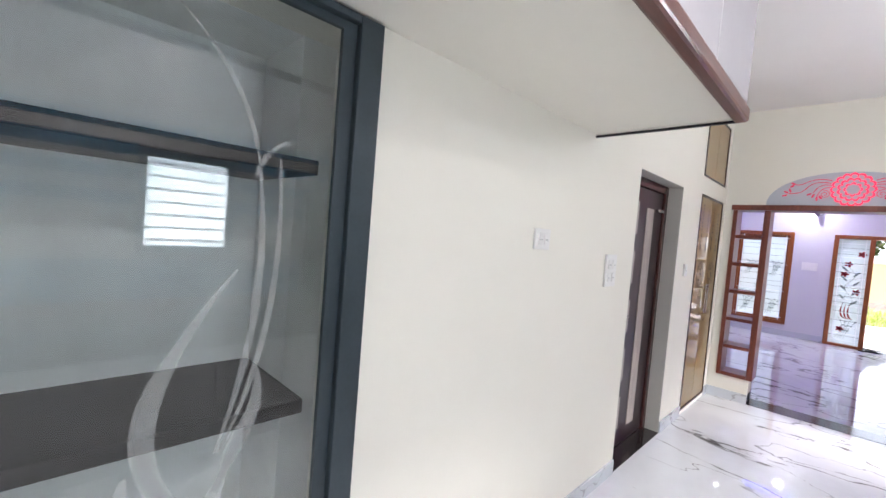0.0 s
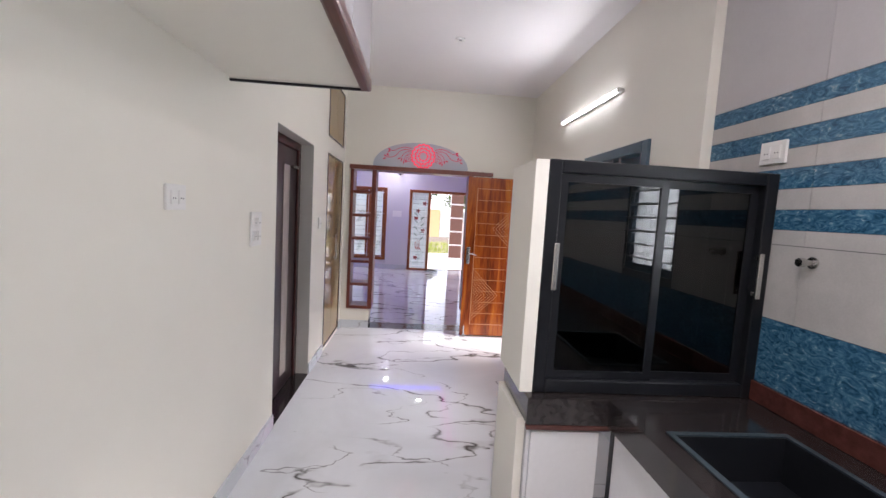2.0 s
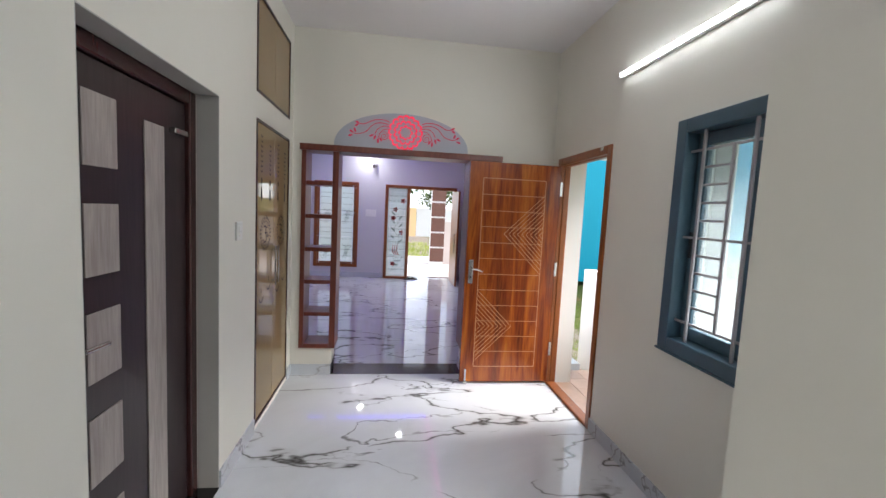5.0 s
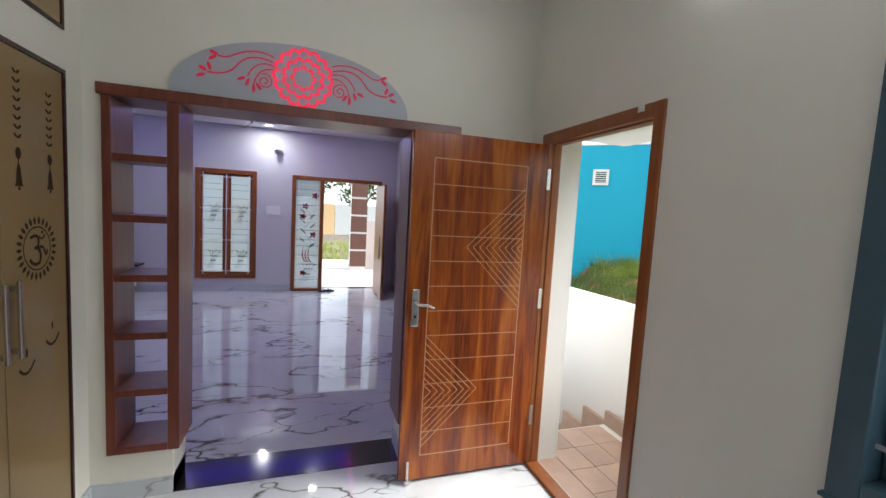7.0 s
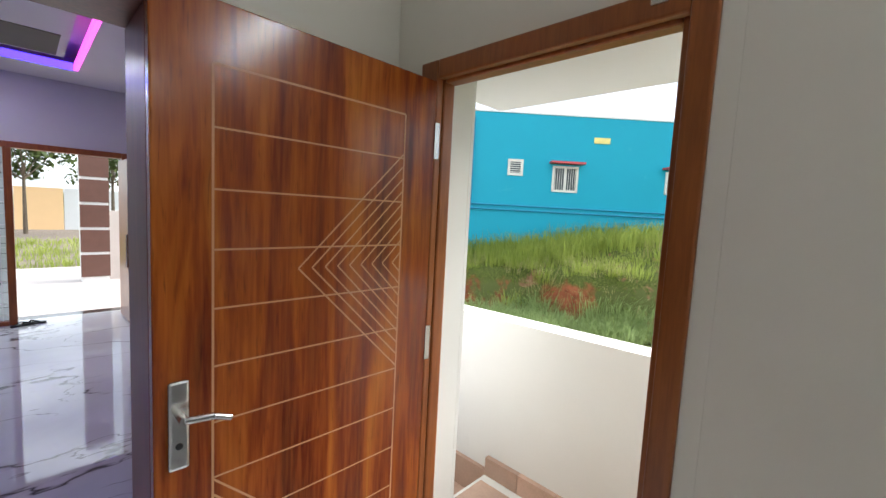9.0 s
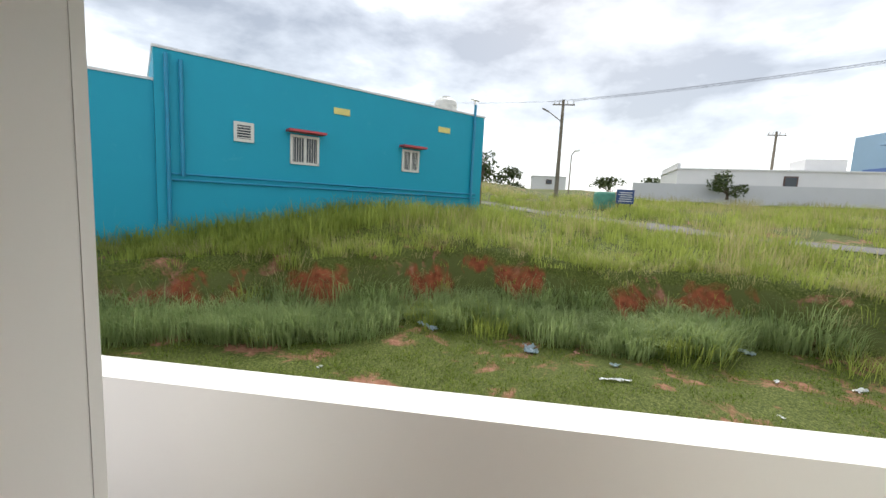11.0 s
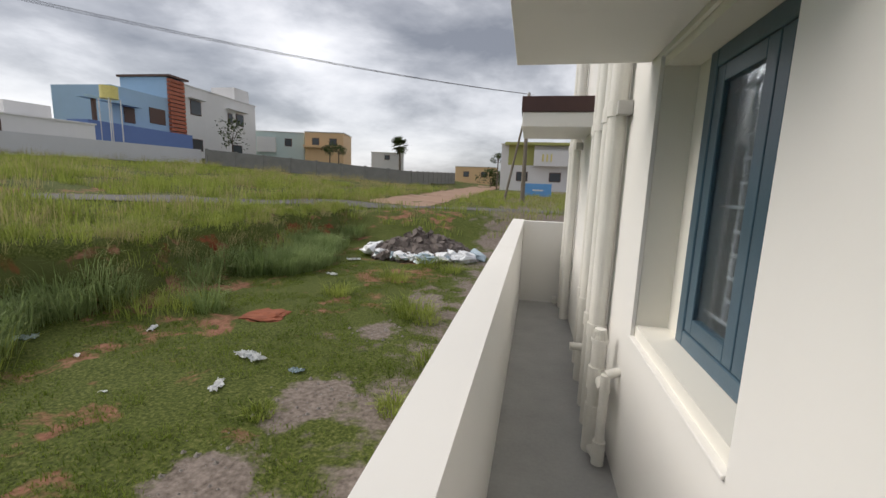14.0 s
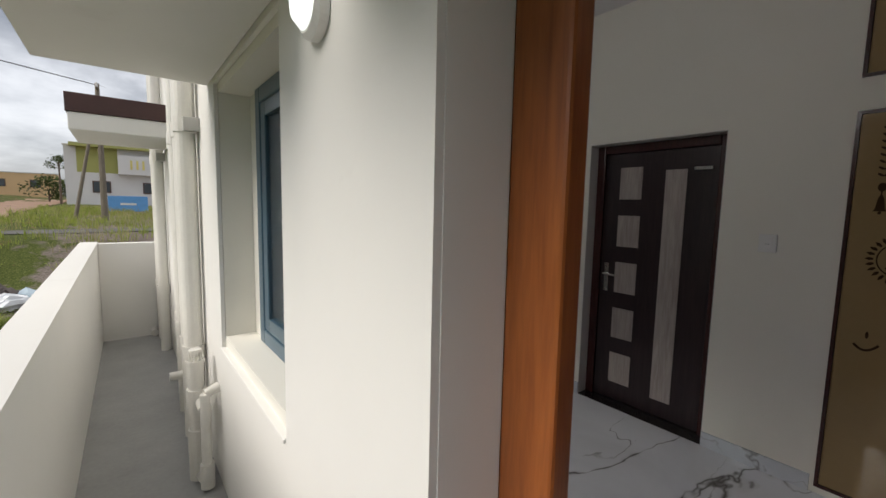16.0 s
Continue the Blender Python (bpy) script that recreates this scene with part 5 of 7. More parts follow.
bm.faces.new(bm.verts[56:84])
part("body", bm, PLASTIC, t)
bm = bmesh.new()
for dx, k in ((0.0355, 0.86), (0.055, 0.74), (0.062, 0.5)):
    for u, v in pts:
        bm.verts.new((RXO + 0.0215 + dx, 3.82 + u * k, 2.13 + v * k))
bm.verts.ensure_lookup_table()
for r in range(2):
    for i in range(28):
        j = (i + 1) % 28
        bm.faces.new((bm.verts[r * 28 + i], bm.verts[r * 28 + j], bm.verts[(r + 1) * 28 + j], bm.verts[(r + 1) * 28 + i]))
bm.faces.new(bm.verts[56:84])
part("lens", bm, BULKHEAD, t, "glowing oval lens", True)

# ---- land ----
def smooth(e0, e1, v):
    u = min(1.0, max(0.0, (v - e0) / (e1 - e0)))
    return u * u * (3 - 2 * u)


def edge_x(y):
    """Where the upper field's bank stands."""
    return 10.7 + 0.5 * math.sin(y * 0.45) + 0.35 * math.sin(y * 1.3 + 1) - max(0.0, (-y - 4)) * 0.06 - 0.38 * min(6.0, max(0.0, y - 6.5))


def land(x, y):
    b = smooth(-0.6, 0.45, x - edge_x(y) + 0.25 * noise.noise(Vector((x * 1.1, y * 1.1, 3))))
    b = max(b, smooth(11.5, 16.0, -y + 0.25 * (x - 5)))
    far = 0.085 * min(40.0, max(0.0, x - 10.5)) + 0.022 * min(70.0, max(0.0, -y - 14))
    far += 0.55 * smooth(2.5, 9, y) * smooth(9.2, 12.5, x)
    z = -1.02 + 1.18 * b + far * b
    n = noise.noise(Vector((x * 0.35, y * 0.35, 0))) * 0.16 + noise.noise(Vector((x * 1.3, y * 1.3, 5))) * 0.05
    return z + n * (0.35 + 0.65 * smooth(5.5, 9.5, x))


# bare patches on the near plot: x, y, radius
SOIL = ((6.25, 4.45, 0.16), (6.2, 5.1, 0.20), (6.05, 3.65, 0.22), (7.5, 8.9, 0.40), (7.0, -2.0, 0.22), (8.3, 6.6, 0.18), (6.6, 6.3, 0.22), (7.6, 2.2, 0.12))
GRIT = ((5.4, 4.1, 0.30), (4.8, 2.0, 0.48), (4.6, 0.4, 0.5), (4.7, -2.0, 0.35), (4.4, -4.2, 0.45))


def bare(x, y):
    return any(math.hypot(x - a, (y - b) * 0.75) < r * 0.95 for a, b, r in SOIL + GRIT)


def ground_material():
    m = Mat("grass_and_red_soil")
    big = m.noise(0.42, 5.0, 0.6, 0.6)
    mid = m.noise(1.7, 6.0, 0.65, 0.5)
    fine = m.noise(26, 4.0, 0.6)
    green = m.ramp(fine, [(0.3, (0.024, 0.034, 0.008)), (0.55, (0.085, 0.105, 0.022)), (0.75, (0.19, 0.185, 0.07))])
    soil = m.ramp(m.noise(11, 5.0), [(0.3, (0.17, 0.075, 0.045)), (0.6, (0.29, 0.145, 0.095)), (0.8, (0.36, 0.23, 0.165))])
    grey = m.ramp(m.noise(17, 5.0), [(0.3, (0.11, 0.088, 0.072)), (0.7, (0.27, 0.225, 0.195))])
    k = m.ramp(m.mix(0.55, big, mid), [(0.545, (0, 0, 0)), (0.60, (1, 1, 1))])
    col = m.mix(k, green, soil)
    sep = m.n.new("ShaderNodeSeparateXYZ")
    m.l.new(m.geo.outputs["Position"], sep.inputs[0])
    # trampled grit beside the house
    near = m.math("SUBTRACT", 5.4, sep.outputs[0])
    near = m.math("MULTIPLY", near, 0.35)
    gk = m.ramp(m.math("ADD", m.math("MULTIPLY", near, 0.27), m.mix(0.5, m.noise(0.8, 5.0, 0.6), mid)), [(0.60, (0, 0, 0)), (0.68, (1, 1, 1))])
    col = m.mix(gk, col, grey)
    # bare patches with ragged edges
    ragged = m.math("MULTIPLY", m.math("SUBTRACT", m.noise(3.5, 5.0, 0.65), 0.5), 0.9)
    for spots, paint in ((SOIL, soil), (GRIT, grey)):
        total = None
        for a, b, r in spots:
            dx = m.math("SUBTRACT", sep.outputs[0], a)
            dy = m.math("MULTIPLY", m.math("SUBTRACT", sep.outputs[1], b), 0.75)
            d = m.math("SQRT", m.math("ADD", m.math("MULTIPLY", dx, dx), m.math("MULTIPLY", dy, dy)), 0)
            e = m.math("SUBTRACT", r, d)
            total = e if total is None else m.math("MAXIMUM", total, e)
        pk = m.ramp(m.math("ADD", m.math("ADD", total, ragged), 0.5), [(0.50, (0, 0, 0)), (0.62, (1, 1, 1))])
        col = m.mix(pk, col, paint)
    # bare red earth where the bank is steep
    ns = m.n.new("ShaderNodeSeparateXYZ")
    m.l.new(m.geo.outputs["Normal"], ns.inputs[0])
    red_k = m.ramp(m.noise(0.75, 4.0, 0.6, 0.3), [(0.53, (0, 0, 0)), (0.58, (1, 1, 1))])
    sk = m.ramp(m.math("ADD", ns.outputs[2], m.math("MULTIPLY", m.math("SUBTRACT", mid, 0.5), 0.5)), [(0.56, (1, 1, 1)), (0.68, (0, 0, 0))])
    red = m.ramp(m.noise(7, 6.0), [(0.3, (0.12, 0.034, 0.016)), (0.65, (0.27, 0.085, 0.04))])
    col = m.mix(sk, col, m.mix(red_k, (0.085, 0.10, 0.03), red))
    m.colour(col).gloss(0.95, 0, 0.15)
    return m.bump(fine, 0.6, 0.03).m


GROUND = ground_material()


def build_ground():
    xs = list(np.concatenate([np.arange(-400, 2.4, 40.0)[:-0 or None], [1.6], np.arange(2.42, 14, 0.25), np.arange(14, 50, 1.2), np.arange(50, 420, 30)]))
    xs = sorted({round(float(v), 3) for v in xs if v < 1.0 or v >= 1.6})
    ys = sorted({round(float(v), 3) for v in np.concatenate([np.arange(-420, -60, 30), np.arange(-60, -16, 1.5), np.arange(-16, 16, 0.25), np.arange(16, 40, 1.5), np.arange(40, 420, 30)])})
    verts = [(x, y, land(x, y) if x > 1.5 or not -2 < y < 12 else -1.06) for x in xs for y in ys]
    ny = len(ys)
    faces = [(i * ny + j, (i + 1) * ny + j, (i + 1) * ny + j + 1, i * ny + j + 1) for i in range(len(xs) - 1) for j in range(ny - 1)]
    me = bpy.data.meshes.new("ground")
    me.from_pydata(verts, [], faces)
    me.materials.append(GROUND)
    for p in me.polygons:
        p.use_smooth = True
    tagged(new("ground", me), "uneven grassy plot with bare red soil and a bank", "ground", "", "structure")


build_ground()

LEAF_MATS = []
for nm, a, b in (("fresh_grass", (0.15, 0.20, 0.03), (0.40, 0.45, 0.11)), ("dry_grass", (0.30, 0.27, 0.11), (0.46, 0.41, 0.21)), ("blue_green_weed", (0.13, 0.19, 0.055), (0.34, 0.42, 0.18)), ("low_turf", (0.06, 0.10, 0.011), (0.22, 0.28, 0.045))):
    m = Mat(nm)
    f = m.n.new("ShaderNodeNewGeometry")
    col = m.mix(0.5, m.ramp(f.outputs["Random Per Island"], [(0, a), (1, b)]), m.ramp(m.noise(0.9, 4.0), [(0.35, a), (0.65, b)]))
    m.colour(col).gloss(0.7, 0, 0.2)
    thin, both = m.n.new("ShaderNodeBsdfTranslucent"), m.n.new("ShaderNodeMixShader")
    m.l.new(col, thin.inputs["Color"])
    both.inputs[0].default_value = 0.45
    m.l.new(m.bsdf.outputs[0], both.inputs[1])
    m.l.new(thin.outputs[0], both.inputs[2])
    m.l.new(both.outputs[0], m.out.inputs[0])
    LEAF_MATS.append(m.m)

RNG = np.random.default_rng(7)


def blades(name, spots, height, spread, count, width, mat, label, lean=0.5, curl=0.25):
    """Tufts of bent grass blades, each of three cross-sections."""
    V, F = [], []
    for x, y, s in spots:
        z = land(x, y) - 0.02
        n = max(3, int(count * (0.6 + 0.8 * RNG.random())))
        an = RNG.random(n) * 2 * np.pi
        rad = spread * s * np.sqrt(RNG.random(n))
        hh = height * s * (0.55 + 0.6 * RNG.random(n))
        ln = lean * (0.3 + RNG.random(n)) * hh
        az = an + RNG.normal(0, 0.6, n)
        for i in range(n):
            px, py = x + rad[i] * math.cos(an[i]), y + rad[i] * math.sin(an[i])
            dx, dy = math.cos(az[i]), math.sin(az[i])
            wx, wy = -dy * width / 2, dx * width / 2
            k = len(V)
            mx, my, mz = px + dx * ln[i] * 0.3, py + dy * ln[i] * 0.3, z + hh[i] * 0.6
            V += [(px - wx, py - wy, z), (px + wx, py + wy, z), (mx - wx * 0.8, my - wy * 0.8, mz), (mx + wx * 0.8, my + wy * 0.8, mz), (px + dx * ln[i], py + dy * ln[i], z + hh[i] * (1 - curl * RNG.random()))]
            F += [(k, k + 1, k + 3, k + 2), (k + 2, k + 3, k + 4)]
    me = bpy.data.meshes.new(name)
    me.from_pydata(V, [], F)
    me.materials.append(mat)
    return tagged(new(name, me), label, "grass", "", "stuff")


def scatter(n, x0, x1, y0, y1, test, smin=0.6, smax=1.3):
    out = []
    while len(out) < n:
        x, y = x0 + (x1 - x0) * RNG.random(), y0 + (y1 - y0) * RNG.random()
        if test(x, y):
            out.append((x, y, smin + (smax - smin) * RNG.random()))
    return out


def patch(x, y, s=0.6, off=0.0):
    return noise.noise(Vector((x * s + off, y * s - off, off)))


LANE = [(26, 12), (22.8, 2.6), (18, -4), (14.5, -11), (12, -17), (4.6, -18.3), (-12, -19.2)]


def in_road(x, y):
    if abs(x - 9.6) < 2.3 and y < -18.5:
        return True
    p = Vector((x, y))
    for a, b in zip(LANE, LANE[1:]):
        a, b = Vector(a), Vector(b)
        k = max(0.0, min(1.0, (p - a).dot(b - a) / (b - a).length_squared))
        if (p - a.lerp(b, k)).length < 0.85:
            return True
    return False


# short turf on the near plot
blades("short_turf", scatter(8200, 2.6, 10.4, -10, 13, lambda x, y: not bare(x, y) and patch(x, y, 0.9, 3) > -0.16 and x > 2.6 + 1.6 * patch(x, y, 0.8, 9) + 1.0), 0.075, 0.12, 11, 0.009, LEAF_MATS[3], "short patchy green turf", 0.9)
blades("short_turf", scatter(3200, 11.0, 16.0, -12, 13, lambda x, y: not in_road(x, y)), 0.15, 0.18, 9, 0.011, LEAF_MATS[0], "short green turf on the upper field", 0.9)
# weeds along the bank
blades("bank_weeds", scatter(900, 6.6, 12.0, -12, 15, lambda x, y: -1.9 < x - edge_x(y) < -0.2 and patch(x, y, 0.5, 1) > (-0.10 if y < 2 else -0.3)), 0.66, 0.30, 52, 0.013, LEAF_MATS[2], "dense blue-green weeds along the bank", 0.75, 0.5)
blades("bank_grass", scatter(600, 7.2, 13.0, -14, 15, lambda x, y: 0.25 < x - edge_x(y) < 1.8 or (-1.8 < x - edge_x(y) < 0 and patch(x, y, 0.7, 4) > 0.1)), 0.40, 0.25, 26, 0.013, LEAF_MATS[0], "long green grass on the bank", 0.9, 0.5)
blades("dry_bank_grass", scatter(300, 9.0, 13.0, -14, 14, lambda x, y: -1.0 < x - edge_x(y) < 1.2 and patch(x, y, 0.7, 4) > -0.1), 0.42, 0.25, 22, 0.007, LEAF_MATS[1], "dry straw-coloured grass on the bank", 1.3, 0.9)
# tall grass on the upper field
blades("field_grass", scatter(2600, 12.6, 34, -30, 22, lambda x, y: not in_road(x, y) and patch(x, y, 0.22, 2) > -0.18), 0.50, 0.5, 22, 0.022, LEAF_MATS[0], "tall green grass on the upper field", 0.5)
blades("field_straw", scatter(1500, 11.5, 40, -40, 22, lambda x, y: not in_road(x, y) and patch(x, y, 0.25, 6) > 0.0), 0.72, 0.5, 16, 0.014, LEAF_MATS[1], "tall seeding dry grass on the upper field", 0.45)
blades("house_weeds", scatter(420, 9.2, 18.5, 4.0, 14.0, lambda x, y: 0.1 < ((x - 10.2) * -0.695 + (y - 13.3) * -0.719) < 2.6), 0.62, 0.4, 26, 0.015, LEAF_MATS[0], "tall grass along the blue house", 0.5)
blades("south_grass", scatter(1100, -14, 16, -46, -13, lambda x, y: not in_road(x, y)), 0.45, 0.5, 20, 0.022, LEAF_MATS[0], "tall green grass beyond the side lane", 0.6)
blades("south_straw", scatter(420, -14, 16, -46, -13, lambda x, y: not in_road(x, y)), 0.6, 0.5, 14, 0.016, LEAF_MATS[1], "dry seeding grass beyond the side lane", 0.6)
blades("near_weeds", [(4.3, -3.0, 1.0), (4.6, -3.3, 0.8), (4.0, -2.7, 0.7), (5.6, -5.6, 1.0), (6.4, -3.9, 0.8), (3.6, 0.4, 0.5), (3.5, -0.9, 0.6), (9.2, 1.2, 1.7), (9.5, 1.7, 1.5), (9.0, -1.4, 1.4), (9.6, 5.0, 1.6), (10.2, 6.4, 1.6), (5.2, -7.8, 1.1), (4.4, -7.2, 0.9), (6.6, -9.6, 1.2), (5.0, 0.9, 0.4)], 0.42, 0.38, 150, 0.012, LEAF_MATS[0], "loose clumps of green weeds on the plot", 0.9, 0.5)

# roads
ASPHALT = simple("grey_worn_asphalt", (0.11, 0.105, 0.095), 0.9, 0, 0.2, 2, 0.3, 30)
DIRT = simple("pale_red_dirt_road", (0.30, 0.19, 0.13), 0.95, 0, 0.2, 1, 0.3, 20)


def road(name, pts, width, mat, label):
    bm = bmesh.new()
    fine = []
    for (ax, ay), (bx_, by) in zip(pts, pts[1:]):
        n = max(2, int(math.hypot(bx_ - ax, by - ay) / 1.0))
        fine += [(ax + (bx_ - ax) * i / n, ay + (by - ay) * i / n) for i in range(n)]
    fine.append(pts[-1])
    prev = None
    for i, p in enumerate(fine):
        q, o = fine[min(i + 1, len(fine) - 1)], fine[max(i - 1, 0)]
        d = Vector((q[0] - o[0], q[1] - o[1])).normalized()
        row = []
        for k in range(5):
            w = width * (k / 4 - 0.5) * (1 + 0.08 * math.sin(i * 1.7 + k))
            x, y = p[0] - d.y * w, p[1] + d.x * w
            row.append(bm.verts.new((x, y, land(x, y) + 0.035)))
        if prev:
            for k in range(4):
                bm.faces.new((prev[k], prev[k + 1], row[k + 1], row[k]))
        prev = row
    tagged(link(name, bm, mat), label, "road", "", "structure")


road("road", LANE, 1.8, ASPHALT, "narrow worn asphalt lane across the field")
road("road_far", [(10.2, -18.6), (9.6, -30), (9.4, -50), (9.2, -75)], 4.2, DIRT, "reddish dirt road running off")


# ---- blue house ----
BLUE_WALL = painted_wall("bright_blue_wall_paint", (0.008, 0.335, 0.475), (0.10, 0.44, 0.54), 0.45)
BLUE_PIPE = simple("blue_painted_pipe", (0.012, 0.25, 0.42), 0.4)
RED_SHADE = simple("red_painted_sunshade", (0.50, 0.06, 0.07), 0.5)
YELLOW = simple("pale_yellow_vent", (0.75, 0.65, 0.22), 0.5)
WIN_WHITE = simple("white_window_frame", (0.68, 0.67, 0.62), 0.5)
DARK_PANE = Mat("dark_far_window_glass").colour((0.06, 0.07, 0.08)).gloss(0.1).m
HOUSE_WHITE = painted_wall("white_house_paint", (0.74, 0.73, 0.72), (0.3, 0.28, 0.26), 0.3)


def blue_house():
    A, B = Vector((10.2, 13.3)), Vector((17.85, 5.9))
    u = (B - A).normalized()
    L = (B - A).length
    nrm = Vector((-u.y, u.x))
    if nrm.x < 0:
        nrm = -nrm
    z0, z1 = 0.3, 4.9
    t = thing("blue_house", (14, 9.6, z0), "bright blue single-storey house with small shaded windows", "house")
    rot = Matrix(((u.x, nrm.x, 0, A.x), (u.y, nrm.y, 0, A.y), (0, 0, 1, 0), (0, 0, 0, 1)))

    def put(bm):
        bmesh.ops.transform(bm, matrix=rot, verts=bm.verts)
        return bm

    part("wall", put(boxes((0, 0, -0.8, L, 7.0, z1))), BLUE_WALL, t)
    part("annex_wall", put(boxes((-7, 0.15, -0.8, -0.005, 6.5, 4.15))), BLUE_WALL, t)
    part("coping", put(boxes((-0.03, -0.03, z1, L + 0.03, 7.03, z1 + 0.06))), HOUSE_WHITE, t, "pale roof coping")
    part("coping", put(boxes((-7.03, 0.12, 4.15, -0.006, 6.53, 4.21))), HOUSE_WHITE, t, "pale roof coping")
    for zz in (1.95, 1.80):
        part("service_pipe", put(rods(((0.3, -0.05, zz), (L - 0.3, -0.05, zz - 0.03), 0.025, 8))), BLUE_PIPE, t)
    for s, a, b in ((0.25, z0, 4.8), (0.55, 1.9, 4.7), (L - 0.55, z0, 5.3)):
        part("downpipe", put(rods(((s, -0.07, a), (s, -0.07, b), 0.05, 10))), BLUE_PIPE, t)
    part("roof_pipe", put(rods(((L - 0.55, -0.02, 4.96), (L - 0.55, -0.02, 5.5), 0.03, 8), ((L - 0.75, -0.02, 5.48), (L - 0.35, -0.02, 5.48), 0.03, 8))), PVC, t)
    # windows: along, sill, head, width
    for s, za, zb, w in ((3.62, 2.46, 3.30, 0.85), (7.30, 2.55, 3.30, 0.70)):
        wd = part("window", put(boxes((s - w / 2, -0.04, za, s - w / 2 + 0.07, 0.0, zb), (s + w / 2 - 0.07, -0.04, za, s + w / 2, 0.0, zb), (s - w / 2, -0.04, za - 0.001, s + w / 2, -0.002, za + 0.07), (s - w / 2 + 0.07, -0.04, zb - 0.07, s + w / 2 - 0.07, -0.001, zb), (s - 0.04, -0.045, za + 0.07, s + 0.04, 0.0, zb - 0.07))), WIN_WHITE, t)
        part("pane", put(boxes((s - w / 2 + 0.07, -0.012, za + 0.07, s + w / 2 - 0.07, -0.008, zb - 0.07))), DARK_PANE, wd)
        bm = bmesh.new()
        for k in range(10):
            xx = s - w / 2 + 0.1 + (w - 0.2) * k / 9
            rod(bm, (xx, -0.025, za + 0.07), (xx, -0.025, zb - 0.07), 0.008, 6)
        part("bars", put(bm), WIN_WHITE, wd)
        part("sunshade", put(boxes((s - w / 2 - 0.12, -0.35, zb + 0.06, s + w / 2 + 0.12, -0.002, zb + 0.12))), RED_SHADE, wd, "red painted sunshade")
    for s, zc, w in ((1.97, 3.18, 0.50), (-1.5, 3.1, 0.50)):
        yo = 0.15 if s < 0 else 0
        wd = part("ventilator", put(boxes((s - w / 2, yo - 0.05, zc - 0.26, s - w / 2 + 0.08, yo, zc + 0.26), (s + w / 2 - 0.08, yo - 0.05, zc - 0.26, s + w / 2, yo, zc + 0.26), (s - w / 2 + 0.08, yo - 0.05, zc - 0.26, s + w / 2 - 0.08, yo, zc - 0.18), (s - w / 2 + 0.08, yo - 0.05, zc + 0.18, s + w / 2 - 0.08, yo, zc + 0.26))), WIN_WHITE, t, "cream framed louvred ventilator")
        part("backing", put(boxes((s - w / 2 + 0.08, yo - 0.012, zc - 0.18, s + w / 2 - 0.08, yo - 0.006, zc + 0.18))), DARK_PANE, wd)
        for k in range(5):
            part("louvre", put(boxes((s - w / 2 + 0.08, yo - 0.04, zc - 0.16 + k * 0.07, s + w / 2 - 0.08, yo - 0.015, zc - 0.14 + k * 0.07))), WIN_WHITE, wd)
    for s in (4.75, 8.7):
        part("ventilator", put(boxes((s - 0.26, -0.03, 4.08, s + 0.26, -0.001, 4.27))), YELLOW, t, "pale yellow air vent")
    tk = thing("water_tank", (16.9, 7.8, z1 + 0.06), "white ribbed rooftop water tank", "water tank")
    c = Vector((*(A + u * (L - 1.1) + nrm * 1.1), 0))
    bm = bmesh.new()
    for k in range(6):
        rod(bm, (c.x, c.y, 4.961 + k * 0.09), (c.x, c.y, 5.05 + k * 0.09), 0.42 if k % 2 else 0.45, 22)
    rod(bm, (c.x, c.y, 5.50), (c.x, c.y, 5.64), 0.42, 22, 0.2)
    rod(bm, (c.x, c.y, 5.64), (c.x, c.y, 5.70), 0.16, 16)
    part("tank", bm, simple("off_white_tank", (0.6, 0.6, 0.56), 0.5), tk)


blue_house()


def far_house(name, x, y, turn, w, d, h, mat, label, windows=(), z0=None, extra=()):
    """A plain far house; windows: (along, sill, width, height) on the face towards the plot; extra: boxes in its own axes with a material."""
    z = land(x, y) - 0.3 if z0 is None else z0
    t = thing(name, (x, y, z), label, "house")
    m = pose(x, y, z, 0, 0, turn)

    def put(bm):
        bmesh.ops.transform(bm, matrix=m, verts=bm.verts)
        return bm

    part("wall", put(boxes((-w / 2, 0, -3.5, w / 2, d, h))), mat, t)
    part("roof", put(boxes((-w / 2 - 0.1, -0.1, h, w / 2 + 0.1, d + 0.1, h + 0.12))), HOUSE_WHITE, t)
    for s, za, ww, hh in windows:
        wd = part("window", put(boxes((s - ww / 2, -0.06, za, s + ww / 2, -0.001, za + hh))), WIN_BROWN, t)
        part("pane", put(boxes((s - ww / 2 + 0.1, -0.08, za + 0.1, s + ww / 2 - 0.1, -0.061, za + hh - 0.1))), DARK_PANE, wd)
    for nm, row, mt in extra:
        part(nm, put(boxes(row)), mt, t)
    return t


WIN_BROWN = simple("brown_far_window_frame", (0.10, 0.05, 0.035), 0.5)
PALE_BLUE = painted_wall("pale_blue_house_paint", (0.36, 0.52, 0.68))
DEEP_BLUE = painted_wall("mid_blue_house_paint", (0.14, 0.22, 0.48))
TERRA = simple("terracotta_slats", (0.42, 0.12, 0.06), 0.6, 0, 0.2, 3)
PEACH = painted_wall("peach_house_paint", (0.74, 0.50, 0.28))
LIME = painted_wall("yellow_green_house_paint", (0.42, 0.42, 0.14))
MINT = painted_wall("pale_mint_house_paint", (0.55, 0.66, 0.64))
GREY_BLOCK = simple("grey_concrete_panels", (0.24, 0.235, 0.22), 0.85, 0, 0.15, 1.5, 0.2, 10)
COMPOUND = painted_wall("white_compound_wall", (0.62, 0.62, 0.64), (0.3, 0.28, 0.26), 0.4)


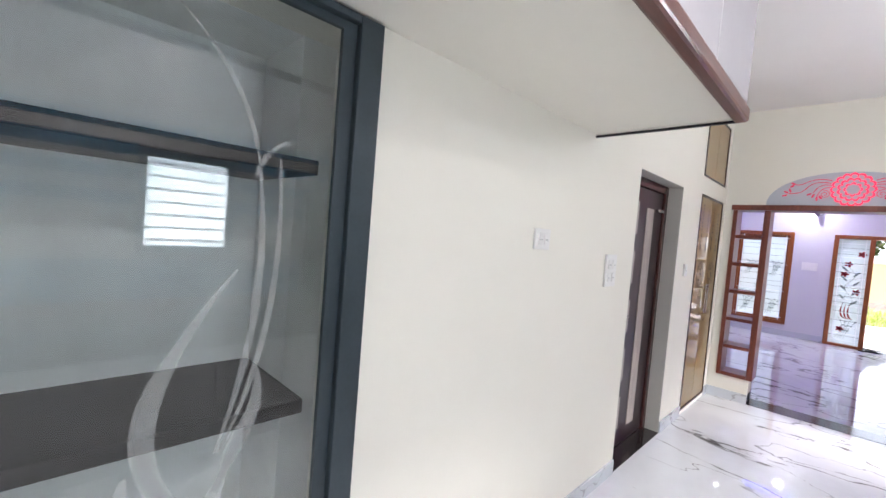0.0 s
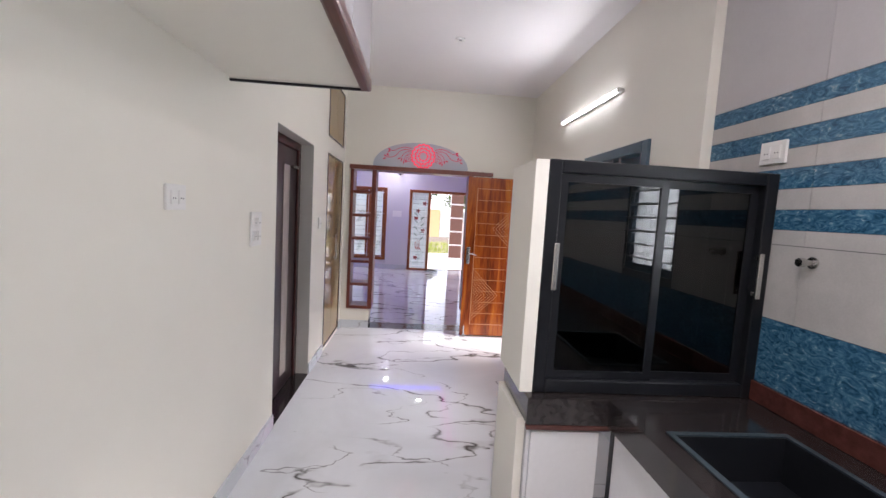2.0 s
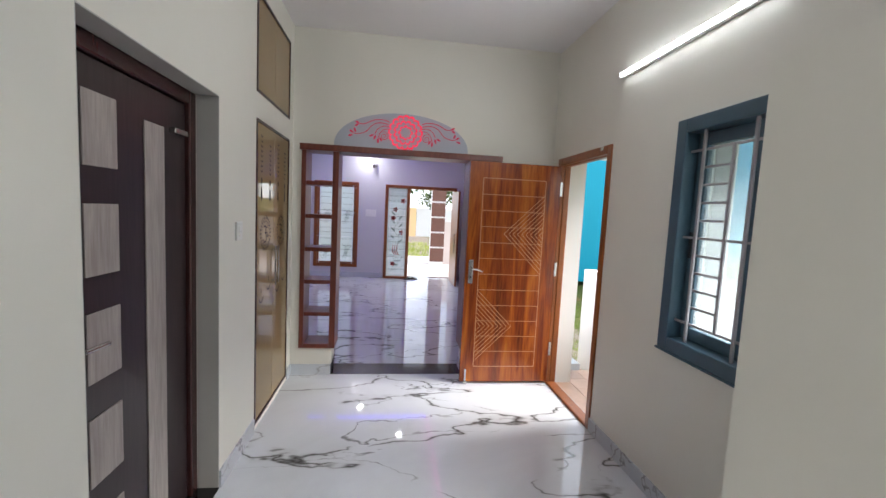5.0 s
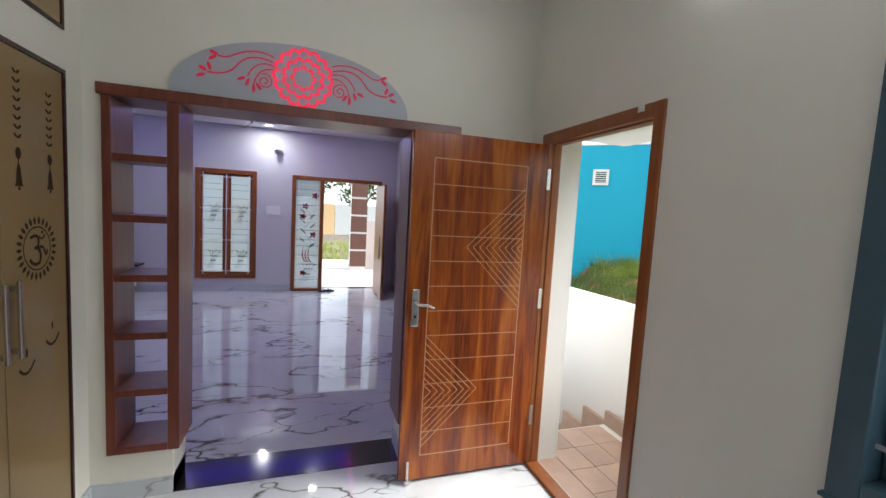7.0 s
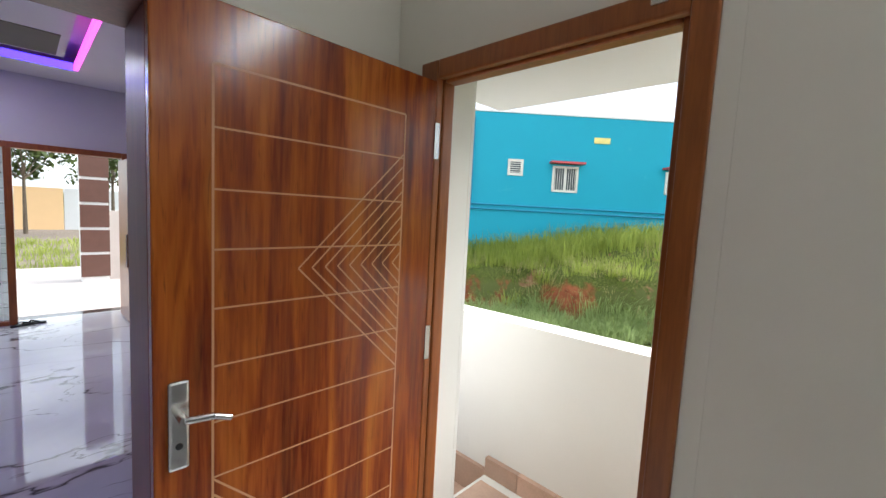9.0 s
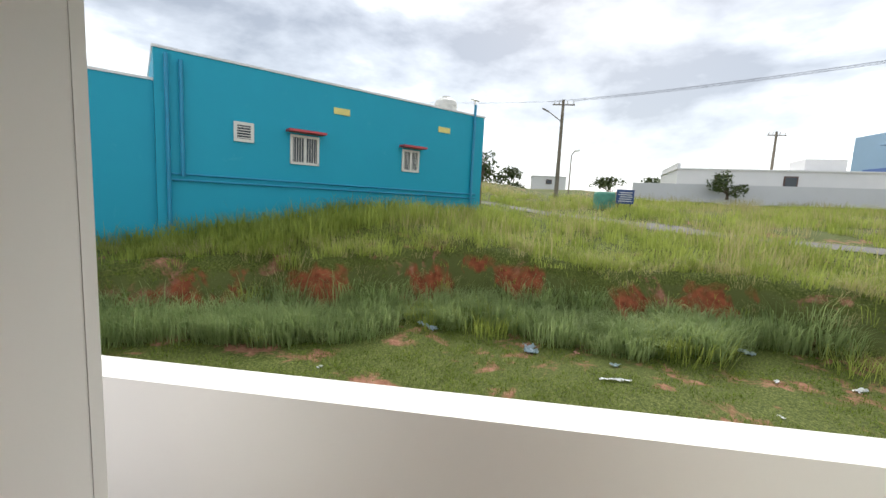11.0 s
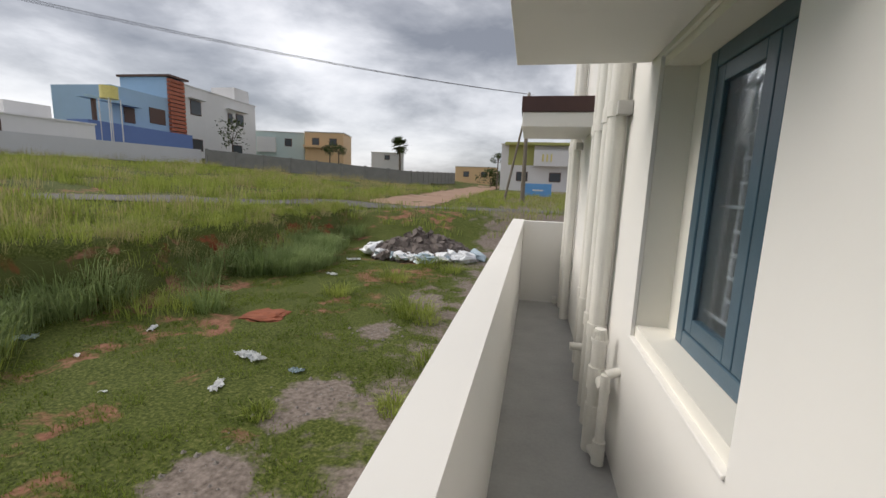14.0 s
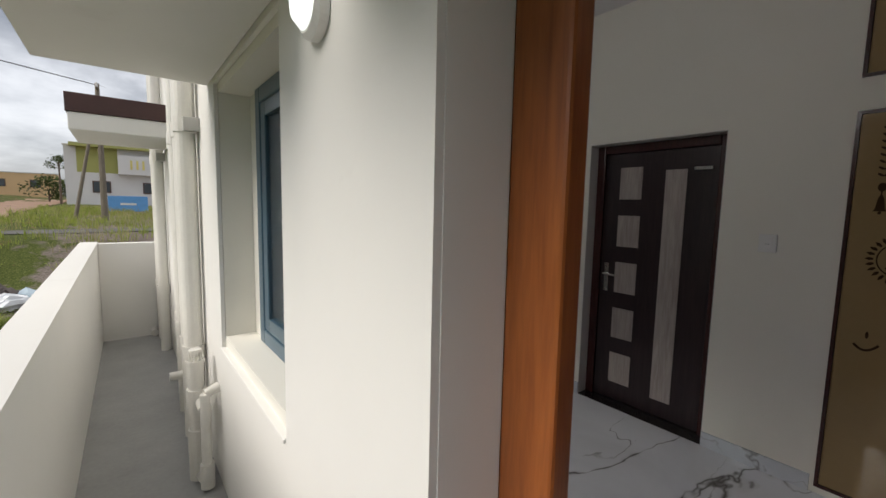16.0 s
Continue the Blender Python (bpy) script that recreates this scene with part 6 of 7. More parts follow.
def boundary(name, a, b, h, mat, label, z0a, z0b, posts=0):
    """A straight compound wall from a to b, in upright bays."""
    t = thing(name, (*a, z0a), label, "wall")
    a, b = Vector(a), Vector(b)
    n = max(1, int((b - a).length / 2.6))
    u = (b - a).normalized()
    nn = Vector((-u.y, u.x)) * 0.08
    for i in range(n):
        p, q = a.lerp(b, i / n), a.lerp(b, (i + 1) / n)
        za, zb = z0a + (z0b - z0a) * i / n, z0a + (z0b - z0a) * (i + 1) / n
        bm = bmesh.new()
        vs = [bm.verts.new((w.x, w.y, z)) for w, z in ((p - nn, za - 1.5), (q - nn, zb - 1.5), (q - nn, zb + h), (p - nn, za + h), (p + nn, za - 1.5), (q + nn, zb - 1.5), (q + nn, zb + h), (p + nn, za + h))]
        for f in ((0, 1, 2, 3), (5, 4, 7, 6), (3, 2, 6, 7), (1, 5, 6, 2), (4, 0, 3, 7), (0, 4, 5, 1)):
            bm.faces.new([vs[k] for k in f])
        part("bay", bm, mat, t)
        if posts:
            part("post", boxes((p.x - 0.13, p.y - 0.13, za - 1.5, p.x + 0.13, p.y + 0.13, za + h + 0.08)), mat, t)


# houses beyond the field
far_house("flat_white_house", 40.5, -17.5, -90 - 10, 15, 9, 1.9, HOUSE_WHITE, "long low white house behind a compound wall", [(-4, 0.5, 1.0, 1.0), (1, 0.5, 1.0, 1.0)], 3.6,
          [("parapet", (-7.5, 0.5, 1.9, -7.2, 8.5, 2.5), HOUSE_WHITE), ("stair_head", (3.0, 3, 2.0, 6.0, 6, 3.3), HOUSE_WHITE)])
t = far_house("two_storey_house", 47.0, -50.1, -90 + 2, 14.8, 8, 9.1, HOUSE_WHITE, "white and pale blue two-storey house with terracotta panel", [(-5.6, 5.6, 1.9, 1.9), (1.2, 5.6, 1.0, 1.4), (3.4, 5.4, 1.8, 1.8), (-5.6, 0.9, 1.9, 1.6), (2.6, 0.9, 2.2, 1.6)], 3.9,
              [("blue_front", (-17.2, 0.3, 0.0, -9.81, 8.0, 6.9), PALE_BLUE), ("stair_block", (-9.8, 0.3, 0.0, -7.41, 7.0, 9.5), PALE_BLUE), ("stair_roof", (-10.1, -0.4, 9.5, -7.0, 7.2, 9.75), WIN_BROWN), ("tower", (3.8, 1.0, 9.23, 7.3, 5, 11.3), HOUSE_WHITE), ("balcony_roof", (-21, -0.8, 4.9, -14.5, 0.29, 5.15), PALE_BLUE), ("balcony_post", (-20, -0.6, 2.6, -19.7, -0.3, 4.9), WIN_BROWN), ("blue_wing", (-22, -2.2, 0.0, -9.0, 0.29, 2.6), DEEP_BLUE), ("window_shade", (-6.9, -0.7, 7.6, -4.3, -0.01, 7.75), HOUSE_WHITE), ("window_shade", (0.4, -0.7, 7.5, 4.8, -0.01, 7.65), HOUSE_WHITE),
               ("window", (-15.9, 0.2, 3.2, -14.6, 0.299, 5.2), WIN_BROWN), ("window", (-12.6, 0.2, 3.6, -10.4, 0.299, 5.4), WIN_BROWN)])
bm = bmesh.new()
for k in range(14):
    bx(bm, -9.8, -0.1, 2.6 + k * 0.49, -7.42, 0.29, 2.6 + k * 0.49 + 0.38)
bmesh.ops.transform(bm, matrix=pose(47.0, -50.1, 3.9, 0, 0, -88), verts=bm.verts)
part("slat_panel", bm, TERRA, t, "terracotta slatted panel")
tk = thing("yellow_tank", (44, -29.0, 9.0), "yellow rooftop water tank on a stand", "water tank")
part("tank", rods(((43.5, -30.0, 8.7), (43.5, -30.0, 9.9), 0.75, 18)), YELLOW, tk)
for dx, dy in ((-0.6, -0.6), (0.6, -0.6), (-0.6, 0.6), (0.6, 0.6)):
    part("leg", rods(((43.5 + dx, -30.0 + dy, 2.0), (43.5 + dx, -30.0 + dy, 8.7), 0.06, 6)), HOUSE_WHITE, tk)
far_house("mint_house", 44.5, -60, -162, 8.0, 7, 4.9, MINT, "pale mint two-storey house with outside stair", [(-2.2, 2.6, 1.2, 1.3), (1.4, 2.6, 1.2, 1.3)], 4.4, [("stair_wall", (-3.6, -0.6, 1.5, -0.6, -0.01, 4.0), HOUSE_WHITE)])
far_house("peach_house", 36.3, -60, -168, 6.4, 6, 4.4, PEACH, "peach two-storey house with balcony", [(-1.4, 2.3, 1.2, 1.2), (1.5, 2.3, 1.2, 1.2)], 4.9, [("balcony", (-3.2, -0.8, 1.9, 0.4, -0.01, 2.3), PEACH)])
far_house("low_pale_house", 29.5, -72, -165, 6.0, 5, 1.9, HOUSE_WHITE, "small pale flat-roofed house", [(0, 0.6, 1.0, 0.9)], 5.2)
far_house("low_orange_house", 14.5, -88, 180, 9, 6, 3.2, PEACH, "low orange house at the end of the road", [(-2, 1.0, 1.3, 1.2), (2, 1.0, 1.3, 1.2)], 2.4)
far_house("yellow_green_house", 0.0, -55, 180, 13, 9, 6.0, HOUSE_WHITE, "white and yellow-green two-storey house", [(-3.5, 1.0, 1.6, 1.3), (1.0, 1.0, 1.6, 1.3)], 1.4,
          [("upper_wall", (-5.5, -0.02, 3.2, -2.0, -0.001, 6.3), LIME), ("balcony_wall", (-2.0, -1.0, 3.1, 6.5, -0.02, 5.2), HOUSE_WHITE), ("roof_edge", (-6.0, -1.1, 5.9, 6.6, -0.11, 6.25), LIME)] + [("balcony_slot", (-0.9 + 0.55 * k, -1.05, 3.7, -0.7 + 0.55 * k, -1.001, 4.7), YELLOW) for k in range(3)])
far_house("north_far_house", 66, -1, -90, 5, 4, 1.6, HOUSE_WHITE, "small white building beyond the field", [(0, 0.5, 0.9, 0.7)], 4.4)
boundary("white_compound_wall", (38.5, -5.5), (36.5, -33.5), 1.25, COMPOUND, "long white compound wall beyond the field", 2.7, 3.0)
boundary("grey_compound_wall", (36.0, -33.8), (16.8, -45.0), 1.5, GREY_BLOCK, "grey concrete panel wall with posts", 2.8, 1.5, 1)
boundary("grey_compound_wall", (16.8, -45.2), (16.2, -72.0), 1.5, GREY_BLOCK, "grey concrete panel wall along the dirt road", 1.5, 2.2, 1)

# poles and wires
POLE = simple("weathered_concrete_pole", (0.20, 0.17, 0.13), 0.85, 0, 0.2, 3)
WIRE = Mat("dark_wire").colour((0.05, 0.05, 0.055)).gloss(0.6).m


def utility_pole(x, y, top, label, lamp=True, lean=0.0):
    z = land(x, y) - 0.2
    t = thing("utility_pole", (x, y, z), label, "utility pole")
    part("pole", rods(((x, y, z), (x + lean, y, top), 0.17, 8, 0.10)), POLE, t)
    part("cross_arm", rods(((x + lean, y - 0.85, top - 0.35), (x + lean, y + 0.75, top - 0.35), 0.05, 6)), POLE, t)
    for k in (-0.75, -0.3, 0.3, 0.65):
        part("insulator", rods(((x + lean, y + k, top - 0.3), (x + lean, y + k, top - 0.08), 0.045, 8)), PLASTIC, t)
    if lamp:
        part("lamp_arm", rods(((x, y, top - 1.6), (x - 0.1, y + 1.0, top - 0.9), 0.035, 6), ((x - 0.1, y + 1.0, top - 0.9), (x - 0.1, y + 1.5, top - 0.65), 0.06, 8)), POLE, t)
    return t


utility_pole(33.8, 1.25, 9.5, "concrete power pole with cross arm and street lamp")
utility_pole(2.75, -26.0, 8.1, "concrete power pole beside the dirt road", False)
t = thing("pole_stay", (4.0, -26.2, 0.5), "slanting pole strut beside the power pole", "pole")
part("strut", rods(((4.1, -26.3, 0.3), (2.85, -26.05, 7.0), 0.10, 8, 0.07)), POLE, t)
utility_pole(45.0, -19.5, 9.6, "far concrete power pole behind the white house", False)
t = thing("street_lamp", (40.1, -0.5, 3.0), "thin curved street lamp post", "street lamp")
part("post", rods(((40.1, -0.5, 2.2), (40.1, -0.5, 6.2), 0.07, 8, 0.05), ((40.1, -0.5, 6.2), (40.0, -0.75, 6.6), 0.045, 8)), POLE, t)
part("head", rods(((40.0, -0.7, 6.58), (39.9, -1.15, 6.68), 0.09, 8)), PLASTIC, t)


def cable(a, b, sag):
    a, b = Vector(a), Vector(b)
    bm = bmesh.new()
    n = 18
    pts = [a.lerp(b, i / n) - Vector((0, 0, sag * 4 * (i / n) * (1 - i / n))) for i in range(n + 1)]
    side = (b - a).cross(Vector((0, 0, 1))).normalized()
    rings = [[bm.verts.new(p + side * 0.007 * math.cos(k * 1.257) + Vector((0, 0, 0.007 * math.sin(k * 1.257)))) for k in range(5)] for p in pts]
    for r0, r1 in zip(rings, rings[1:]):
        for k in range(5):
            bm.faces.new((r0[k], r0[(k + 1) % 5], r1[(k + 1) % 5], r1[k]))
    solo("power_cable", bm, WIRE, "thin dark overhead power cable", "cable", "overhead power cables")


for k in (-0.75, -0.3, 0.3, 0.65):
    cable((33.8, 1.25 + k, 9.42), (2.75 + k * 0.5, -26.0 + k * 0.4, 8.02), 0.8)
cable((33.8, 0.9, 9.4), (35.5, 40, 10.5), 0.5)
cable((33.8, 1.6, 9.4), (36.0, 40, 10.3), 0.6)

# signs
SIGN_BLUE = simple("dark_blue_sign", (0.03, 0.07, 0.20), 0.5)
SIGN_SKY = simple("sky_blue_sign", (0.13, 0.36, 0.70), 0.5, 0, 0.1, 3)
GREEN_BIN = simple("faded_green_tarp", (0.10, 0.30, 0.22), 0.7, 0, 0.3, 3)
t = thing("notice_board", (26.0, -1.75, 1.5), "dark blue notice board with white lines on two posts", "sign")
part("board", boxes((25.95, -2.2, 1.95, 26.0, -1.25, 2.75)), SIGN_BLUE, t)
for k in range(5):
    part("text_bar", boxes((25.94, -2.1 + 0.04 * (k % 2), 2.08 + k * 0.12, 25.949, -1.35 - 0.05 * (k % 3), 2.12 + k * 0.12)), PLASTIC, t)
for y in (-2.05, -1.4):
    part("post", rods(((26.03, y, 1.2), (26.03, y, 2.7), 0.03, 8)), DARK_METAL, t)
solo("green_heap", boxes((26.6, -1.4, 1.3, 27.6, -0.3, 2.62), bevel=0.15), GREEN_BIN, "faded green tarpaulin covered heap", "tarpaulin")
t = thing("road_sign", (1.4, -36.0, 0.4), "sky blue road sign board with curved edge", "sign")
part("board", boxes((0.25, -36.04, 0.75, 2.75, -36.0, 1.95), bevel=0.02), SIGN_SKY, t)
part("text_bar", boxes((1.0, -35.999, 1.25, 2.0, -35.99, 1.4)), PLASTIC, t)
for x in (0.4, 2.6):
    part("post", rods(((x, -36.06, 0.2), (x, -36.06, 1.95), 0.05, 8)), SIGN_SKY, t)


# ---- trees ----
BARK = simple("grey_brown_bark", (0.12, 0.09, 0.065), 0.9, 0, 0.3, 5, 0.4, 20)
CROWN = Mat("dark_green_foliage")
_g = CROWN.n.new("ShaderNodeNewGeometry")
CROWN.colour(CROWN.ramp(_g.outputs["Random Per Island"], [(0, (0.028, 0.045, 0.014)), (1, (0.10, 0.13, 0.04))])).gloss(0.7, 0, 0.2)
CROWN = CROWN.m


def tree(name, x, y, top, r, label, base=None, n=900, squash=0.8):
    z = (land(x, y) if base is None else base) - 0.2
    t = thing(name, (x, y, z), label, "tree")
    rng = np.random.default_rng(int(abs(x * 31 + y * 17)) + 5)
    zc = top - r * squash
    bm = rods(((x, y, z), (x, y, zc), 0.12, 8, 0.06))
    clumps = []
    for k in range(9):
        an, el = rng.random() * 6.28, rng.random() * 1.9 - 0.5
        c = Vector((x + r * 0.62 * math.cos(an) * math.cos(el), y + r * 0.62 * math.sin(an) * math.cos(el), zc + r * squash * 0.7 * math.sin(el)))
        clumps.append((c, r * (0.3 + 0.25 * rng.random())))
        rod(bm, (x, y, zc - r * 0.4), c, 0.045, 6, 0.015)
    part("trunk", bm, BARK, t)
    V, F = [], []
    s = r * 0.085
    for i in range(n):
        c, cr = clumps[i % 9]
        d = Vector(rng.normal(0, 1, 3)).normalized() * cr * (0.5 + 0.6 * rng.random())
        p = c + Vector((d.x, d.y, d.z * squash))
        a, b = Vector(rng.normal(0, 1, 3)).normalized() * s, Vector(rng.normal(0, 1, 3)).normalized() * s * 0.6
        k = len(V)
        V += [tuple(p - a), tuple(p + b), tuple(p + a), tuple(p - b)]
        F.append((k, k + 1, k + 2, k + 3))
    me = bpy.data.meshes.new("crown")
    me.from_pydata(V, [], F)
    me.materials.append(CROWN)
    ob = new("crown", me)
    ob.parent = t
    ob.matrix_parent_inverse = INVERSE[t.name]


tree("bush", 37.2, -12.3, 5.0, 1.5, "round green bush before the white wall", 3.0, 700)
tree("slender_tree", 43.0, -46.5, 9.8, 2.2, "thin young tree before the two-storey house", 4.0, 320, 1.3)
tree("tree", 60, 14, 8.6, 3.0, "dark leafy tree beyond the field", 4.0)
tree("tree", 64, 9, 7.2, 2.6, "dark leafy tree beyond the field", 4.0)
tree("tree", 66, 5, 7.2, 3.0, "dark leafy tree beyond the field", 4.0)
tree("tree", 23.0, 6.3, 4.2, 1.1, "leafy bush at the blue house corner", 1.2, 500)
tree("tree", 33.5, -56.5, 7.4, 1.6, "green tree before the peach house", 4.0, 600)
tree("tree", 31.5, -55.5, 7.0, 1.3, "green bush before the peach house", 4.0, 500)
tree("tree", 8.5, -62, 4.4, 2.2, "dark shrubby tree by the road", 1.2, 700)
tree("tree", 7.0, -56, 6.3, 1.2, "thin tree beside the yellow-green house", 1.2, 500)
tree("tree", 75, -12, 7.0, 3.2, "distant tree line clump", 4.0, 500, 0.5)
tree("tree", 80, -20, 7.6, 3.4, "distant tree line clump", 4.0, 500, 0.5)


def palm(x, y, z0, top, r):
    t = thing("palm_tree", (x, y, z0), "tall fan palm with a round dark crown", "palm")
    part("trunk", rods(((x, y, z0), (x + 0.2, y, top - r), 0.22, 8, 0.15)), BARK, t)
    rng = np.random.default_rng(3)
    V, F = [], []
    for i in range(85):
        d = Vector(rng.normal(0, 1, 3))
        d.z = d.z * 0.9 + 0.15
        d.normalize()
        side = d.cross(Vector((0.2, 0.1, 1))).normalized()
        c = Vector((x + 0.2, y, top - r))
        for j in range(7):
            e = (d + side * (j - 3) * 0.14).normalized()
            w = side * 0.15
            p, q = c + d * r * 0.35, c + e * r * (0.85 + 0.15 * rng.random())
            k = len(V)
            V += [tuple(p - w), tuple(p + w), tuple(q)]
            F.append((k, k + 1, k + 2))
    me = bpy.data.meshes.new("crown")
    me.from_pydata(V, [], F)
    me.materials.append(CROWN)
    ob = new("crown", me)
    ob.parent = t
    ob.matrix_parent_inverse = INVERSE[t.name]


palm(26.2, -70, 2.5, 10.4, 2.1)

# ---- litter and rubble on the plot ----
BAG = Mat("crumpled_white_plastic").colour((0.80, 0.81, 0.82)).gloss(0.35).m
CLEARBAG = Mat("pale_blue_plastic").colour((0.42, 0.52, 0.58)).gloss(0.25).m
RUBBLE = simple("grey_brown_rubble", (0.17, 0.14, 0.125), 0.95, 0, 0.4, 6, 0.5, 25, random_k=0.4)
RED_EARTH = simple("red_earth", (0.25, 0.075, 0.035), 0.95, 0, 0.3, 5, 0.5, 20)


def crumple(name, x, y, r, mat, label, category, flat=0.45, seed=1, lift=0.0, sub=2, rough=0.5):
    bm = bmesh.new()
    bmesh.ops.create_icosphere(bm, subdivisions=sub, radius=1.0)
    z = land(x, y) + lift
    for v in bm.verts:
        n = noise.noise(v.co * 2.1 + Vector((seed * 3.1, 0, 0))) * rough + noise.noise(v.co * 5.3 + Vector((seed, 2, 1))) * rough * 0.5
        v.co *= 1 + n
        v.co = Vector((x + v.co.x * r, y + v.co.y * r * (0.6 + 0.3 * (seed % 3)), z + max(-0.1, v.co.z) * r * flat + 0.02))
    return solo(name, bm, mat, label, category)


def litter_sheet(x, y, length, width, mat, label, seed):
    """A torn, folded sheet of plastic lying on the ground."""
    rng = np.random.default_rng(seed)
    turn = rng.random() * 6.28
    c, q = math.cos(turn), math.sin(turn)
    bm = bmesh.new()
    nu, nv = 12, 8
    grid = []
    for i in range(nu + 1):
        row = []
        for j in range(nv + 1):
            u, v = (i / nu - 0.5) * length, (j / nv - 0.5) * width
            k = Vector((u * 9, v * 9, seed * 1.7))
            u += 0.25 * width * noise.noise(k)
            v += 0.35 * width * noise.noise(k + Vector((5, 5, 0)))
            px, py = x + u * c - v * q, y + u * q + v * c
            lift = abs(noise.noise(k * 1.8)) * width * 0.55 + abs(noise.noise(k * 4.0)) * width * 0.25
            row.append(bm.verts.new((px, py, land(px, py) + 0.012 + lift)))
        grid.append(row)
    for i in range(nu):
        for j in range(nv):
            edge = i in (0, nu - 1) or j in (0, nv - 1)
            if not (edge and rng.random() < 0.35):
                bm.faces.new((grid[i][j], grid[i + 1][j], grid[i + 1][j + 1], grid[i][j + 1]))
    bmesh.ops.solidify(bm, geom=list(bm.faces), thickness=0.003)
    return solo("litter", bm, mat, label, "litter")


PINK_SCRAP = Mat("faded_pink_paper").colour((0.60, 0.30, 0.27)).gloss(0.6).m
for i, (x, y, ln, w, mt, lb) in enumerate((
        (8.69, 4.15, 0.42, 0.22, CLEARBAG, "crumpled pale blue plastic bag on the grass"), (7.58, 2.94, 0.50, 0.07, BAG, "long white plastic strip on the turf"),
        (8.74, 3.33, 0.15, 0.07, PINK_SCRAP, "small faded pink wrapper"), (6.03, -0.34, 0.46, 0.20, BAG, "torn white plastic bag"),
        (5.86, 0.51, 0.32, 0.12, BAG, "crumpled white plastic scrap"), (5.2, -0.18, 0.20, 0.12, CLEARBAG, "dull clear plastic bag on grit"),
        (9.5, 0.15, 0.30, 0.16, CLEARBAG, "clear plastic bag among weeds"), (8.25, -0.83, 0.26, 0.09, BAG, "torn white paper scrap"),
        (8.23, 2.77, 0.20, 0.12, CLEARBAG, "small clear plastic wrapper"), (7.46, -5.68, 0.40, 0.14, BAG, "white plastic sheet scrap"),
        (7.84, -8.0, 0.45, 0.2, BAG, "white plastic sheet scrap"), (7.96, 9.82, 0.50, 0.20, BAG, "torn white plastic sheet"),
        (7.93, 11.2, 0.25, 0.12, PINK_SCRAP, "faded pink wrapper on the grass"), (8.37, 0.26, 0.14, 0.07, BAG, "small white plastic scrap"),
        (9.3, 6.2, 0.45, 0.2, CLEARBAG, "crumpled bluish plastic under weeds"), (7.0, 1.0, 0.1, 0.06, BAG, "small white plastic scrap"),
        (6.5, 2.4, 0.09, 0.05, BAG, "small white plastic scrap"), (6.9, 7.4, 0.1, 0.06, BAG, "small white plastic scrap"))):
    litter_sheet(x, y, ln, w, mt, lb, i + 1)
# loose stones on the grit
rng_s = np.random.default_rng(21)
V, F = [], []
for i in range(260):
    a, b, r = GRIT[i % 5]
    x, y = a + rng_s.normal(0, r * 0.6), b + rng_s.normal(0, r * 0.8)
    if x < 3.0:
        continue
    k, h = len(V), 0.008 + 0.03 * rng_s.random() ** 3
    z = land(x, y)
    V += [(x + h * (0.7 + 0.6 * rng_s.random()) * math.cos(n * 1.05), y + h * (0.7 + 0.6 * rng_s.random()) * math.sin(n * 1.05), z) for n in range(6)]
    V += [(x + 0.2 * h, y - 0.1 * h, z + h), (x - 0.4 * h, y + 0.3 * h, z + 0.8 * h)]
    F += [(k + n, k + (n + 1) % 6, k + (6 if n < 3 else 7)) for n in range(6)] + [(k + 6, k + 7, k), (k + 7, k + 6, k + 3)]
me = bpy.data.meshes.new("gravel")
me.from_pydata(V, [], F)
me.materials.append(simple("pale_grey_stone", (0.24, 0.215, 0.195), 0.9, 0, 0.35, 9))
tagged(new("gravel", me), "loose grey stones on bare grit", "gravel", "", "stuff")
crumple("red_earth_patch", 7.0, -2.0, 0.42, RED_EARTH, "small mound of bare red earth", "soil", 0.14, 4, -0.03, 3)


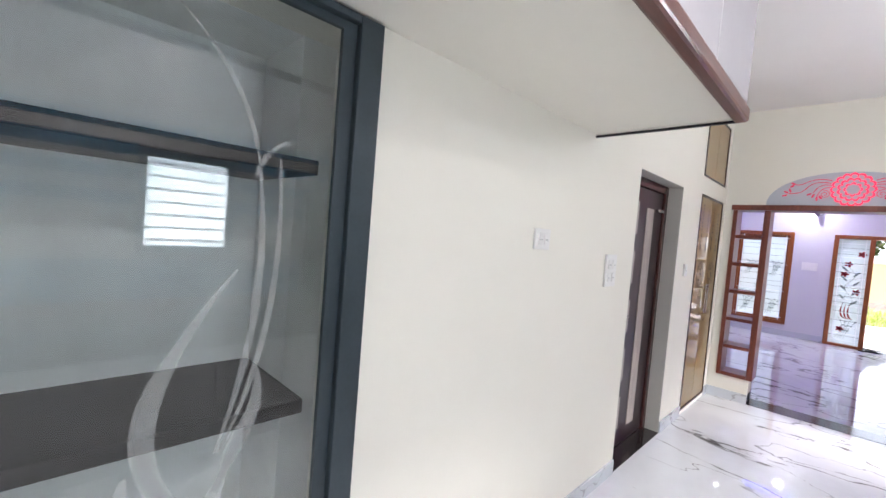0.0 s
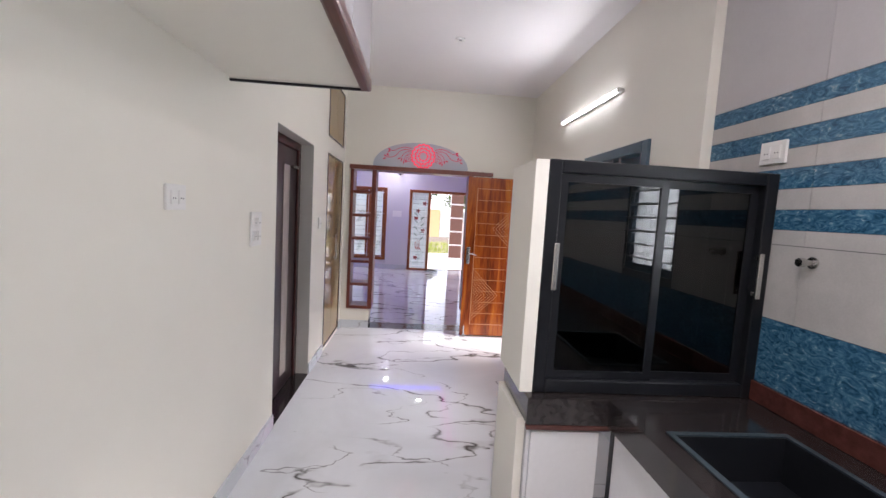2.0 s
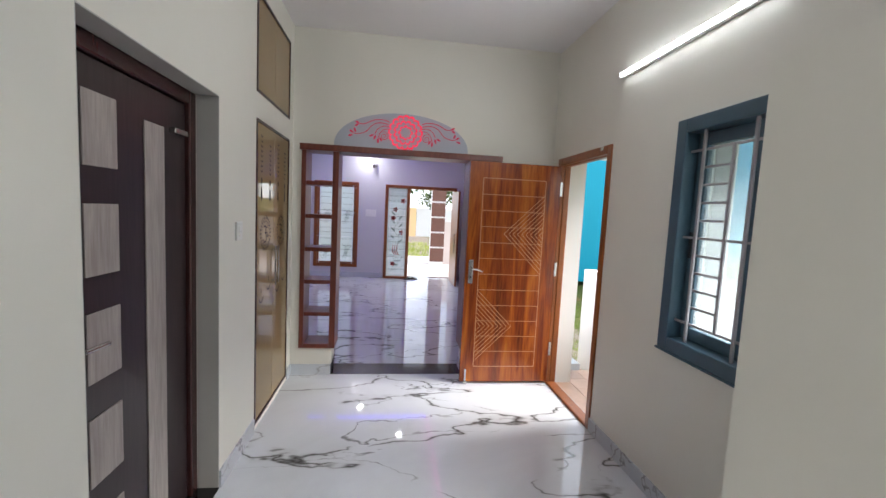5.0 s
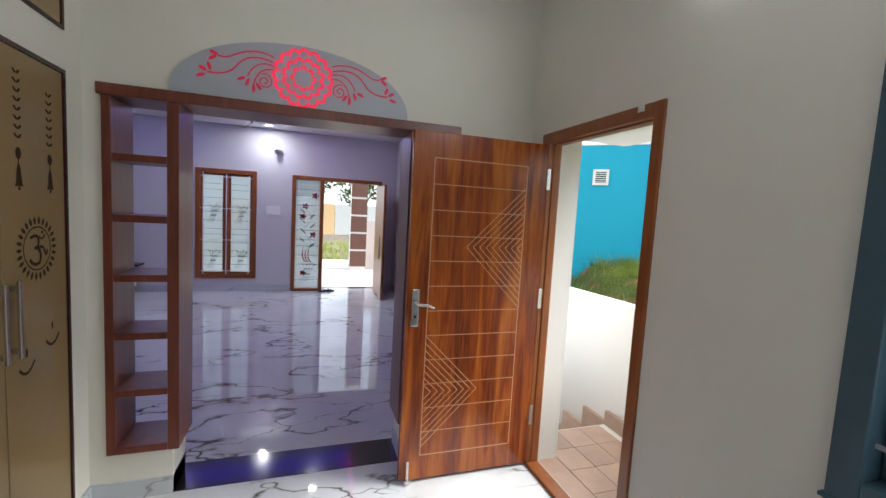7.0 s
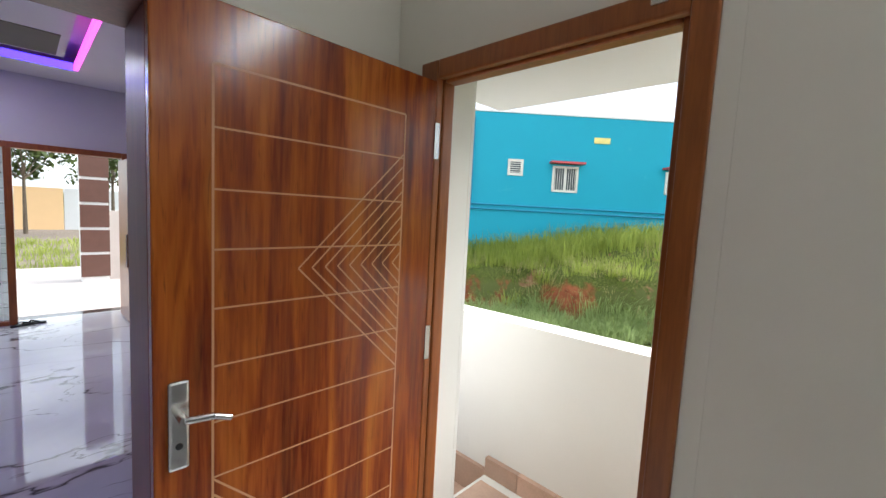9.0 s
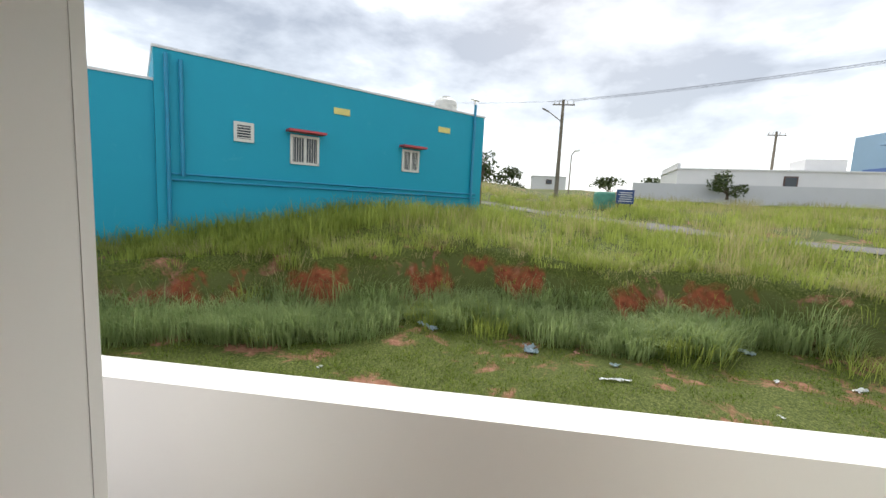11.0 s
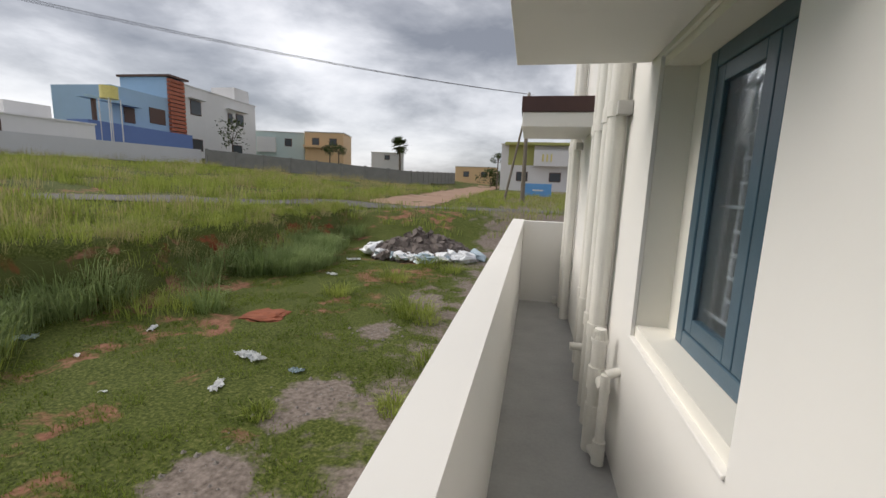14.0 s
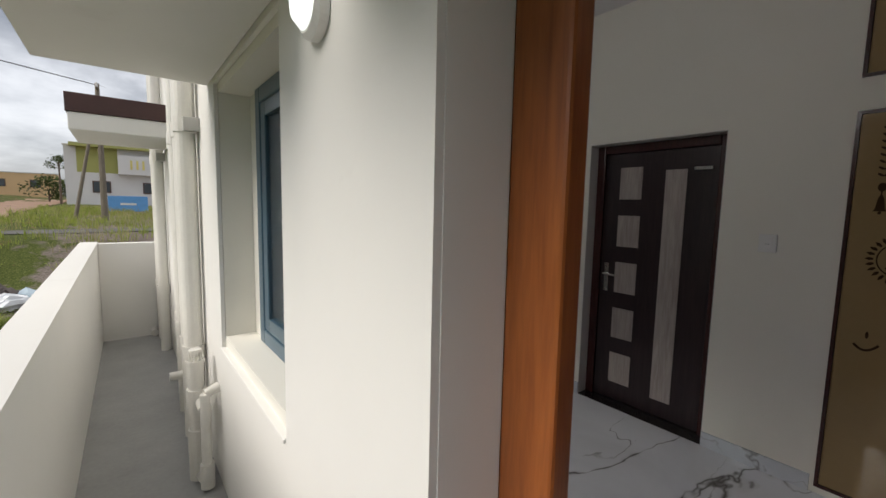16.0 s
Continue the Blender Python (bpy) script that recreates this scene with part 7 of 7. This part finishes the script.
def rubble_heap(cx, cy):
    t = thing("rubble_heap", (cx, cy, land(cx, cy)), "heap of grey rubble with torn plastic sheets", "rubble")
    rng = np.random.default_rng(11)
    V, F = [], []
    zb = land(cx, cy)
    cube = ((-1, -1, -1), (1, -1, -1), (1, 1, -1), (-1, 1, -1), (-1, -1, 1), (1, -1, 1), (1, 1, 1), (-1, 1, 1))
    for i in range(900):
        a, q = rng.random() * 6.28, math.sqrt(rng.random())
        x, y = cx + 2.0 * q * math.cos(a), cy + 1.4 * q * math.sin(a)
        h = 0.78 * (1 - q) ** 0.8 * (0.8 + 0.5 * rng.random())
        s = 0.03 + 0.09 * rng.random() ** 2
        R = Euler(rng.random(3) * 6.28).to_matrix()
        k = len(V)
        V += [tuple(Vector((x, y, zb + h)) + R @ Vector((c[0] * s * 1.4, c[1] * s, c[2] * s * 0.8))) for c in cube]
        F += [(k, k + 1, k + 2, k + 3), (k + 7, k + 6, k + 5, k + 4), (k, k + 4, k + 5, k + 1), (k + 1, k + 5, k + 6, k + 2), (k + 2, k + 6, k + 7, k + 3), (k + 3, k + 7, k + 4, k)]
    me = bpy.data.meshes.new("loose_rubble")
    me.from_pydata(V, [], F)
    me.materials.append(RUBBLE)
    st = new("loose_rubble", me)
    st.parent = t
    st.matrix_parent_inverse = INVERSE[t.name]
    tagged(st, "", "", "", "stuff")
    bm = bmesh.new()
    bmesh.ops.create_uvsphere(bm, u_segments=20, v_segments=10, radius=1.0)
    for v in bm.verts:
        v.co = Vector((cx + v.co.x * 1.9, cy + v.co.y * 1.3, zb - 0.05 + max(0, v.co.z) * 0.72 + 0.1 * noise.noise(v.co * 3)))
    part("core", bm, RUBBLE, t)
    for i in range(30):
        a = rng.random() * 3.4 - 0.3
        x, y = cx + 1.75 * math.cos(a) * (0.6 + 0.55 * rng.random()), cy + 1.2 * math.sin(a) * (0.9 + 0.35 * rng.random())
        bm = bmesh.new()
        bmesh.ops.create_icosphere(bm, subdivisions=2, radius=0.2 + 0.2 * rng.random())
        for v in bm.verts:
            v.co *= 1 + 0.9 * noise.noise(v.co * 9 + Vector((i, 0, 0)))
            v.co = Vector((x + v.co.x, y + v.co.y, zb + 0.16 + v.co.z * 0.5))
        part("plastic_sheet", bm, BAG if i % 3 else CLEARBAG, t, "crumpled plastic sheeting")


rubble_heap(5.9, -9.6)

# stepped tile skirting along the porch
t = thing("porch_skirting", (PX, 5.2, -0.02), "stepped peach tile skirting along the parapet", "skirting")
for k in range(5):
    y = 4.36 + k * 0.24
    part("tile", boxes((PX - 0.03, y + 0.002, -0.02, PX + 0.004, y + 0.238, 0.095)), PORCH_TILE, t)
for k in range(4):
    y, z = 5.565 + k * 0.28, -0.20 - 0.17 * k
    part("tile", boxes((PX - 0.02, y + 0.002, z, PX + 0.01, y + 0.278, z + 0.20)), PORCH_TILE, t)
for k in range(2):
    part("tile", boxes((RXO + 0.0212, 5.28 + k * 0.19, -0.02, RXO + 0.033, 5.465 + k * 0.19, 0.09)), PORCH_TILE, t)

# front yard beyond the open front door
PINK = simple("pink_paving", (0.46, 0.40, 0.38), 0.5, 0, 0.1, 3)
slab("pavement_front", (-2.5, 11.5, -0.16, 3.2, 16.5, -0.05), PINK, "pale pinkish front porch paving", "pavement")
t = thing("porch_pillar", (1.35, 14.3, -0.05), "brown and white banded front porch pillar", "pillar")
part("shaft", boxes((1.12, 14.2, -0.05, 1.52, 14.6, 3.4)), HOUSE_WHITE, t)
for k in range(7):
    part("band", boxes((1.105, 14.185, 0.05 + k * 0.47, 1.535, 14.199, 0.47 + k * 0.47), bevel=0.004), simple("brown_tile_band", (0.13, 0.06, 0.045), 0.4) if k == 0 else bpy.data.materials["brown_tile_band"], t)
t = thing("front_yard_wall", (2.0, 14.5, -0.05), "low pinkish yard wall beside the pillar", "wall")
part("wall", boxes((1.54, 14.4, -0.05, 3.2, 14.55, 1.3)), PINK, t)
blades("front_grass", scatter(900, -9, 9, 17, 34, lambda x, y: True), 0.4, 0.5, 18, 0.02, LEAF_MATS[0], "green grass beyond the front yard", 0.6)
tree("tree", 0.5, 40, 5.4, 2.6, "leafy tree beyond the front yard")
tree("tree", 4.5, 38, 5.0, 2.2, "leafy tree beyond the front yard")
t = thing("far_front_wall", (-6, 44, -1), "far orange and white boundary wall", "wall")
for k in range(8):
    part("bay", boxes((-10 + k * 2.5, 43.9, -1.2, -7.55 + k * 2.5, 44.1, 1.9)), PEACH if k % 3 == 1 else COMPOUND, t)

# ---- pieces: kitchen wall tiles and porch tiles ----
def wall_tiles():
    t = thing("kitchen_tiling", (RX, 0.2, 0.84), "kitchen wall tiling with blue wave stripes", "tiles")
    x0, x1 = RXK - 0.006, RXK - 0.0005
    part("joint_bed", boxes((x0, -1.66, 0.842, x1, 0.42, CEIL - 0.004), (x0, 1.07, 0.842, x1, KEND - 0.002, CEIL - 0.004), (x0, 0.42, 0.842, x1, 1.07, 1.27), (x0, 0.42, 2.02, x1, 1.07, CEIL - 0.004)), GROUT, t)
    rows = [(0.842, 1.219, TILE_BLUE), (1.221, 1.543, TILE_WHITE), (1.546, 1.608, TILE_WHITE), (1.61, 1.694, TILE_BLUE), (1.696, 1.782, TILE_WHITE), (1.784, 1.869, TILE_BLUE), (1.871, 1.953, TILE_WHITE), (1.955, 2.039, TILE_BLUE), (2.041, 2.12, TILE_WHITE), (2.122, 2.198, TILE_BLUE), (2.20, CEIL - 0.005, GREY_TILE)]
    wy = 0.60
    ys = [KEND - 0.002]
    while ys[-1] > -1.6:
        ys.append(max(-1.66, ys[-1] - wy))
    for z0, z1, mt in rows:
        for b, a in zip(ys, ys[1:]):
            cells = [(a + 0.001, b - 0.001, z0, z1)]
            if a < 1.07 and b > 0.42 and z1 > 1.27 and z0 < 2.02:
                cells = [(p, q, z0, z1) for p, q in ((a + 0.001, min(b - 0.001, 0.418)), (max(a + 0.001, 1.072), b - 0.001)) if q - p > 0.01]
            for p, q, c, d in cells:
                part("tile", boxes((RXK - 0.012, p, c, RXK - 0.0062, q, d)), mt, t)


wall_tiles()


def porch_tiles():
    t = bpy.data.objects["porch_slab"]
    n = 0
    me = None
    for i in range(3):
        for j in range(7):
            x, y = 1.675 + i * 0.2, 3.92 + j * 0.23
            bm = boxes((0.002, 0.002, -0.004, 0.198, 0.228, 0.012))
            if me is None:
                me = bpy.data.meshes.new("tile")
                bm.to_mesh(me)
                me.materials.append(PORCH_TILE)
            bm.free()
            ob = new("tile", me)
            ob.location = (x, y, -0.018)
            ob.parent = t


porch_tiles()
